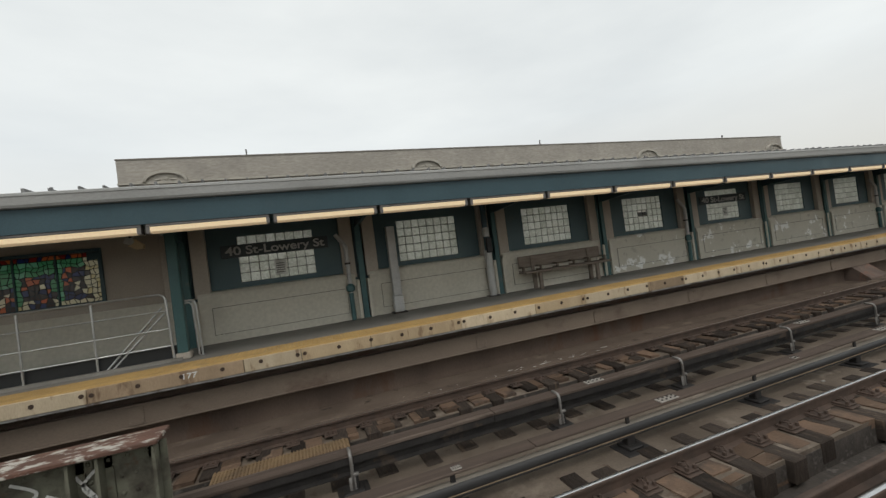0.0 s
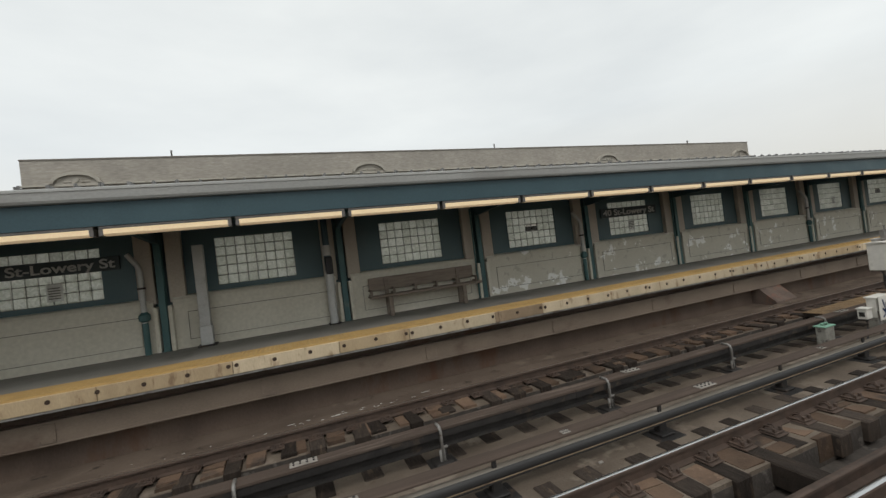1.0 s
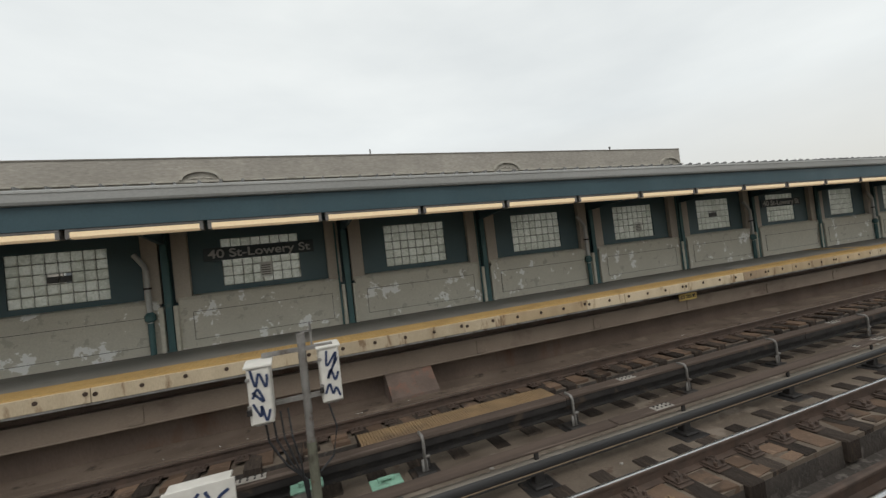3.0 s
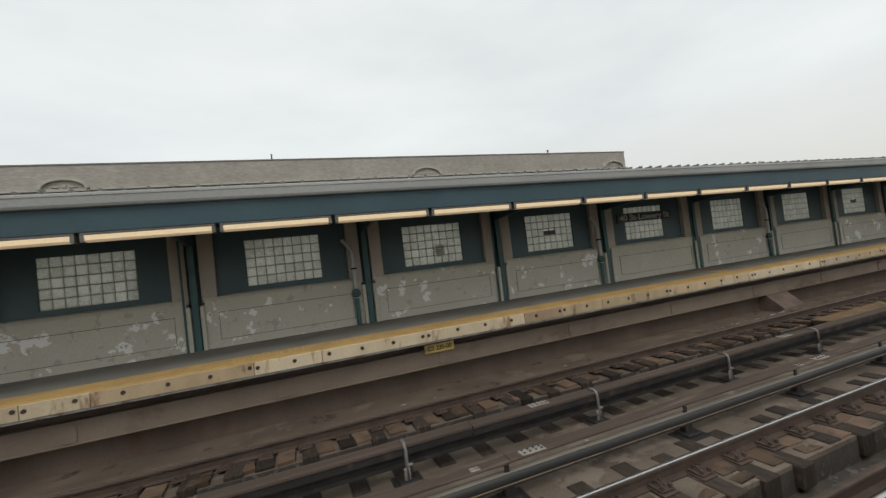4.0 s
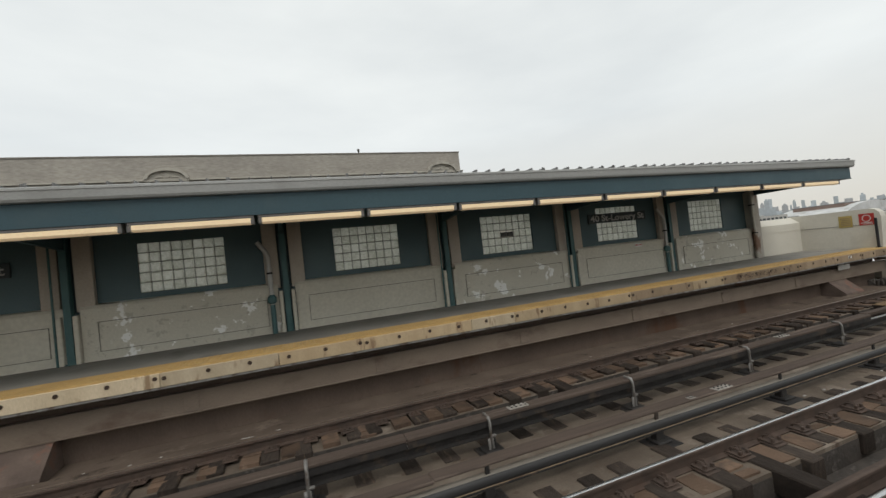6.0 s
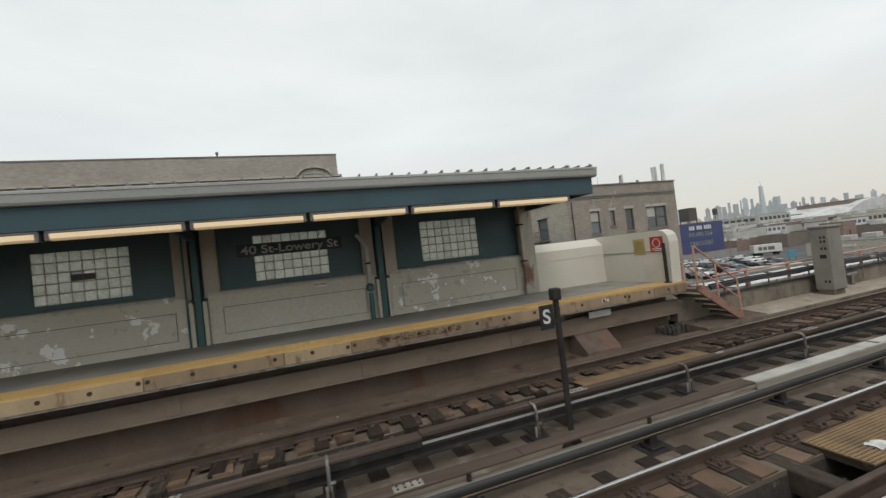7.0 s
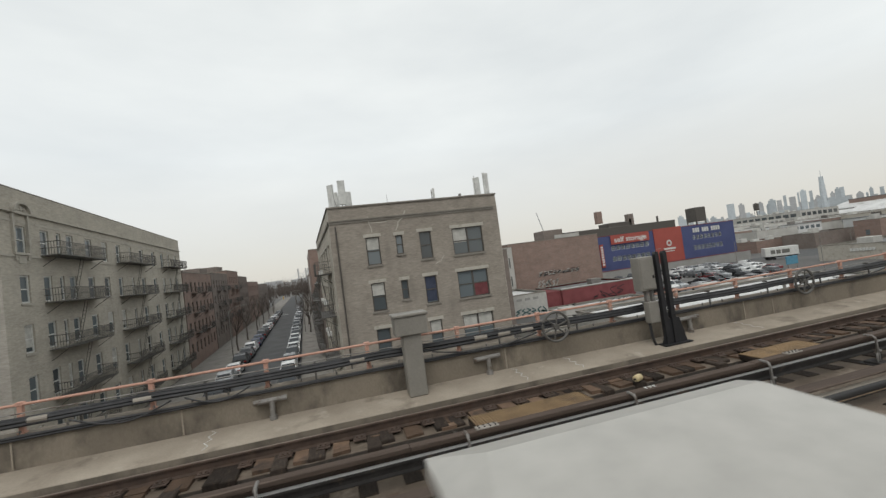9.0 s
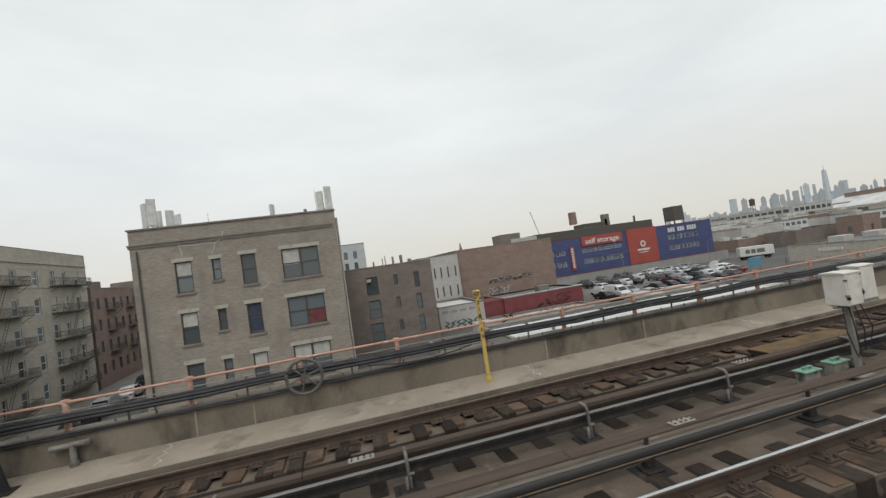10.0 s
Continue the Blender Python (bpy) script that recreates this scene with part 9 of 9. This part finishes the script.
# far tree masses at the end of the street
bm = B()
rnd = random.Random(55)
for k in range(260):
    x, y = rnd.uniform(10, 60), rnd.uniform(240, 330)
    h = rnd.uniform(8, 15)
    for j in range(7):
        a = rnd.uniform(0, 6.28)
        r = rnd.uniform(0.5, 3.0)
        tube(bm, [(x, y, GZ + h * 0.3), (x + r * math.cos(a), y + r * math.sin(a), GZ + h * rnd.uniform(0.75, 1.0))], [0.14, 0.03], 3, cap=False)
tagged(new("far_woods", mesh_of(bm, "far_woods", M["twigs"])), "grey mass of bare winter trees at the end of the street", "woods", kind="stuff")


def street_lamp(x, y, z, side):
    s = thing("street_lamp", "grey street lamp with a long curved arm", "street lamp", "street lamps", at=(x, y, z))
    part("pole", tube(B(), [(0, 0, 0), (0, 0, 7.2)], [0.09, 0.06], 8), "galv", s)
    part("arm", tube(B(), [(0, 0, 7.0), (side * 0.8, 0, 7.7), (side * 2.2, 0, 7.9)], 0.04, 6), "galv", s)
    part("lamp_head", boxes((min(side * 2.0, side * 2.7), -0.14, 7.82, max(side * 2.0, side * 2.7), 0.14, 7.96), c=0.04), "galv", s)


for y, s in ((70, 1), (110, 1), (90, -1), (130, -1)):
    street_lamp(sx(57.0 if s > 0 else 67.6, y), y, GZ + 0.12, s)
for x, y in ((172, 66), (205, 80), (160, 101), (190, 101)):
    street_lamp(x, y, sheet_z(x, y) - 0.13, 1)
lightp = thing("traffic_light", "yellow traffic light over the far crossing", "traffic light", at=(sx(57.3, 158), 158, GZ + 0.12))
part("pole", tube(B(), [(0, 0, 0), (0, 0, 5.5), (3.5, 0, 5.9)], 0.07, 6), "galv", lightp)
part("signal_head", boxes((3.3, -0.2, 4.9, 3.7, 0.2, 5.9), c=0.05), "yellow_paint", lightp)

# a cable-stayed bridge far down the street
bridge = thing("far_bridge", "pale cable-stayed bridge with four pylons far away", "bridge", at=(0, 900, -12))
part("bridge_deck", boxes((-60, -3, 14, 110, 3, 16)), "haze_c", bridge)
for x in (-4, 11, 16, 29):
    part("pylon", boxes((x - 1.3, -1.2, 0, x + 1.3, 1.2, 42), c=0.2), "haze_c", bridge)
    for k in range(1, 5):
        for sd in (-1, 1):
            part("stay_cable", tube(B(), [(x, 0, 42 - k * 1.5), (x + sd * k * 6.5, 0, 15.5)], 0.12, 3), "haze_a", bridge)

# ---- warehouses and flat roofs towards the city ----
def shed(x0, y0, x1, y1, top, wall, roof, wins=None, label="low flat-roofed warehouse", units=0, seed=0, sides=("south", "west")):
    b = block("warehouse", label, "warehouse", x0, y0, x1, y1, top, wall, roof=roof, wins=wins, group="warehouses towards the city", parapet_h=0.6, sides=sides)
    rnd = random.Random(seed)
    zl = top - (sheet_z((x0 + x1) / 2, (y0 + y1) / 2) - 0.3)
    for k in range(units):
        ux, uy = rnd.uniform(2, x1 - x0 - 5), rnd.uniform(2, y1 - y0 - 5)
        part("roof_unit", boxes((ux, uy, zl - 0.6, ux + rnd.uniform(1.5, 4), uy + rnd.uniform(1.5, 4), zl + rnd.uniform(0.6, 2.2)), c=0.1), "pale_wall", b)
    return b


WIDE = (3.2, 1.8, 4.4, 4.2, 1.2)
shed(238, 132, 260, 148, -5.5, "brick_red", "white_roof", (2.4, 3.0, 6.0, 9, 1.8), "low red-brick workshop with a white roof", 3, 1)
shed(248, 117, 275, 129, -4.6, "brick_dark", "tar_roof", None, "long brown brick wall of a workshop", 2, 31)
shed(262, 150, 330, 190, -2.0, "pale_wall", "white_roof", None, "pale warehouse with a broad white roof", 8, 2)
shed(284, 92, 330, 116, -5.0, "brick_dark", "white_roof", (2.2, 3.2, 7.5, 9, 2.0), "brown brick workshop with a white roof", 5, 3)
diner = shed(190, 58, 216, 78.5, -5.8, "stone", "tar_roof", None, "long low tan restaurant with a broad roof", 4, 4)
for i in range(8):
    part("sign_mark", boxes((-0.12, 13.2 - i * 0.62, 2.5, -0.02, 13.65 - i * 0.62, 3.2)), "white_frame", diner, "plain white sign shape")
shed(112, 43.0, 136, 50.0, -6.8, "pale_wall", "white_roof", None, "low white flat-roofed shed below the viaduct", 3, 41)
shed(92, 44.0, 104, 50.0, -6.9, "pale_wall", "white_roof", None, "low white flat-roofed shed below the viaduct", 2, 42)
shed(292, 56, 340, 80, -4.6, "brick_red", "tar_roof", (1.4, 1.6, 9.0, 9, 2.4), "red brick workshop with few windows", 5, 5)
shed(318, 128, 400, 170, 0.0, "stone", "white_roof", WIDE, "tan loft building with wide windows", 6, 6)
shed(300, 175, 420, 230, 0.5, "pale_wall", "white_roof", WIDE, "white loft building with rows of windows", 10, 7)
shed(345, 88, 430, 124, -2.2, "stone", "white_roof", WIDE, "brown loft building with wide windows", 8, 8)
shed(416, 235, 457, 290, 7.0, "pale_wall", "white_roof", (4.2, 2.6, 5.6, 4.6, 1.2), "white concrete factory with large windows", 8, 9)
shed(240, 180, 296, 225, 1.0, "pale_wall", "white_roof", WIDE, "white loft building with rows of windows", 6, 10)
shed(260, 235, 400, 300, 3.0, "pale_wall", "white_roof", WIDE, "white loft building with rows of windows", 12, 11)
shed(440, 130, 540, 190, 1.0, "pale_wall", "white_roof", WIDE, "red brick loft building", 8, 12)
shed(360, 40, 460, 72, -2.5, "brick_dark", "white_roof", WIDE, "brown loft building with wide windows", 8, 13)
shed(480, 40, 600, 110, -0.5, "stone", "white_roof", WIDE, "tan loft building with wide windows", 8, 14)
dome = thing("white_dome", "large white domed sports hall roof", "sports hall", at=(560, 250, -10))
bm = B()
prism(bm, [(-65 + 130 * i / 16, 22 * math.sin(math.pi * i / 16) ** 0.6 if 0 < i < 16 else 0) for i in range(17)], "y", -30, 30)
part("shell", bm, "white_roof", dome)
part("plinth", boxes((-66, -31, -2, 66, 31, 3)), "pale_wall", dome)
tank = thing("water_tower", "dark wooden water tower on steel legs", "water tower", at=(543, 366, 9))
part("tank", tube(B(), [(0, 0, 7), (0, 0, 14.2)], [2.7, 2.85], 14), "dark_frame", tank)
part("tank_roof", tube(B(), [(0, 0, 14.2), (0, 0, 15.6)], [3.0, 0.3], 14), "dark_frame", tank)
for a in (0.8, 2.4, 3.9, 5.5):
    part("leg", tube(B(), [(2.6 * math.cos(a), 2.6 * math.sin(a), -2), (2.1 * math.cos(a), 2.1 * math.sin(a), 7)], 0.22, 6), "dark_frame", tank)
shed(540, 360, 640, 420, 9, "pale_wall", "white_roof", WIDE, "white loft building with rows of windows", 8, 15)
rnd = random.Random(91)
for k in range(95):
    a = radians(rnd.uniform(14, 60))
    d = rnd.uniform(420, 1500)
    x, y = 75 + d * math.sin(radians(90) - a), d * math.sin(a)
    w, dp = rnd.uniform(25, 75), rnd.uniform(20, 50)
    top = rnd.uniform(-4, 5) + d * 0.004 + (rnd.uniform(4, 10) if rnd.random() < 0.1 else 0)
    b = thing("far_building", "distant flat-roofed city building", "building", "distant city buildings", at=(x, y, -11.5))
    part("wall", boxes((0, 0, 0, w, dp, top + 11.5)), rnd.choice(("brick_red", "brick_dark", "pale_wall", "stone", "grey_wall", "haze_c")), b)
    part("roof", boxes((-0.3, -0.3, top + 11.5, w + 0.3, dp + 0.3, top + 12.1)), rnd.choice(("white_roof", "tar_roof", "white_roof")), b)
    if d < 900:
        bm = B()
        for q in range(int(w / 6)):
            quad_box(bm, 1.5 + q * 6, -0.08, top + 11.5 - 4.0, 5.5 + q * 6, -0.02, top + 11.5 - 1.8)
        tagged(part("window_band", bm, "pane", b), kind="stuff")
for k in range(46):
    a = radians(rnd.uniform(40, 96))
    d = rnd.uniform(260, 900)
    x, y = 75 + d * math.cos(a), d * math.sin(a)
    if abs(x - sx(62, y)) < 26 or y < 190:
        continue
    w, dp = rnd.uniform(18, 45), rnd.uniform(15, 40)
    top = rnd.uniform(-2, 4) + d * 0.003
    b = thing("far_building", "distant brick city building", "building", "distant city buildings", at=(x, y, -11.5))
    part("wall", boxes((0, 0, 0, w, dp, top + 11.5)), rnd.choice(("brick_red", "brick_dark", "stone", "grey_wall", "haze_c")), b)
    part("roof", boxes((-0.3, -0.3, top + 11.5, w + 0.3, dp + 0.3, top + 12.1)), rnd.choice(("white_roof", "tar_roof")), b)
shed(261, 104, 270, 112, -2.0, "brick_red", "tar_roof", (1.3, 2.0, 5.0, 9, 3.0), "red brick workshop with few windows", 3, 21)
trailer = thing("box_trailer", "white box trailer with plain dark marks parked by the workshop", "trailer", at=(201.0, 100.5, sheet_z(204, 99) - 0.13), turn=-30)
part("box_body", boxes((0, 0, 1.1, 9.0, 2.5, 3.9), c=0.05), "white_frame", trailer)
part("print_marks", boxes((1.5, -0.03, 1.9, 2.7, -0.005, 3.1), (3.0, -0.03, 1.9, 4.2, -0.005, 3.1), (4.5, -0.03, 1.9, 6.6, -0.005, 3.1)), "mortar", trailer, "plain dark marks")
part("chassis", boxes((0.3, 0.4, 0.8, 8.8, 2.1, 1.1)), "dark_steel", trailer)
for wx_ in (1.2, 2.3, 7.6):
    for wy_ in (0.1, 2.1):
        part("wheel", tube(B(), [(wx_, wy_, 0.5), (wx_, wy_ + 0.3, 0.5)], 0.5, 12), "tyre", trailer)
bill = thing("billboard", "blue sign panel on two posts beside the car park", "sign", at=(166.5, 69.5, sheet_z(168, 70) - 0.13))
part("panel", boxes((0, 0, 1.4, 3.4, 0.2, 3.2), c=0.03), "sign_blue", bill)
for bx_ in (0.3, 3.0):
    part("post", boxes((bx_, 0.05, 0, bx_ + 0.12, 0.17, 1.4)), "galv", bill)
steeple = thing("church_steeple", "small dark red church steeple above the roofs", "steeple", at=(131.0, 160.0, -10.0))
part("tower", boxes((-1.0, -1.0, 0, 1.0, 1.0, 15.6)), "brick_red", steeple)
part("spire", tube(B(), [(0, 0, 15.6), (0, 0, 19.8)], [0.95, 0.05], 8), "brick_red", steeple)
rnd = random.Random(404)
for k in range(30):
    a, d = radians(rnd.uniform(45, 66)), rnd.uniform(235, 460)
    x, y = 82 + d * math.sin(a), d * math.cos(a)
    w, dp, top = rnd.uniform(10, 26), rnd.uniform(8, 16), rnd.uniform(-5.5, -1.0) + (d - 235) * 0.016
    zb_ = sheet_z(x, y) - 0.3
    b = thing("small_workshop", "small pale flat-roofed workshop with a band of windows", "workshop", "workshops towards the city", at=(x, y, zb_), turn=rnd.choice((0, 0, -18)))
    hb = top - zb_
    part("wall", boxes((0, 0, 0, w, dp, hb)), rnd.choice(("white_roof", "pale_wall", "stone", "brick_red", "white_roof")), b)
    part("roof", boxes((-0.2, -0.2, hb, w + 0.2, dp + 0.2, hb + 0.35)), rnd.choice(("white_roof", "tar_roof", "white_roof")), b)
    bm = B()
    q = 1.0
    while q < w - 2.4:
        quad_box(bm, q, -0.06, hb - 2.6, q + 1.7, 0.04, hb - 1.1)
        q += 2.5
    tagged(part("window_band", bm, "pane", b), kind="stuff")
    if rnd.random() < 0.7:
        part("roof_unit", boxes((w * 0.3, dp * 0.3, hb + 0.3, w * 0.3 + rnd.uniform(1, 3), dp * 0.3 + 2, hb + rnd.uniform(1.2, 2.4)), c=0.1), rnd.choice(("pale_wall", "galv", "dark_frame")), b)
crane = thing("tower_crane", "thin pale construction crane far away", "crane", at=(330, 470, -12))
part("mast", tube(B(), [(0, 0, 0), (0, 0, 32)], 1.0, 4), "haze_c", crane)
part("jib", tube(B(), [(0, 0, 30), (-9, 0, 62)], 0.55, 4), "haze_c", crane)

# ---- the skyline on the horizon ----
# towers stand on an arc far off: (bearing from the y axis towards x in degrees, width, height, kind)
SKY_R = 4200.0
towers = [(49.9, 52, 205, "b", 0), (50.9, 40, 182, "c", 1), (52.6, 34, 165, "c", 2), (53.6, 49, 180, "a", 1), (54.7, 19, 206, "a", 0), (54.2, 30, 172, "c", 0), (55.3, 39, 184, "c", 0),
          (55.8, 11, 214, "b", 0), (56.2, 37, 220, "b", 1), (56.8, 19, 212, "a", 0), (57.3, 30, 153, "c", 1), (58.4, 26, 163, "c", 1), (58.8, 31, 192, "a", 1), (59.1, 26, 202, "b", 0),
          (59.5, 38, 126, "c", 0), (60.3, 39, 124, "c", 2), (60.8, 12, 127, "a", 0), (61.1, 20, 154, "a", 1), (61.3, 28, 104, "c", 0), (61.8, 21, 154, "a", 0), (44.9, 47, 153, "b", 1),
          (45.4, 28, 125, "b", 0), (43.3, 29, 100, "a", 2), (62.6, 30, 140, "b", 0), (63.4, 40, 110, "c", 1), (64.3, 26, 150, "a", 0), (65.2, 44, 120, "c", 0), (66.2, 30, 135, "b", 1), (67.4, 40, 112, "a", 0), (68.8, 36, 128, "a", 0)]
rnd = random.Random(14)
for b in range(84):
    towers.append((46 + b * 0.3 + rnd.uniform(-0.12, 0.12), rnd.uniform(14, 46), rnd.uniform(60, 105) + (rnd.uniform(10, 55) if 53 < 46 + b * 0.3 < 59.5 else 0), rnd.choice("aabcc"), rnd.choice((0, 0, 1))))
for bearing, w, h, kind, crown in towers:
    h *= 0.88
    a = radians(bearing)
    x, y = 75 + SKY_R * math.sin(a), SKY_R * math.cos(a)
    t = thing("skyscraper", "hazy blue-grey skyscraper on the far skyline", "skyscraper", "far skyline towers", at=(x, y, -14), turn=-bearing)
    bm = boxes((-w / 2, -w / 3, 0, w / 2, w / 3, h + 14))
    if crown == 1:
        quad_box(bm, -w / 4, -w / 5, h + 14, w / 5, w / 5, h + 26)
    if crown == 2:
        prism(bm, [(-w / 2, h + 14), (0, h + 34), (w / 2, h + 14)], "y", -w / 3, w / 3)
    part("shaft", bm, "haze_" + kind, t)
wt = thing("skyscraper", "tallest tapering glass skyscraper with a spire on the skyline", "skyscraper", "far skyline towers", at=(75 + SKY_R * math.sin(1.0075), SKY_R * math.cos(1.0075), -14), turn=-61)
bm = B()
tube(bm, [(0, 0, 0), (0, 0, 60), (0, 0, 292)], [24, 24, 13], 8)
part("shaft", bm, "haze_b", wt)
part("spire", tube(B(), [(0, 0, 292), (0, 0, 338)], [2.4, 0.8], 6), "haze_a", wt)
low = thing("horizon_roofs", "low hazy band of roofs on the horizon", "city skyline", at=(0, 0, 0))
bm = B()
rnd = random.Random(71)
for k in range(420):
    a = radians(rnd.uniform(-25, 78))
    r = rnd.uniform(1700, 3900)
    x, y = 75 + r * math.sin(a), r * math.cos(a)
    w, h = rnd.uniform(30, 110), rnd.uniform(4, 26)
    quad_box(bm, x - w / 2, y - w / 3, -14, x + w / 2, y + w / 3, h - 6)
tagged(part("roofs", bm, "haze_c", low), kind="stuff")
